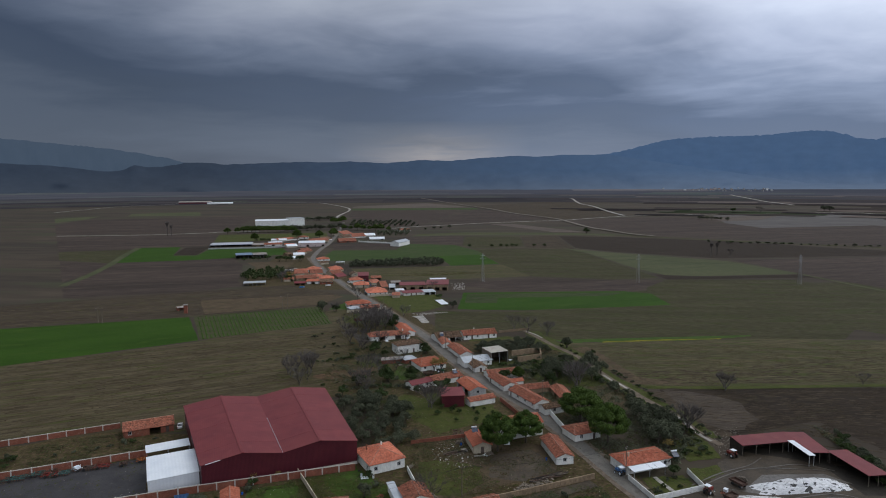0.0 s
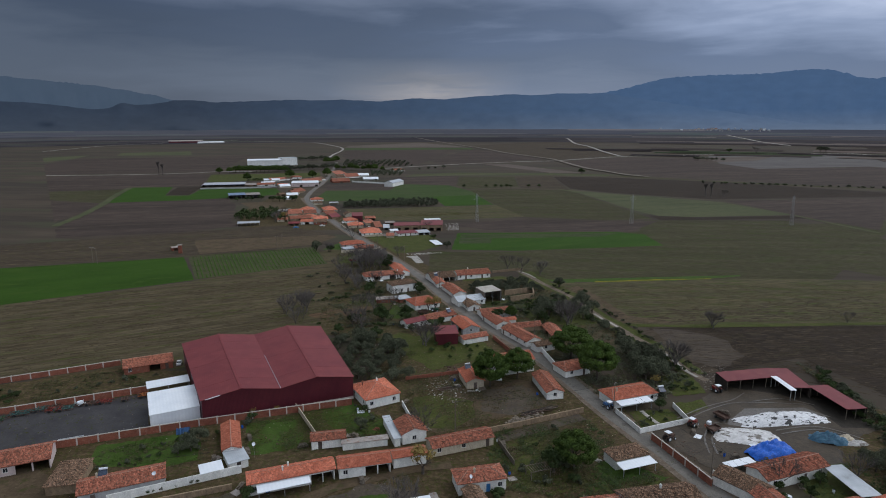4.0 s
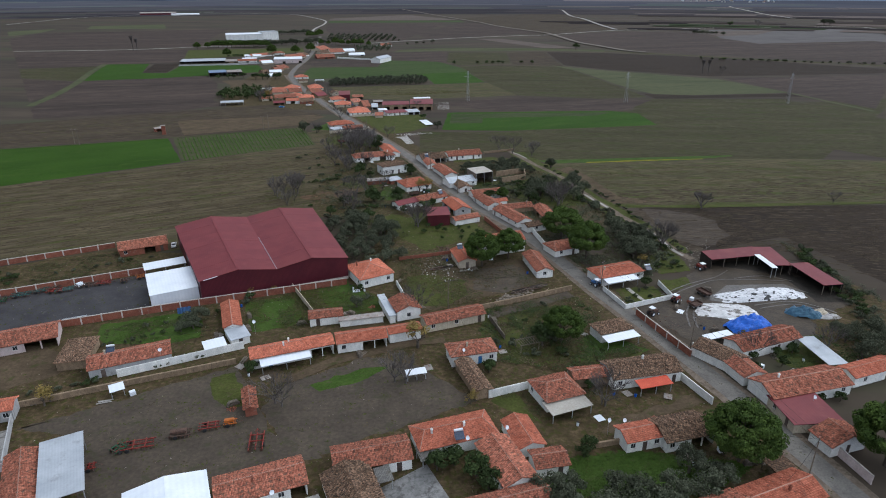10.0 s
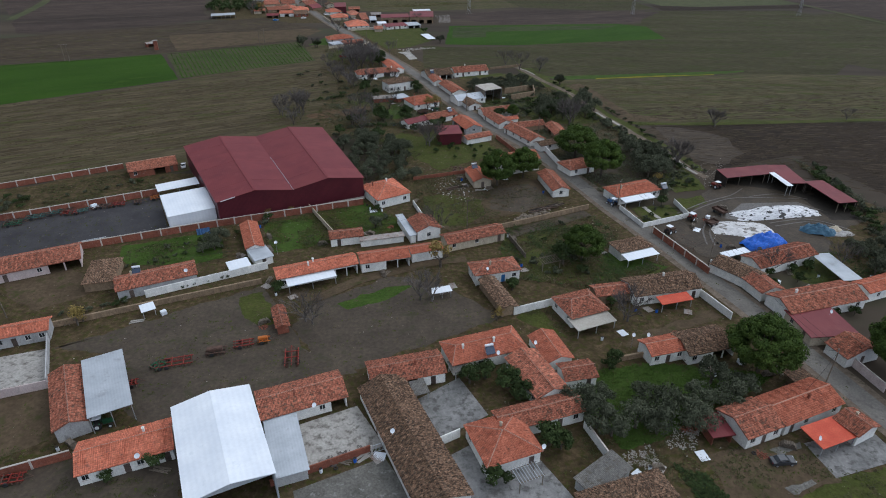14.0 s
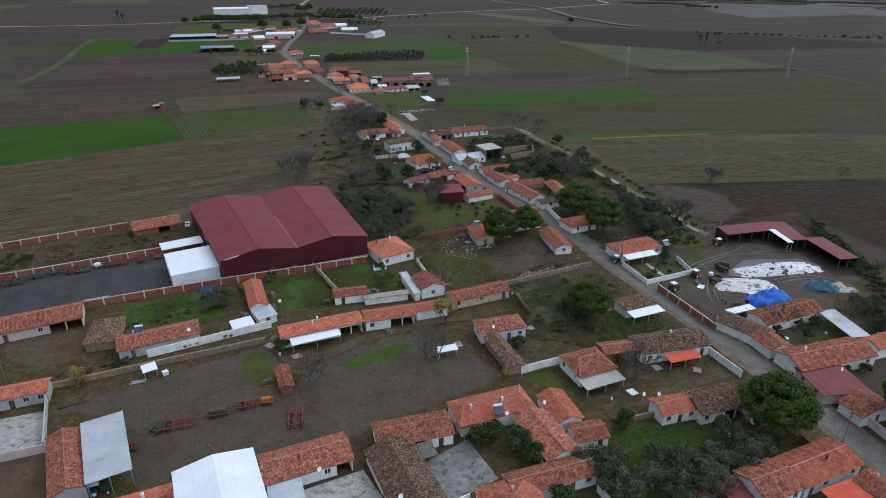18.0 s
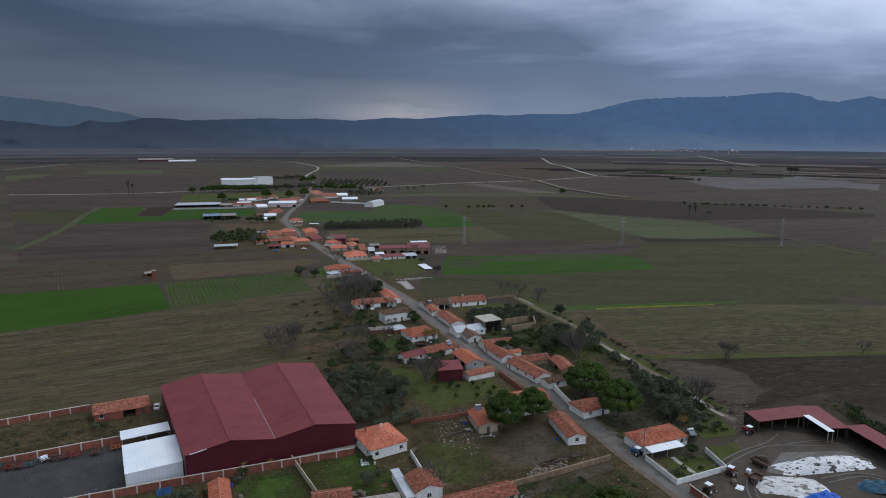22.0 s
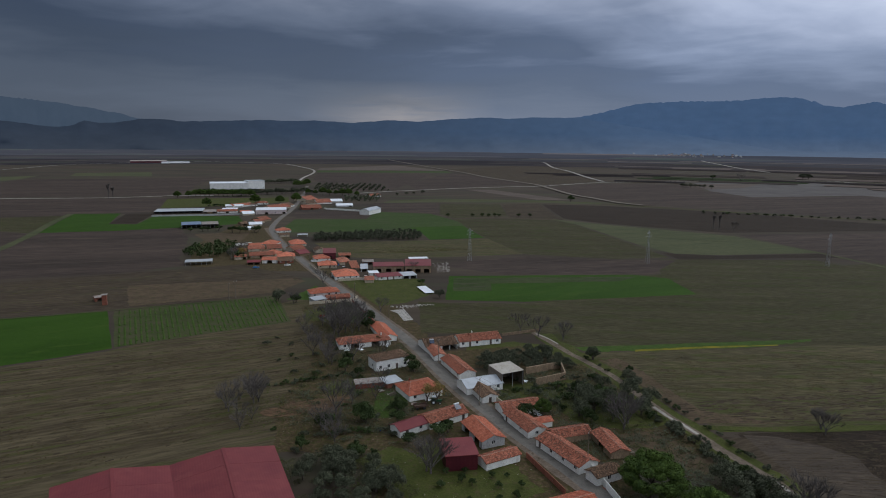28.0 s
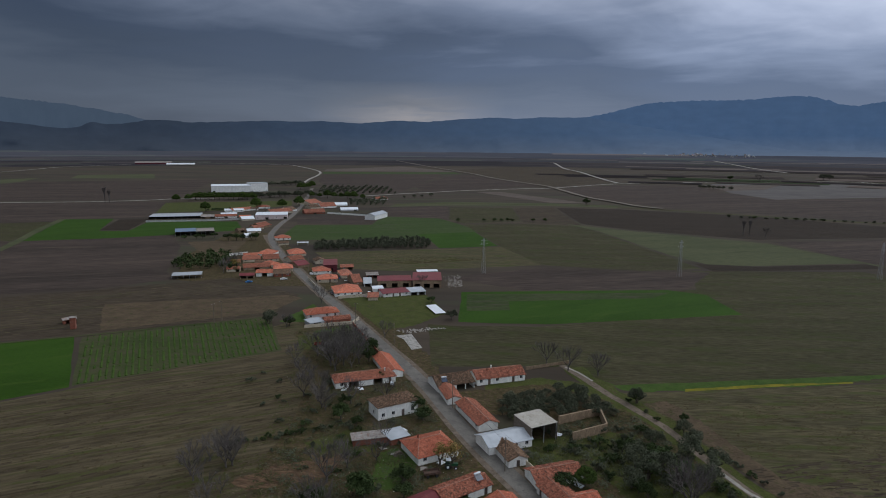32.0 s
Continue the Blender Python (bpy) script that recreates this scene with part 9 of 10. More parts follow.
plant("olive", 546.2, 1269.6, 1.88, group="hedge across the field")
tree_row("olive", (-56.4, 1051), (-17.6, 1085.5), 4, 1.5, "trees by the road")
tree_row("shrub", (334.8, 827.8), (531, 766), 22, 2.5, "scrub along the farm track")
tree_row("shrub", (70.8, 261.4), (86.6, 189.8), 16, 1.12, "scrub along the lane")
tree_row("shrub", (54.4, 301.6), (70.8, 261.4), 7, 1, "scrub along the lane")
tree_row("shrub", (-97.2, 186.8), (-122.6, 173.8), 6, 0.88, "weeds by the wall")
tree_row("shrub", (-60.9, 149), (-78.8, 141.1), 5, 0.88, "weeds by the wall")
tree_row("shrub", (56.6, 98.4), (46.2, 92.9), 5, 0.75, "shrubs by the house")
plant("round", -36, 339.4, 1.5)
plant("round", -15.9, 295, 1.38)
plant("autumn", -5.5, 260.1, 1.62)
plant("round", -27.9, 248.1, 1.38)
plant("round", -17.6, 253.4, 1.25)
plant("bare", -33.2, 260, 1.12)
plant("round", -5.4, 237.2, 1.38)
plant("round", -2.6, 239.4, 1.12)
plant("round", -13.9, 232.5, 1.12)
plant("bare", -7.8, 216.8, 1.5)
plant("bare", -8.9, 217.9, 1.25)
plant("olive", -17.4, 207.8, 1.5)
plant("pine", 27.4, 251.2, 0.45)
plant("bare", 49.9, 241.2, 1.56)
plant("bare", 40.1, 331.2, 1.5)
plant("bare", 50.1, 326.4, 1.12)
plant("round", 50.4, 261.2, 1.62)
plant("round", 53.1, 256.1, 1.5)
plant("olive", 44.1, 254.4, 1.5)
plant("olive", 58.8, 264.8, 1.62)
plant("olive", 58.6, 251.2, 1.5)
plant("round", 41.9, 268.4, 1.12)
plant("olive", 52, 272.2, 1.25)
plant("olive", 64.2, 259.1, 1.5)
plant("round", 39.8, 248.1, 1.25)
plant("olive", 48.6, 248.1, 1.38)
plant("olive", 63.8, 273, 1.25)
plant("shrub", 36.8, 273, 2)
plant("shrub", 37.8, 263.6, 2)
plant("shrub", 32.2, 258.4, 1.88)
plant("shrub", 45.4, 277, 2)
plant("shrub", 51.2, 281.1, 1.88)
plant("shrub", 34.5, 255.1, 1.62)
plant("olive", -34.2, 220.6, 1.5)
plant("olive", -29.9, 214.1, 1.5)
plant("round", -27.9, 224.6, 1.38)
plant("olive", -21.2, 208.8, 1.38)
plant("round", -0.1, 212.6, 0.62)
plant("bare", -35.6, 237.2, 1.12)
plant("round", -38.6, 244.2, 1.25)
plant("bare", -26.5, 303.6, 1)
plant("round", -29.5, 319.8, 1.12)
plant("round", -39.6, 298.6, 1.12)
plant("bare", -48.9, 308.6, 1.25)
tree_row("shrub", (-40.6, 237.2), (-19.4, 241.4), 12, 1.25, "hedge across the garden")
tree_row("shrub", (-15, 269), (-36.1, 282.9), 8, 1.12, "shrubs by the house")
tree_row("shrub", (20.9, 269.1), (49.1, 273), 12, 1.25, "shrubs in the yard")
plant("autumn", -85.4, 106.2, 1.12)
plant("olive", -64.8, 142.2, 1.25)
plant("olive", -66.6, 140.8, 1)
plant("round", -54.9, 157, 0.75)
plant("round", -23.1, 162.8, 0.62)
plant("round", -43.5, 118.9, 0.88)
plant("bare", -34.9, 107, 1.19)
plant("bare", -9.2, 115.2, 1.12)
plant("shrub", -105.2, 183, 1.5)
plant("shrub", -55.9, 154, 1.5)
plant("shrub", -21, 157.4, 1.25)
plant("round", 89.6, 127.8, 0.88)
plant("shrub", 88.5, 136.5, 1.88)
plant("shrub", 82.6, 129.2, 1.62)
plant("shrub", 87.8, 132, 1.88)
plant("bare", 79.9, 126.5, 1)
plant("shrub", 74.1, 133.6, 1.5)
plant("shrub", 79.8, 135.9, 1.62)
plant("round", 35.5, 112.6, 0.69)
plant("bare", 37.6, 106.4, 1.19)
plant("round", 29.6, 90.2, 0.88)
plant("round", 13, 119.2, 0.94)
plant("autumn", 8.2, 107, 0.62)
plant("round", 76.9, 120, 0.75)
plant("round", 84.2, 122, 0.75)
plant("bare", 99, 129.1, 1)
plant("round", 80.5, 108.2, 0.62)
plant("shrub", 20.5, 131.1, 1.5)
plant("shrub", 25.8, 126.9, 1.5)
plant("round", 31.6, 126.9, 0.75)
plant("shrub", 30, 133.9, 1.75)
tree_row("shrub", (-68.5, 121.1), (-56.4, 127.5), 9, 1, "weeds along the wall")
tree_row("shrub", (-90.2, 109.5), (-77.4, 115.9), 9, 0.88, "weeds along the wall")
tree_row("shrub", (-85.4, 130.5), (-65, 140.8), 10, 0.75, "weeds along the brick wall")

grove("shrub", [(70, 186.4), (80.6, 192), (81.4, 179), (72.6, 175.5)], 3.4, 1.2, "shrubs in the lane garden")
grove("shrub", [(56, 163), (66, 164.6), (68, 158.8), (56.4, 153.8)], 4.2, 0.8, "shrubs inside the low wall")

# weeds and crops
tufts("weeds", [(24.4, 89.6), (38.9, 92.1), (57.6, 89.2), (61.4, 87.5), (50.8, 81.2), (44.8, 79.9), (34.6, 71.6), (27, 69.8), (24.8, 77.1), (18, 80.1)], 4000, 0.31, GRASS_LUSH, "rough green grass under the olive trees", 3, height=0.14)
tufts("weeds", [(-90.8, 141.2), (-73, 148.1), (-64.6, 144.1), (-61.6, 135), (-85.6, 131.9)], 1500, 0.31, GRASS_LUSH, "rough green grass", 4, height=0.14)
tufts("weeds", [(-55.6, 154), (-44.4, 159.2), (-29.5, 170.8), (-14.8, 155.4), (-16.1, 149.5), (-38.8, 140.8), (-48.9, 137.8)], 2500, 0.34, GRASS, "rough garden grass and weeds", 5, height=0.14)
tufts("weeds", [(12.9, 149.9), (40.2, 160.2), (37.8, 125.6), (53.4, 129.5), (33.1, 118), (12, 125.9)], 3000, 0.39, WEEDS, "tall garden weeds", 6, height=0.14)
tufts("weeds", [(-12.1, 185.9), (14.9, 190.4), (34, 168), (40.2, 164), (-1.6, 148.2), (-12.2, 157.1)], 2500, 0.39, WEEDS, "weeds in the yard", 10, height=0.14)
tufts("weeds", [(-106, 81.6), (-150.9, 168), (-110.5, 189.2), (-29.1, 166.8), (-17.1, 220.5), (40.9, 205.5), (63.8, 133.6), (74, 96.2), (77.4, 66), (66, 49.4), (-84.1, 51.2)], 9000, 0.29, GRASS, "scattered tufts of green weeds", 20, height=0.1)
tufts("weeds", [(-106, 81.6), (-150.9, 168), (-110.5, 189.2), (-29.1, 166.8), (-17.1, 220.5), (40.9, 205.5), (63.8, 133.6), (74, 96.2), (77.4, 66), (66, 49.4), (-84.1, 51.2)], 4500, 0.27, STUBBLE, "scattered tufts of dry grass", 30, height=0.1)
tufts("litter", [(-106, 81.6), (-150.9, 168), (-110.5, 189.2), (-29.1, 166.8), (-17.1, 220.5), (40.9, 205.5), (63.8, 133.6), (74, 96.2), (77.4, 66), (66, 49.4), (-84.1, 51.2)], 2250, 0.18, DIRT, "small pale stones and litter on the ground", 40, height=0.08)
tufts("litter", [(-106, 81.6), (-150.9, 168), (-110.5, 189.2), (-29.1, 166.8), (-17.1, 220.5), (40.9, 205.5), (63.8, 133.6), (74, 96.2), (77.4, 66), (66, 49.4), (-84.1, 51.2)], 1000, 0.1, RUBBLE, "bits of pale stone and litter", 60, height=0.08)
tufts("weeds", [(-71.4, 245.4), (-46, 335.9), (-17.2, 301.1), (0.6, 250.5), (19.6, 205.1), (-7.5, 187.6), (-43.9, 231.6)], 5000, 0.29, GRASS, "scattered tufts of green weeds", 21, height=0.1)
tufts("weeds", [(-71.4, 245.4), (-46, 335.9), (-17.2, 301.1), (0.6, 250.5), (19.6, 205.1), (-7.5, 187.6), (-43.9, 231.6)], 2500, 0.27, STUBBLE, "scattered tufts of dry grass", 31, height=0.1)
tufts("litter", [(-71.4, 245.4), (-46, 335.9), (-17.2, 301.1), (0.6, 250.5), (19.6, 205.1), (-7.5, 187.6), (-43.9, 231.6)], 1250, 0.18, DIRT, "small pale stones and litter on the ground", 41, height=0.08)
tufts("litter", [(-71.4, 245.4), (-46, 335.9), (-17.2, 301.1), (0.6, 250.5), (19.6, 205.1), (-7.5, 187.6), (-43.9, 231.6)], 555, 0.1, RUBBLE, "bits of pale stone and litter", 61, height=0.08)
tufts("weeds", [(12.4, 277.6), (51.2, 296.8), (62.2, 257.6), (71.5, 226), (24.4, 231.2)], 4000, 0.29, GRASS, "scattered tufts of green weeds", 22, height=0.1)
tufts("weeds", [(12.4, 277.6), (51.2, 296.8), (62.2, 257.6), (71.5, 226), (24.4, 231.2)], 2000, 0.27, STUBBLE, "scattered tufts of dry grass", 32, height=0.1)
tufts("litter", [(12.4, 277.6), (51.2, 296.8), (62.2, 257.6), (71.5, 226), (24.4, 231.2)], 1000, 0.18, DIRT, "small pale stones and litter on the ground", 42, height=0.08)
tufts("litter", [(12.4, 277.6), (51.2, 296.8), (62.2, 257.6), (71.5, 226), (24.4, 231.2)], 444, 0.1, RUBBLE, "bits of pale stone and litter", 62, height=0.08)
tufts("weeds", [(-73.6, 379.1), (-35.8, 366.2), (-6.6, 288.1), (-2.4, 227.2), (-50.9, 228.1), (-56.8, 259.2)], 5000, 0.29, GRASS, "scattered tufts of green weeds", 23, height=0.1)
tufts("weeds", [(-73.6, 379.1), (-35.8, 366.2), (-6.6, 288.1), (-2.4, 227.2), (-50.9, 228.1), (-56.8, 259.2)], 2500, 0.27, STUBBLE, "scattered tufts of dry grass", 33, height=0.1)
tufts("litter", [(-73.6, 379.1), (-35.8, 366.2), (-6.6, 288.1), (-2.4, 227.2), (-50.9, 228.1), (-56.8, 259.2)], 1250, 0.18, DIRT, "small pale stones and litter on the ground", 43, height=0.08)
tufts("litter", [(-73.6, 379.1), (-35.8, 366.2), (-6.6, 288.1), (-2.4, 227.2), (-50.9, 228.1), (-56.8, 259.2)], 555, 0.1, RUBBLE, "bits of pale stone and litter", 63, height=0.08)
tufts("weeds", [(-146.2, 182.5), (-102.9, 214.4), (-66, 239.9), (-48.8, 263.8), (-49.1, 341.6), (-132.8, 306.6), (-204.4, 268.1)], 6000, 0.34, WEEDS, "low green weeds across the stubble field", 50, height=0.1)
tufts("weeds", [(54, 305.2), (79.6, 243.5), (211, 250.4), (255.4, 312)], 9000, 0.34, WEEDS, "low weeds across the stubble field", 51, height=0.1)
tufts("clods", [(78.1, 238.4), (187.4, 244.1), (148.1, 184.1), (132.9, 193.6), (91.9, 194.5)], 5000, 0.39, SOIL_BROWN, "clods of turned soil", 52, height=0.1)

# undergrowth
PLOT_1 = [(12.5, 150), (40, 160), (53.75, 130), (33.75, 118.75), (11.25, 125)]
PLOT_2 = [(24.375, 89.625), (57.5, 89.25), (61.25, 87.5), (34.625, 71.625), (27, 69.75), (17.5, 80)]
PLOT_3 = [(33.75, 220), (72.5, 222.5), (82.5, 190), (65, 170), (45, 175)]
PLOT_4 = [(11.25, 277.5), (51.25, 296.25), (62.5, 257.5), (71.25, 226.25), (43.75, 215), (23.75, 237.5)]
PLOT_5 = [(-50, 227.5), (-30, 177.5), (-10, 187.5), (-10, 207.5), (-25, 230)]
PLOT_6 = [(-56.25, 250), (-50, 327.5), (-18.75, 320), (-1.25, 262.5), (-10, 231.25), (-37.5, 235)]
PLOT_7 = [(99.5, 138), (123, 139), (118.75, 116.25), (97.5, 118.75)]
PLOT_8 = [(123.75, 203.75), (133.75, 155), (116.25, 118.75), (122.5, 187.5)]
PLOT_9 = [(-90, 141.25), (-62.5, 146.25), (-60, 132.5), (-85, 131.25)]
PLOT_10 = [(-57.5, 153.75), (-27.5, 170), (-13.75, 155), (-16.25, 147.5), (-38.75, 138.75), (-50, 136.25)]
PLOT_11 = [(-12.5, 187.5), (15, 192.5), (35, 168.75), (-1.25, 148.75), (-13.75, 157.5)]
PLOT_12 = [(51.25, 161.25), (67.5, 165), (70, 156.25), (55, 150)]
PLOT_13 = [(-143.75, 175), (-112.5, 191.25), (-96.25, 182.5), (-95, 176.25), (-135, 160)]
PLOT_14 = [(37.5, 102.5), (62.5, 107.5), (72.5, 95), (60, 87.5), (45, 90)]
PLOT_15 = [(-82.5, 70), (-45, 75), (-42.5, 57.5), (-75, 52.5)]
PLOT_16 = [(11.25, 112.5), (25, 117.5), (52.5, 130), (55, 121.25), (37.5, 110), (22.5, 102.5)]
PLOT_17 = [(70, 122.5), (100, 136.25), (105, 130), (97.5, 115), (75, 117.5)]
PLOT_18 = [(16.25, 77.5), (25, 82.5), (47.5, 72.5), (71.25, 65), (70, 50), (25, 52.5)]
PLOT_19 = [(-72.5, 381.25), (-35, 370), (-15, 322.5), (-37.5, 322.5), (-57.5, 337.5)]
undergrowth(PLOT_1, 1.5, 1.5, GREEN_LEAF, "tangled bushes in an overgrown garden", 101, 0.16, 36, -0.05)
undergrowth(PLOT_1, 1.1, 0.5, WEED_LEAF, "tall weeds in an overgrown garden", 102, 0.15, 30, -0.25)
undergrowth(PLOT_2, 0.9, 0.3, GRASS_LUSH, "long grass under the olive trees", 103, 0.14, 20, 0.0)
undergrowth(PLOT_3, 1.8, 2.0, OLIVE_LEAF, "dark thicket below the pines", 104, 0.2, 36, -0.05)
undergrowth(PLOT_3, 1.4, 0.8, WEED_LEAF, "weeds and brambles below the pines", 105, 0.17, 28, -0.3)
undergrowth(PLOT_4, 2.0, 1.7, OLIVE_LEAF, "grey-green scrub beside the lane", 106, 0.2, 36, 0.1)
undergrowth(PLOT_4, 1.6, 0.8, WEED_LEAF, "brambles and weeds beside the lane", 107, 0.18, 28, -0.15)
undergrowth(PLOT_5, 1.6, 0.6, WEED_LEAF, "weeds between the olive trees", 108, 0.17, 26, -0.1)
undergrowth(PLOT_6, 1.7, 0.7, WEED_LEAF, "garden weeds behind the houses", 109, 0.18, 26, 0.05)
undergrowth(PLOT_6, 2.4, 1.5, OLIVE_LEAF, "garden bushes behind the houses", 110, 0.2, 34, 0.1)
undergrowth(PLOT_7, 1.6, 1.0, GREEN_LEAF, "dark undergrowth between the olive trees", 111, 0.18, 30, -0.1)
undergrowth(PLOT_8, 1.5, 1.6, OLIVE_LEAF, "thicket behind the cattle barn", 112, 0.18, 34, -0.15)
undergrowth(PLOT_9, 1.0, 0.45, WEED_LEAF, "garden weeds beside the brick wall", 113, 0.14, 26, 0.0)
undergrowth(PLOT_10, 1.1, 0.55, WEED_LEAF, "garden weeds and old vegetable plants", 114, 0.14, 26, 0.0)
undergrowth(PLOT_10, 2.0, 1.4, GREEN_LEAF, "garden bushes behind the brick wall", 115, 0.15, 34, 0.3)
undergrowth(PLOT_11, 1.3, 0.5, WEED_LEAF, "weeds round the rubble", 116, 0.15, 24, -0.02)
undergrowth(PLOT_12, 1.0, 0.7, GREEN_LEAF, "garden plants behind the low wall", 117, 0.14, 30, 0.1)
undergrowth(PLOT_13, 1.4, 0.7, WEED_LEAF, "weeds along the brick walls", 118, 0.16, 26, 0.0)
undergrowth(PLOT_14, 1.3, 0.6, WEED_LEAF, "yard weeds", 119, 0.14, 26, 0.15)
undergrowth(PLOT_15, 1.2, 0.45, WEED_LEAF, "yard weeds", 120, 0.13, 24, 0.15)
undergrowth(PLOT_16, 1.3, 0.7, WEED_LEAF, "weeds between the yards", 121, 0.15, 26, 0.05)
undergrowth(PLOT_17, 1.3, 0.9, GREEN_LEAF, "garden shrubs between the houses", 122, 0.15, 30, 0.15)
undergrowth(PLOT_18, 1.1, 0.4, WEED_LEAF, "rough weeds in the garden", 123, 0.13, 24, 0.05)
undergrowth(PLOT_19, 1.9, 1.1, WEED_LEAF, "scrub and weeds beside the road", 124, 0.2, 28, -0.12)
undergrowth(PLOT_11, 1.6, 0.4, DRY_STALKS, "dry stalks round the rubble", 125, 0.14, 22, 0.15)
undergrowth(PLOT_6, 2.0, 0.5, DRY_STALKS, "dry stalks in the gardens", 126, 0.17, 22, 0.15)
undergrowth(PLOT_1, 1.7, 0.6, DRY_STALKS, "dry stalks in the overgrown garden", 127, 0.15, 22, 0.15)

# things in the farmyards
car(53.1, 66.4, 4, CAR_GREY, "old dark grey saloon car parked in a bare yard")
car(-93.8, 197.4, 110, CAR_WHITE, "white hatchback parked behind the warehouse")
car(-104.2, 484.4, 20, CAR_WHITE, "white saloon car parked by the far houses")
car(-90.4, 500.2, 110, CAR_WHITE, "white car parked on the roadside")
car(-68.4, 448.5, 110, CAR_GREY, "dark car parked on the roadside")
car(-123.2, 475.9, 10, DOOR_BLUE, "blue car parked on the grass")
tractor(85.8, 178, 110, PAINT_RED, "red tractor parked beside the barn")
tractor(70.1, 155.5, 40, PAINT_RED, "red and white tractor in the muddy yard")
tractor(60.9, 147.6, 30, RUST, "old dark tractor by the brick wall")
tractor(48.9, 165.9, 120, PAINT_BLUE, "blue tractor by a garden wall")
tractor(-65.9, 76.1, 20, PAINT_GREEN, "green tractor under the grey canopy")
tractor(-5.9, 260.1, 0, PAINT_GREEN, "green and white tractor in a yard")
implement(-109.4, 164.8, 60, 1.8, 1.5, SHEET_WHITE, "pale grey-white fertiliser spreader by the brick wall", "spreader", 3)
trailer(-11, 256.1, 15, RUST, "brown farm trailer in a yard")
implement(-59.1, 92.9, 15, 6.0, 2.0, PAINT_RED, "red disc harrow resting in the bare yard")
implement(-62, 92, 60, 2.5, 1.6, PAINT_GREEN, "green and blue mower implement", "mower", 4)
implement(-51.6, 96.4, 12, 3.6, 1.6, RUST, "rusty seed drill in the yard", "seed_drill", 6)
implement(-46.5, 98.8, 14, 3.6, 1.6, PAINT_RED, "dull red cultivator in the bare yard", "cultivator", 6)
implement(-42.5, 99.9, 14, 2.2, 1.2, PAINT_ORANGE, "bright orange fertiliser spreader in the yard", "spreader", 4)
implement(-35.4, 94.2, 100, 4.6, 2.2, PAINT_RED, "dark red plough in the bare yard", "plough", 8)
implement(-64.9, 86.8, 20, 1.6, 1.2, PAINT_RED, "small red implement by the canopy", "cultivator", 3)
implement(-75.1, 64.1, 12, 3.2, 1.4, PAINT_RED, "red harrow by the brick wall", "harrow", 6)
implement(-128.4, 155.9, 12, 4.0, 1.6, RUST, "dark rusty harrow lined up along the brick wall", "harrow", 6)
implement(-123.6, 158.6, 20, 4.6, 1.8, PAINT_TEAL, "dull teal disc harrow lined up along the brick wall", "harrow", 8)
implement(-119.6, 161.4, 20, 3.6, 1.8, PAINT_TEAL, "teal cultivator frame lined up along the brick wall", "cultivator", 6)
implement(-112.6, 161.9, 22, 4.4, 1.5, PAINT_TEAL, "narrow teal harrow lined up along the brick wall", "harrow", 8)
implement(-127.8, 154.2, 20, 4.4, 1.8, PAINT_GREEN, "dark green plough lined up along the brick wall", "plough", 8)
implement(-133.2, 152.6, 20, 4.2, 1.8, RUST, "dark rusty plough lined up along the brick wall", "plough", 7)
implement(-115, 161.1, 12, 4.0, 1.6, PAINT_RED, "red cultivator lined up along the brick wall", "cultivator", 6)
implement(-116.4, 163.2, 20, 2.6, 1.4, RUST, "rusty plough lined up along the brick wall", "plough", 6)
implement(-103.2, 166.8, 12, 4.0, 1.6, PAINT_RED, "red baler lined up along the brick wall", "baler", 6)
implement(-106.5, 165.6, 12, 4.0, 1.6, RUST, "rusty harrow lined up along the brick wall", "harrow", 6)
implement(-97.6, 168.4, 25, 2.0, 1.4, RUST, "small rusty machine on a pale pallet", "machine", 3)
implement(-93.6, 171.2, 30, 2.5, 1.6, PAINT_ORANGE, "yellow-orange scrap machine on the asphalt", "machine", 4)
trailer(79.8, 159.8, 115, RUST, "muddy brown farm trailer at the end of the silage")
trailer(74.5, 152.2, 30, RUST, "old rusty trailer in the muddy yard", 3.4)
trailer(-58.6, 358.1, 8, PAINT_RED, "red farm trailer on the grass")
heap("blue_tarpaulin", "bright blue tarpaulin over a mound of feed", "tarpaulin", 84.62, 141.5, 20, 13.12, 6.88, 2.75, PLASTIC_BLUE, 3, 34, 0.5)
heap("teal_tarpaulin", "dull teal tarpaulin over stacked bales", "tarpaulin", 103.25, 147.88, -20, 10, 5, 2, PLASTIC_TEAL, 7, 30, 0.7)
heap("silage_clamp", "long silage heap under torn white plastic sheeting", "silage heap", 96.25, 159.25, 8, 27.5, 6.88, 1.75, PLASTIC_TORN, 5, 40, 0.5, 4)
heap("plastic_sheet", "flat white plastic sheeting weighed down with tyres", "plastic sheet", 82, 149.75, -5, 17.5, 9.38, 0.44, PLASTIC_MUDDY, 9, 34, 0.9, 3)
heap("straw_heap", "pile of yellowish straw bales", "straw", 108, 148.12, 10, 5, 3, 1.38, PLASTER_CREAM, 13, 20, 0.6)
debris("rubble", [(-6.4, 185.8), (5.4, 192.9), (11.9, 176.6), (7.5, 166.4), (-4.8, 166.5)], 420, 0.15, RUBBLE, "heap of broken stone and scrap", 1)
debris("rubble", [(35, 72.9), (38.8, 74.9), (41.9, 73.5), (39.4, 69.6), (35.4, 69.6)], 420, 0.13, RUBBLE, "heap of pale broken masonry", 2)
debris("brick_rubble", [(38.6, 75.9), (42.6, 77), (42.2, 73.9), (38.5, 72.9)], 300, 0.12, BRICK, "pile of broken red roof tiles", 3)
debris("rubble", [(26.6, 68.5), (32.1, 70.4), (32.5, 66.6), (27.8, 65.2)], 420, 0.12, RUBBLE, "scattered grey gravel and stones", 4)
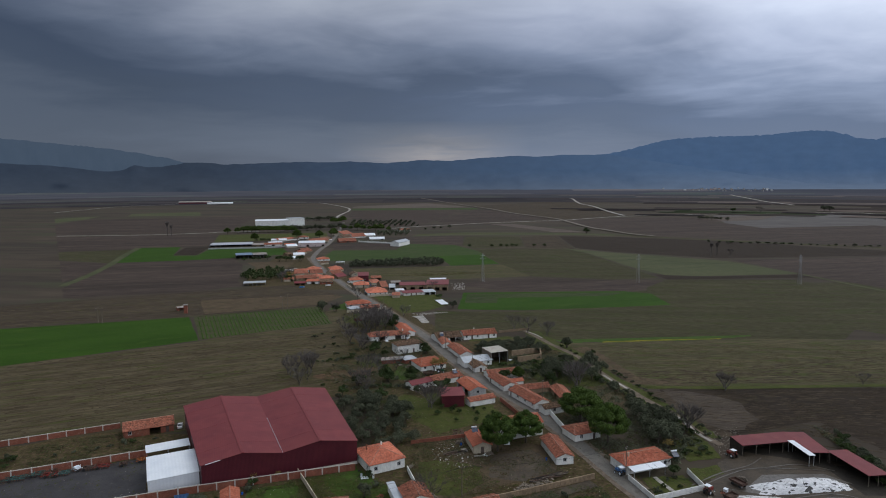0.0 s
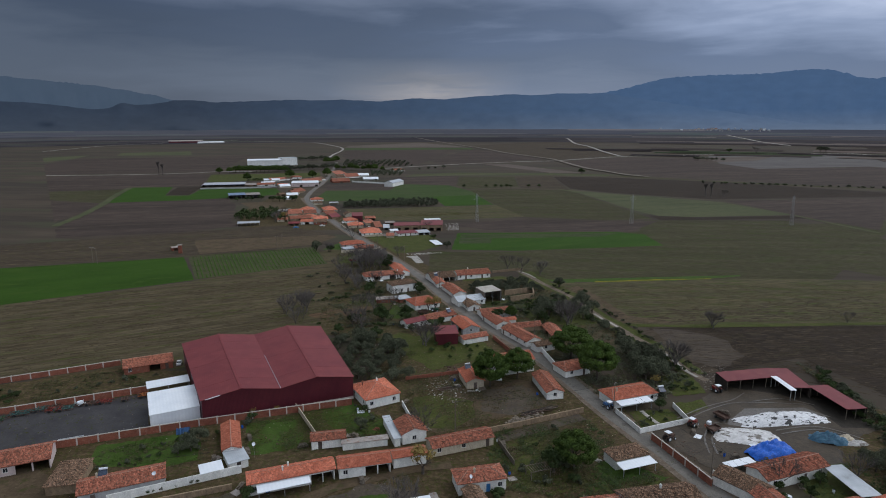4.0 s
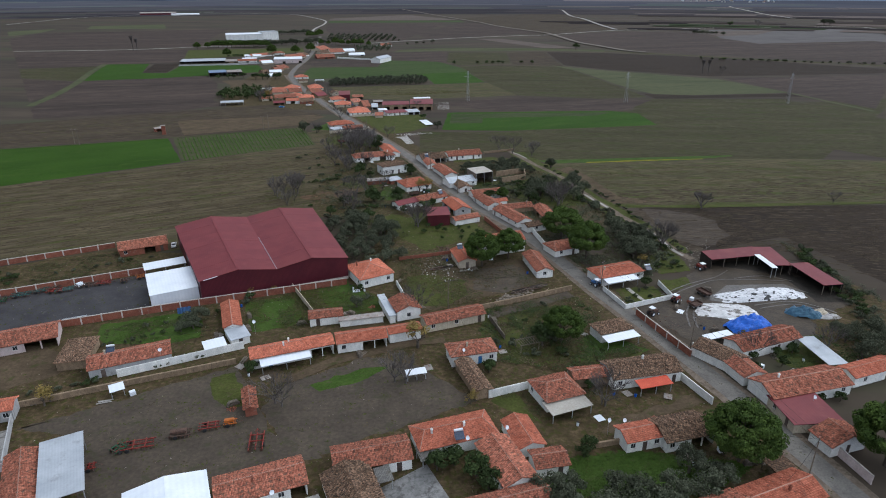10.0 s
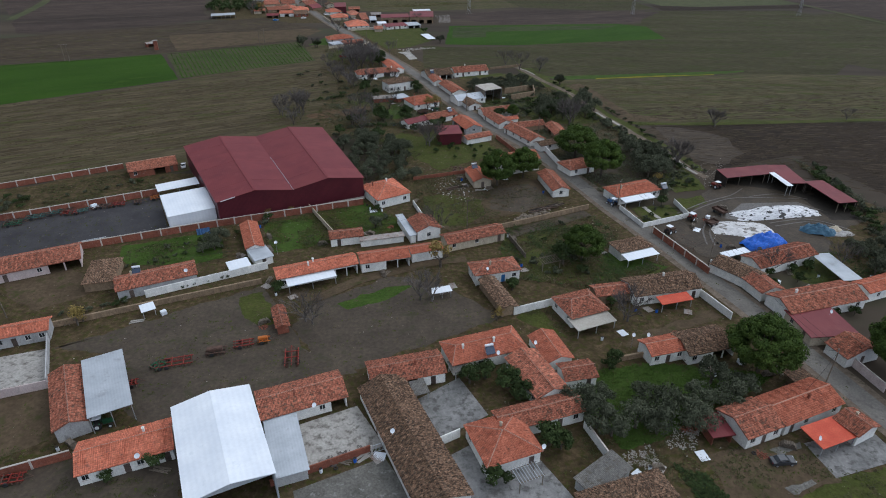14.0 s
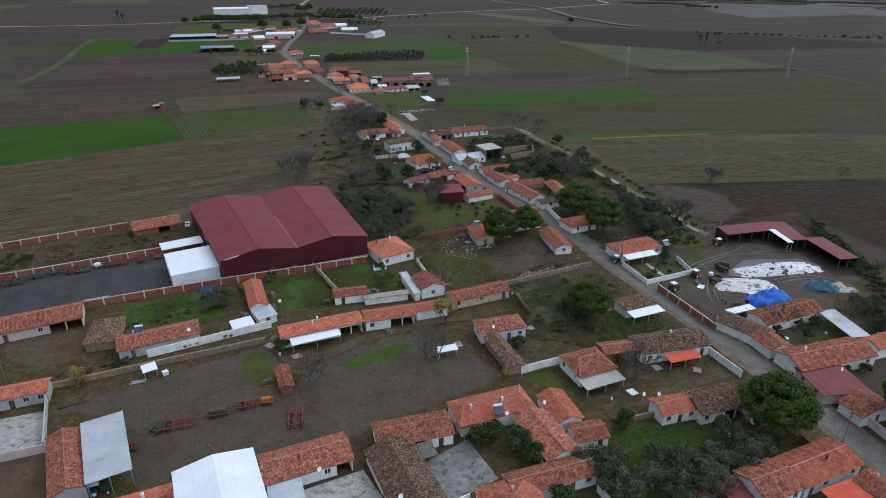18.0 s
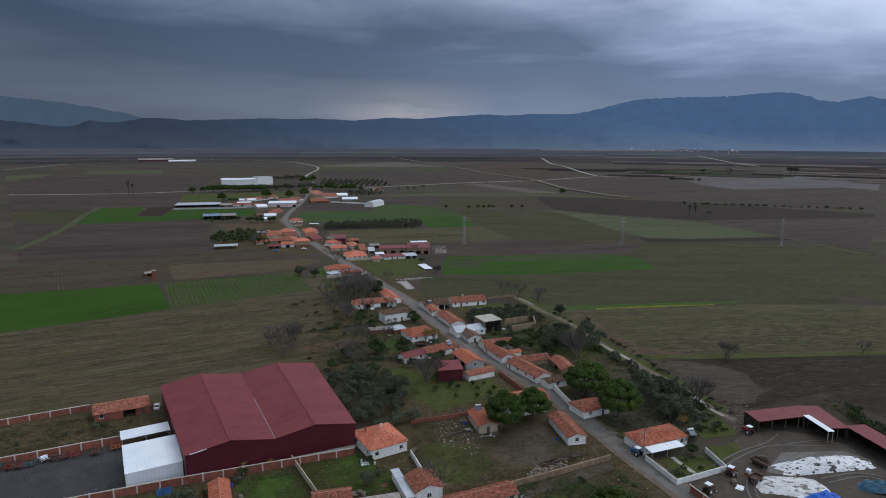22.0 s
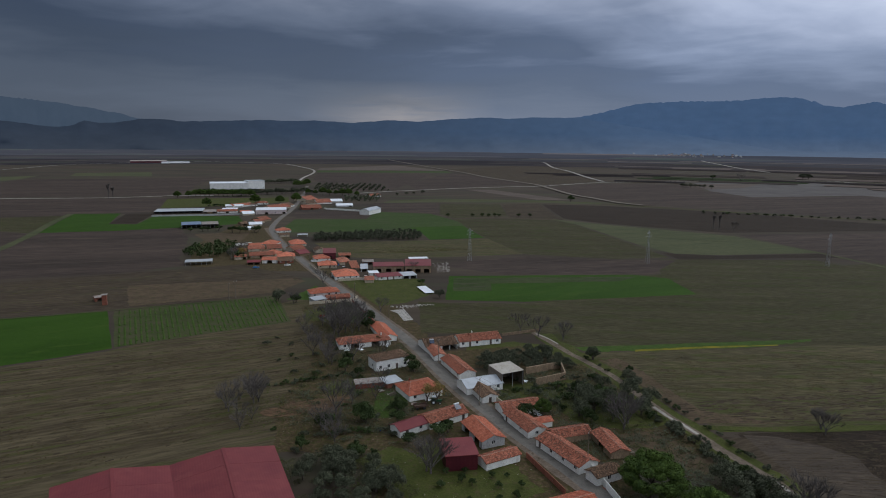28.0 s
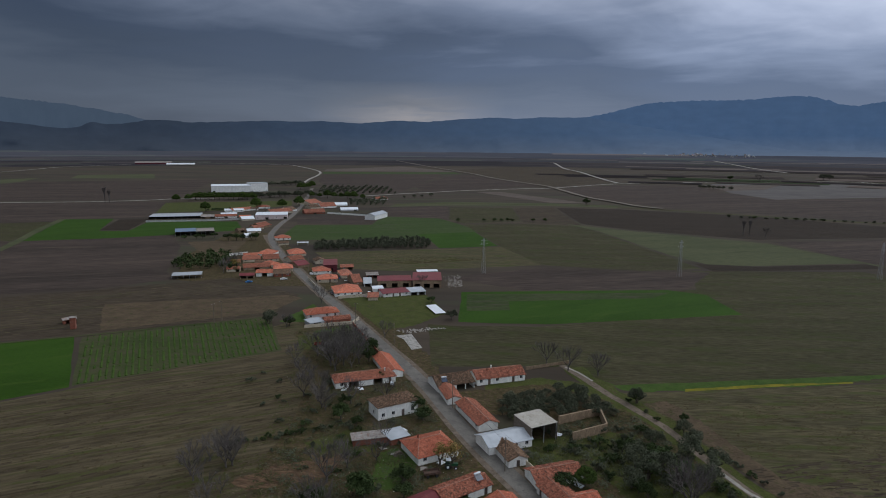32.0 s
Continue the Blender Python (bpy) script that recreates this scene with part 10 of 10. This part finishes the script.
debris("scrap", [(55.5, 151.1), (64.9, 147.6), (65.8, 135), (59.8, 139.6)], 90, 0.2, RUST, "rusty scrap iron and junk", 5)
debris("scrap", [(-34.4, 142.2), (-55.2, 152.2), (-59.2, 148.9), (-58, 144)], 30, 0.25, RUST, "rusty yard clutter", 6)
debris("scrap", [(-5.5, 496.6), (5.8, 498.8), (6.4, 468.6), (-2.4, 465.4)], 130, 0.45, RUBBLE, "scrap vehicles and white junk beside the sheds", 7)
debris("scrap", [(-29.1, 379.2), (-16, 384), (-5.2, 384), (-21.1, 376.6)], 60, 0.5, RUBBLE, "pale scattered stones", 8)
debris("scrap", [(73.5, 159.9), (86.1, 165.5), (76.8, 139.4), (66.2, 136.5)], 60, 0.18, RUST, "scrap and muddy junk", 9)
debris("scrap", [(86.4, 197.1), (99.5, 205), (92.2, 184.8), (82.1, 178.1)], 220, 0.14, RUBBLE, "broken stone beside the lane", 10)
debris("brush_heap", [(-24.6, 67.9), (-17.6, 71.1), (-16.8, 69.9), (-23.9, 66.5)], 420, 0.16, TWIG, "heap of cut branches on the concrete", 11)
debris("scrap", [(-5.5, 181.9), (1.5, 186.5), (6.8, 176), (4.6, 167.8), (-3.2, 169.8)], 70, 0.22, PLASTIC_GREY, "pale broken planks and sheets on the ground", 21)
debris("scrap", [(-0.2, 197.4), (7.6, 194.8), (8.2, 187.4), (1.5, 186.5)], 120, 0.4, RUST, "dark rusty farm scrap", 22)
debris("scrap", [(17.8, 158), (28.8, 163.6), (29.1, 160.9), (18.2, 155.1)], 120, 0.4, WOOD, "stacked old timber along a wall", 23)
debris("litter", [(-18.2, 335.4), (0.6, 277.4), (9.2, 263.6), (-18, 246.6), (-32, 246.6), (-43.1, 277.5), (-36.1, 302.5)], 130, 0.13, RUBBLE, "scattered stones, boards and yard litter", 30)
debris("litter", [(10.8, 277.2), (47.1, 284.9), (53.5, 263.4), (37.9, 243.6), (18.2, 243.8)], 100, 0.13, WOOD, "scattered stones, boards and yard litter", 31)
debris("litter", [(-34.8, 240.1), (-6.8, 247.1), (23.5, 213.8), (41.8, 197.1), (-6.1, 192.4), (-27.6, 214.1)], 130, 0.13, RUBBLE, "scattered stones, boards and yard litter", 32)
debris("litter", [(15, 165.6), (46.5, 173.6), (46.1, 137.9), (28.9, 126.8), (15.8, 138.1)], 130, 0.13, PLASTER_CREAM, "scattered stones, boards and yard litter", 33)
debris("litter", [(-91.6, 155.2), (-27.6, 174.1), (-15.9, 158.2), (-58.1, 141.8), (-80.6, 133)], 80, 0.13, RUBBLE, "scattered stones, boards and yard litter", 34)
grove("shrub", [(124.1, 201.4), (127.4, 194.4), (127.2, 174.4), (126, 151), (117.1, 138.1), (117, 151.1), (119.6, 162.1), (123.2, 183.5)], 3.25, 1.62, "scrub behind the barn")
grove("olive", [(101.9, 137.1), (121.8, 137.6), (114.2, 121.6), (100.4, 121.9)], 5, 1, "olive trees beside the farmyard")
heap("bale_heap", "low heap of pale straw and sacks by the teal tarpaulin", "straw", 109.75, 146.25, 5, 6.25, 2.5, 0.75, PLASTIC_GREY, 15, 20, 0.8)

# poles, pylons and rooftop fixtures
put(POLE, 3.4, 150.2, 0, 20)
put(POLE, 49.8, 163.1, 0, 60)
put(POLE, 64.2, 128.5, 0, 60)
put(POLE, 70.2, 84.5, 0, 60)
put(POLE, 33.9, 221.2, 0, 60)
put(POLE, 8.1, 258.4, 0, 60)
put(POLE, -27.6, 360.6, 0, 60)
put(POLE, -94.1, 509.4, 0, 60)
put(POLE, -70.9, 459.9, 0, 60)
put(POLE, -48, 393.5, 0, 20)
put(POLE, -114.2, 391, 0, 20)
put(POLE, -214.4, 352.1, 0, 20)
put(POLE, -112.2, 395.9, 0, 20)
put(POLE, -211.6, 351.6, 0, 20)
put(POLE, -129.6, 594.8, 0, 60)
put(POLE, -249.2, 2010.9, 0, 0)
put(POLE, -4.6, 297.2, 0, 60)
put(POLE, -103, 109.2, 0, 20)
put(PYLON, 21.2, 506.4, 0, 30, 1.19)
put(PYLON, 148.6, 501.6, 0, 30, 1.19)
put(PYLON, 275.8, 495.1, 0, 30, 1.19)
put(DISH, -55, 66.2, 2.71, 35)
put(DISH, -27.8, 77.5, 2.71, 45)
put(DISH, 6.8, 91.1, 3.29, 38)
put(DISH, 14.8, 94.7, 2.9, 43)
put(DISH, 12.2, 66.6, 3.67, 30)
put(DISH, 6.9, 121.7, 3.96, 48)
put(DISH, 59.9, 68.9, 2.52, 35)
put(DISH, 49.4, 86.8, 0.86, 30)
put(DISH, 81.8, 104.8, 2.9, 25)
put(DISH, -66.2, 122.3, 3.58, 25)
put(DISH, -13.1, 70.1, 3.86, 33)
put(MAST_DISH, 35.8, 97, 2.9, 25)
put(MAST_DISH, 38.9, 97, 2.9, 25)
put(MAST_DISH, -47.8, 137, 2.9, 25)
put(SOLAR, 5.3, 91.5, 3.77, 15)
put(SOLAR, -78.5, 122.8, 3.38, 15)
put(SOLAR, 66.3, 171.2, 3.19, 15)
put(SOLAR, 7.6, 187, 3.6, 15)
put(SOLAR, 0.6, 249, 3.3, 33)
put(SOLAR, -7, 312.3, 3.18, 15)

# planted rows
crop_rows("crop_rows", (-136.5, 315.8), (-74.4, 354.2), (-91.5, 399.6), (-162.2, 368.9), 34, GRASS_LUSH, "rows of low green crop plants", 3, w=1.03, h=0.29, fill=0.75)
tufts("vegetables", [(34.5, 66.2), (38.5, 67.1), (40.2, 61.9), (42.1, 56.9), (37, 56.5)], 700, 0.27, GREEN_LEAF, "bed of leafy dark green vegetables", 4, height=0.2)
tufts("vegetables", [(41.9, 62.8), (46, 64.4), (47.8, 60.9), (43.5, 59)], 700, 0.22, GRASS_LUSH, "bed of bright green leafy vegetables", 5, height=0.15)
crop_rows("crop_rows", (-71.8, 536.1), (-27.5, 537.2), (26.9, 554.4), (-74.5, 588.5), 26, STUBBLE_R, "faint rows of dry plants", 6, w=0.69, h=0.34)
crop_rows("crop_rows", (-158.2, 175.8), (-220.2, 257.8), (-60, 338.9), (-66.4, 241.2), 46, STUBBLE, "broken dark plough lines across the stubble", 7, w=0.92, h=0.18, fill=0.45)
crop_rows("crop_rows", (-159.1, 177), (-221.5, 259.4), (-59.5, 341.6), (-67.1, 239.9), 37, SOIL_BROWN, "thin lines of dark clods across the stubble", 8, w=0.69, h=0.16, fill=0.18)
crop_rows("crop_rows", (81.1, 245.1), (71.2, 259.2), (243.5, 295.5), (212.1, 251.9), 22, SOIL_BROWN, "broken plough lines across the field", 9, w=0.92, h=0.14, fill=0.35)
crop_rows("crop_rows", (85.4, 198.5), (83, 234.9), (204.4, 241.2), (150.9, 167.1), 30, SOIL_BROWN, "pale furrows in dark ploughed soil", 10, w=0.92, h=0.14, fill=0.4)
crop_rows("crop_rows", (-273.1, 340.5), (-311.5, 393.1), (-138.8, 478.5), (-99.6, 405), 16, STUBBLE, "pale furrows in the fallow field", 11, w=0.92, h=0.14, fill=0.5)


# ---- yard details ----
def pergola(x, y, rz, L, W, h, label, material):
    p = thing("pergola", label, "pergola", x, y, 0, rz)
    for px in (-L / 2, L / 2):
        for py in (-W / 2, W / 2):
            part("post", boxes((px - 0.06, py - 0.06, 0, px + 0.06, py + 0.06, h)), WOOD, p)
    for py in (-W / 2, W / 2):
        part("beam", boxes((-L / 2 - 0.3, py - 0.05, h, L / 2 + 0.3, py + 0.05, h + 0.12)), WOOD, p)
    for i in range(9):
        px = -L / 2 + L * i / 8
        part("slat", boxes((px - 0.04, -W / 2 - 0.3, h + 0.12, px + 0.04, W / 2 + 0.3, h + 0.2)), material, p)
    return p


def gate(x, y, rz, w, h, material, label):
    g = thing("yard_gate", label, "gate", x, y, 0, rz)
    part("gate_frame", boxes((-w / 2, -0.04, 0.1, w / 2, 0.04, 0.2), (-w / 2, -0.04, h - 0.1, w / 2, 0.04, h)), material, g)
    for i in range(int(w / 0.25) + 1):
        px = -w / 2 + i * 0.25
        part("bar", boxes((px - 0.025, -0.025, 0.2, px + 0.025, 0.025, h - 0.1)), material, g)
    for s in (-1, 1):
        part("gate_post", boxes((s * (w / 2 + 0.15) - 0.12, -0.12, 0, s * (w / 2 + 0.15) + 0.12, 0.12, h + 0.2)), CONCRETE, g)
    return g


def cable(a, b, sag, label="thin black overhead cable between poles"):
    a, b = Vector(a), Vector(b)
    cu = bpy.data.curves.new("overhead_cable", "CURVE")
    cu.dimensions, cu.bevel_depth, cu.bevel_resolution = "3D", 0.025, 0
    n = 10
    sp = cu.splines.new("POLY")
    sp.points.add(n)
    for i in range(n + 1):
        q = a.lerp(b, i / n) - Vector((0, 0, sag * 4 * (i / n) * (1 - i / n)))
        sp.points[i].co = (*q, 1)
    cu.materials.append(RUBBER)
    return tagged(new("overhead_cable", cu), label, "cable")


pergola(9.2, 62.8, 22, 4.2, 2.8, 2.5, "grey metal vine pergola beside the house", SHEET_GREY)
pergola(23.4, 129.8, 20, 5.0, 3.0, 2.2, "weathered wooden trellis frame in the garden", WOOD)
gate(-15, 69.9, 24, 3.4, 1.9, SHEET_GREY, "pale barred metal yard gate")
gate(-86.5, 84.8, 20, 3.2, 1.7, RUST, "dark iron courtyard gate")
cable((71.1, 84.6, 9.37), (65.1, 128.6, 9.37), 0.8)
cable((69.4, 84.4, 9.37), (63.4, 128.4, 9.37), 0.8)
cable((65.1, 128.9, 9.37), (50.5, 163.5, 9.37), 0.8)
cable((63.5, 128.2, 9.37), (49, 162.9, 9.37), 0.8)
cable((50.6, 163.4, 9.37), (34.8, 221.5, 9.37), 0.8)
cable((48.9, 162.9, 9.37), (33, 221, 9.37), 0.8)
cable((34.6, 221.8, 9.37), (8.8, 258.9, 9.37), 0.8)
cable((33.1, 220.8, 9.37), (7.4, 257.9, 9.37), 0.8)
cable((8.9, 258.6, 9.37), (-3.8, 297.5, 9.37), 0.8)
cable((7.2, 258, 9.37), (-5.5, 297, 9.37), 0.8)
cable((-3.8, 297.5, 9.37), (-26.9, 360.9, 9.37), 0.8)
cable((-5.5, 296.9, 9.37), (-28.5, 360.2, 9.37), 0.8)
cable((-26.9, 360.9, 9.37), (-70.1, 460.1, 9.37), 0.8)
cable((-28.5, 360.2, 9.37), (-71.8, 459.5, 9.37), 0.8)
cable((-70.1, 460.2, 9.37), (-93.2, 509.8, 9.37), 0.8)
cable((-71.8, 459.5, 9.37), (-94.9, 509, 9.37), 0.8)
cable((3.4, 150.2, 9.31), (49.8, 163.1, 9.31), 1.2)
cable((3.4, 150.2, 9.31), (-36.2, 139.1, 3.4), 0.8)
cable((21.2, 506.4, 19.62), (148.6, 501.6, 19.62), 3.0)
cable((148.6, 501.6, 19.62), (275.8, 495.1, 19.62), 3.0)
cable((3.4, 150.2, 9.31), (34.8, 172.1, 6), 0.7)
cable((3.4, 150.2, 9.31), (-27.1, 146.9, 4.2), 0.7)
cable((3.4, 150.2, 9.31), (7.9, 131.4, 4.2), 0.7)
cable((64.2, 128.5, 9.31), (44.1, 122.9, 4), 0.7)
cable((64.2, 128.5, 9.31), (77.8, 125.1, 4), 0.7)
cable((70.2, 84.5, 9.31), (57.1, 96.4, 4), 0.7)
cable((70.2, 84.5, 9.31), (63, 79.6, 4.2), 0.7)
cable((49.8, 163.1, 9.31), (61.8, 171.9, 4), 0.7)
cable((-36.2, 139.1, 5), (-69.2, 128.6, 4.2), 0.7)

# ---- yard clutter ----
def barrel_kind(paint, label):
    b = thing("barrel", label, "barrel")
    bm = bmesh.new()
    for z0, z1, r0, r1 in ((0, 0.3, 0.27, 0.29), (0.3, 0.6, 0.29, 0.29), (0.6, 0.9, 0.29, 0.27)):
        tube(bm, (0, 0, z0), (0, 0, z1), r0, r1, 12)
    part("body", bm, paint, b)
    part("lid", tube(bmesh.new(), (0, 0, 0.9), (0, 0, 0.94), 0.28, 0.26, 12), RUBBER, b, "black barrel lid")
    return b


def firewood_kind(seed):
    rng = random.Random(seed)
    f = thing("firewood_stack", "low stack of split grey-brown firewood", "firewood")
    bm = bmesh.new()
    for row in range(5):
        for i in range(11 - row):
            x, r = -1.3 + 0.26 * i + 0.13 * row + rng.uniform(-0.04, 0.04), rng.uniform(0.08, 0.13)
            tube(bm, (x, -0.5 + rng.uniform(-0.08, 0.08), 0.12 + 0.2 * row), (x + rng.uniform(-0.05, 0.05), 0.5 + rng.uniform(-0.08, 0.08), 0.12 + 0.2 * row), r, r * 0.9, 6)
    part("firewood", bm, WOOD, f)["kind"] = "stuff"
    return f


def plank_kind(seed, material, label):
    rng = random.Random(seed)
    p = thing("plank_pile", label, "planks")
    for i in range(6):
        ob = part("plank", boxes((-1.5, -0.11, 0, 1.5, 0.11, 0.05)), material, p)
        ob.matrix_basis = pose(rng.uniform(-0.3, 0.3), -0.5 + 0.2 * i, 0.02 + 0.055 * (i % 3), 0, 0, rng.uniform(-14, 14))
    return p


def tyre_kind():
    t = thing("tyre", "worn black tyre lying on the ground", "tyre")
    bm = bmesh.new()
    rings = [[bm.verts.new(((0.3 + 0.1 * math.cos(b)) * math.cos(a), (0.3 + 0.1 * math.cos(b)) * math.sin(a), 0.1 + 0.1 * math.sin(b))) for b in (k * 1.0472 for k in range(6))] for a in (j * 0.5236 for j in range(12))]
    for j in range(12):
        for k in range(6):
            bm.faces.new((rings[j][k], rings[(j + 1) % 12][k], rings[(j + 1) % 12][(k + 1) % 6], rings[j][(k + 1) % 6]))
    part("tread", bm, RUBBER, t)
    return t


def tin_kind(material, label):
    t = thing("tin_sheet", label, "metal sheet")
    bm = bmesh.new()
    n = 16
    low = [[bm.verts.new((-0.9 + 1.8 * i / n, y, 0.05 + 0.03 * (i % 2) + (0.12 if y > 0 else 0) + q)) for i in range(n + 1)] for q in (0.0, 0.012) for y in (-1.1, 1.1)]
    for a, b in ((0, 1), (3, 2)):
        for i in range(n):
            bm.faces.new((low[a][i], low[a][i + 1], low[b][i + 1], low[b][i]))
    part("sheet", bm, material, t)
    return t


def tank_kind():
    t = thing("water_tank", "white plastic water tank in a steel cage", "water tank")
    part("tank", boxes((-0.5, -0.6, 0.16, 0.5, 0.6, 1.1)), SHEET_WHITE, t)
    part("pallet", boxes((-0.52, -0.62, 0, -0.3, 0.62, 0.15), (-0.1, -0.62, 0, 0.1, 0.62, 0.15), (0.3, -0.62, 0, 0.52, 0.62, 0.15)), WOOD, t)
    bm = bmesh.new()
    for z in (0.3, 0.6, 0.9):
        for a, b in (((-0.53, -0.63), (0.53, -0.63)), ((0.53, -0.63), (0.53, 0.63)), ((0.53, 0.63), (-0.53, 0.63)), ((-0.53, 0.63), (-0.53, -0.63))):
            tube(bm, (*a, z), (*b, z), 0.015, 0.015, 4)
    part("cage", bm, STEEL, t)
    return t


def bricks_kind(seed):
    rng = random.Random(seed)
    b = thing("brick_pile", "loose pile of red roof tiles and bricks", "bricks")
    bm = bmesh.new()
    for _ in range(70):
        x, y = rng.gauss(0, 0.5), rng.gauss(0, 0.4)
        z = max(0.04, 0.5 - 0.6 * math.hypot(x, y)) * rng.random() + 0.04
        box(bm, -0.12, -0.06, -0.03, 0.12, 0.06, 0.03, Matrix.Translation((x, y, z)) @ Euler((rng.uniform(-0.4, 0.4), rng.uniform(-0.4, 0.4), rng.uniform(0, 6))).to_matrix().to_4x4())
    part("masonry", bm, BRICK, b)["kind"] = "stuff"
    return b


CLUTTER = [barrel_kind(PLASTIC_BLUE, "blue plastic barrel with a black lid"), barrel_kind(SHEET_WHITE, "white plastic barrel with a black lid"), firewood_kind(1), firewood_kind(2), plank_kind(3, WOOD, "pile of weathered grey planks"),
           plank_kind(4, PALE_SLAB, "pile of pale boards"), tyre_kind(), tin_kind(SHEET_RUST, "rusty corrugated sheet lying on the ground"), tin_kind(SHEET_WHITE, "pale metal sheet lying on the ground"), tank_kind(), bricks_kind(5)]
CLUTTER_PLOTS = [
    ([(-57.5, 153.75), (-27.5, 170), (-13.75, 155), (-16.25, 147.5), (-38.75, 138.75), (-58.75, 135)], 14),
    ([(-12.5, 187.5), (15, 192.5), (35, 168.75), (-1.25, 148.75), (-13.75, 157.5)], 14),
    ([(12.5, 150), (40, 160), (53.75, 130), (33.75, 118.75), (11.25, 125)], 10),
    ([(-50, 125), (-35, 121.25), (-2.5, 132.5), (2.5, 121.25), (-32.5, 110), (-45, 115)], 8),
    ([(-92.5, 107.5), (-50, 122.5), (-40, 105), (-71.25, 96.25)], 6),
    ([(32.5, 115), (62.5, 120), (65, 107.5), (37.5, 97.5), (25, 100)], 9),
    ([(35, 97.5), (62.5, 100), (67.5, 87.5), (37.5, 85)], 6),
    ([(-80, 72.5), (-45, 80), (-42.5, 60), (-75, 52.5)], 8),
    ([(-27.5, 80), (-12.5, 85), (-5, 67.5), (-27.5, 57.5)], 8),
    ([(70, 157.5), (87.5, 170), (82.5, 140), (62.5, 135)], 12),
    ([(-32.5, 282.5), (-10, 285), (0, 256.25), (-15, 237.5), (-35, 245)], 14),
    ([(10, 277.5), (45, 290), (50, 265), (27.5, 245), (15, 250)], 10),
    ([(-45, 327.5), (-17.5, 327.5), (-10, 300), (-40, 297.5)], 8),
    ([(67.5, 132.5), (100, 135), (105, 120), (75, 115)], 8),
    ([(-137.5, 475), (-100, 487.5), (-62.5, 437.5), (-25, 432.5), (-50, 500)], 8),
    ([(25, 72.5), (45, 82.5), (72.5, 72.5), (70, 55), (27.5, 55)], 8),
    ([(32.5, 220), (50, 232.5), (55, 200), (37.5, 190)], 8),
]
clutter_rng = random.Random(77)
for poly, count in CLUTTER_PLOTS:
    spots = [p for p in scatter_in(poly, 1.6, clutter_rng, 0.5) if free_ground(p[0], p[1], 0.9)]
    clutter_rng.shuffle(spots)
    # most of the junk leans near a wall
    spots.sort(key=lambda p: free_ground(p[0], p[1], 2.4))
    for x, y in spots[:count]:
        copy_thing(clutter_rng.choice(CLUTTER), pose(x, y, 0.07, 0, 0, clutter_rng.uniform(0, 360)))
for pattern in CLUTTER:
    park(pattern)


def log_pile(a, b, n, label, seed):
    """Long rough poles and beams lying over one another along a wall."""
    rng = random.Random(seed)
    a, b = Vector((*a, 0)), Vector((*b, 0))
    way = (b - a).normalized()
    side = Vector((-way.y, way.x, 0))
    root = thing("timber_pile", label, "timber", a.x, a.y, 0.1)
    for i in range(n):
        at = way * rng.uniform(0.5, (b - a).length - 3.5) + side * rng.uniform(-0.9, 0.9)
        z = 0.06 + 0.62 * (i / n) * rng.uniform(0.5, 1.0)
        skew = side * rng.uniform(-0.6, 0.6)
        r = rng.uniform(0.05, 0.11)
        part("beam", tube(bmesh.new(), at + Vector((0, 0, z)), at + way * rng.uniform(2.2, 4.2) + skew + Vector((0, 0, z + rng.uniform(-0.04, 0.12))), r, r * 0.8, 5), rng.choice((WOOD, SHADE_AND_DARK_WOOD, SHADE_AND_DARK_WOOD, RUST)), root)
    return root


log_pile((21.5, 160.3), (34.5, 166.2), 70, "long pile of old weathered beams along a mud wall", 3)
log_pile((-3.0, 176.5), (5.5, 180.5), 24, "loose heap of pale old boards in the yard", 5)
roof_strip = thing("metal_strip", "long pale corrugated metal strip lying beside the brick wall", "metal sheet", -100.6, 145.6, 0.09, 24)
part("sheet", boxes((-3.2, -0.22, 0.0, 3.2, -0.08, 0.05), (-3.0, 0.05, 0.0, 3.1, 0.18, 0.06)), SHEET_GREY, roof_strip)
hung = thing("blue_tarpaulin", "faded blue tarpaulin hung against the brick wall", "tarpaulin", -71.2, 148.9, 0.1, 21)
bm = bmesh.new()
for i in range(13):
    for j in range(2):
        bm.verts.new((-1.8 + 0.3 * i, -0.9 * (1 - j) + 0.08 * math.sin(i * 1.9), 1.5 * j + 0.06 * math.sin(i * 2.7)))
bm.verts.ensure_lookup_table()
for i in range(12):
    bm.faces.new([bm.verts[k] for k in (2 * i, 2 * i + 2, 2 * i + 3, 2 * i + 1)])
bmesh.ops.solidify(bm, geom=bm.faces[:], thickness=0.03)
part("cloth", bm, PAINT_BLUE, hung)

# ---- the village at the foot of the mountain ----
vr = random.Random(3)
for i in range(46):
    b_, d_ = radians(vr.triangular(17, 27, 23)), vr.uniform(4150, 4480)
    far_house = house(d_ * math.sin(b_), d_ * math.cos(b_), vr.uniform(0, 90), vr.uniform(9, 18), vr.uniform(8, 12), vr.uniform(5, 9), "gable", tile=vr.choice((TILE_WORN, SHEET_GREY, TILE_OLD)), wall=PLASTER_GREY, front="w.w", label="far pale village house at the mountain foot")
    far_house.location.z = 27.0 * (d_ - 3700) / 1020

for kinds in KINDS.values():
    for pattern in kinds:
        park(pattern)
for pattern in (POLE, PYLON, DISH, MAST_DISH, SOLAR):
    park(pattern)
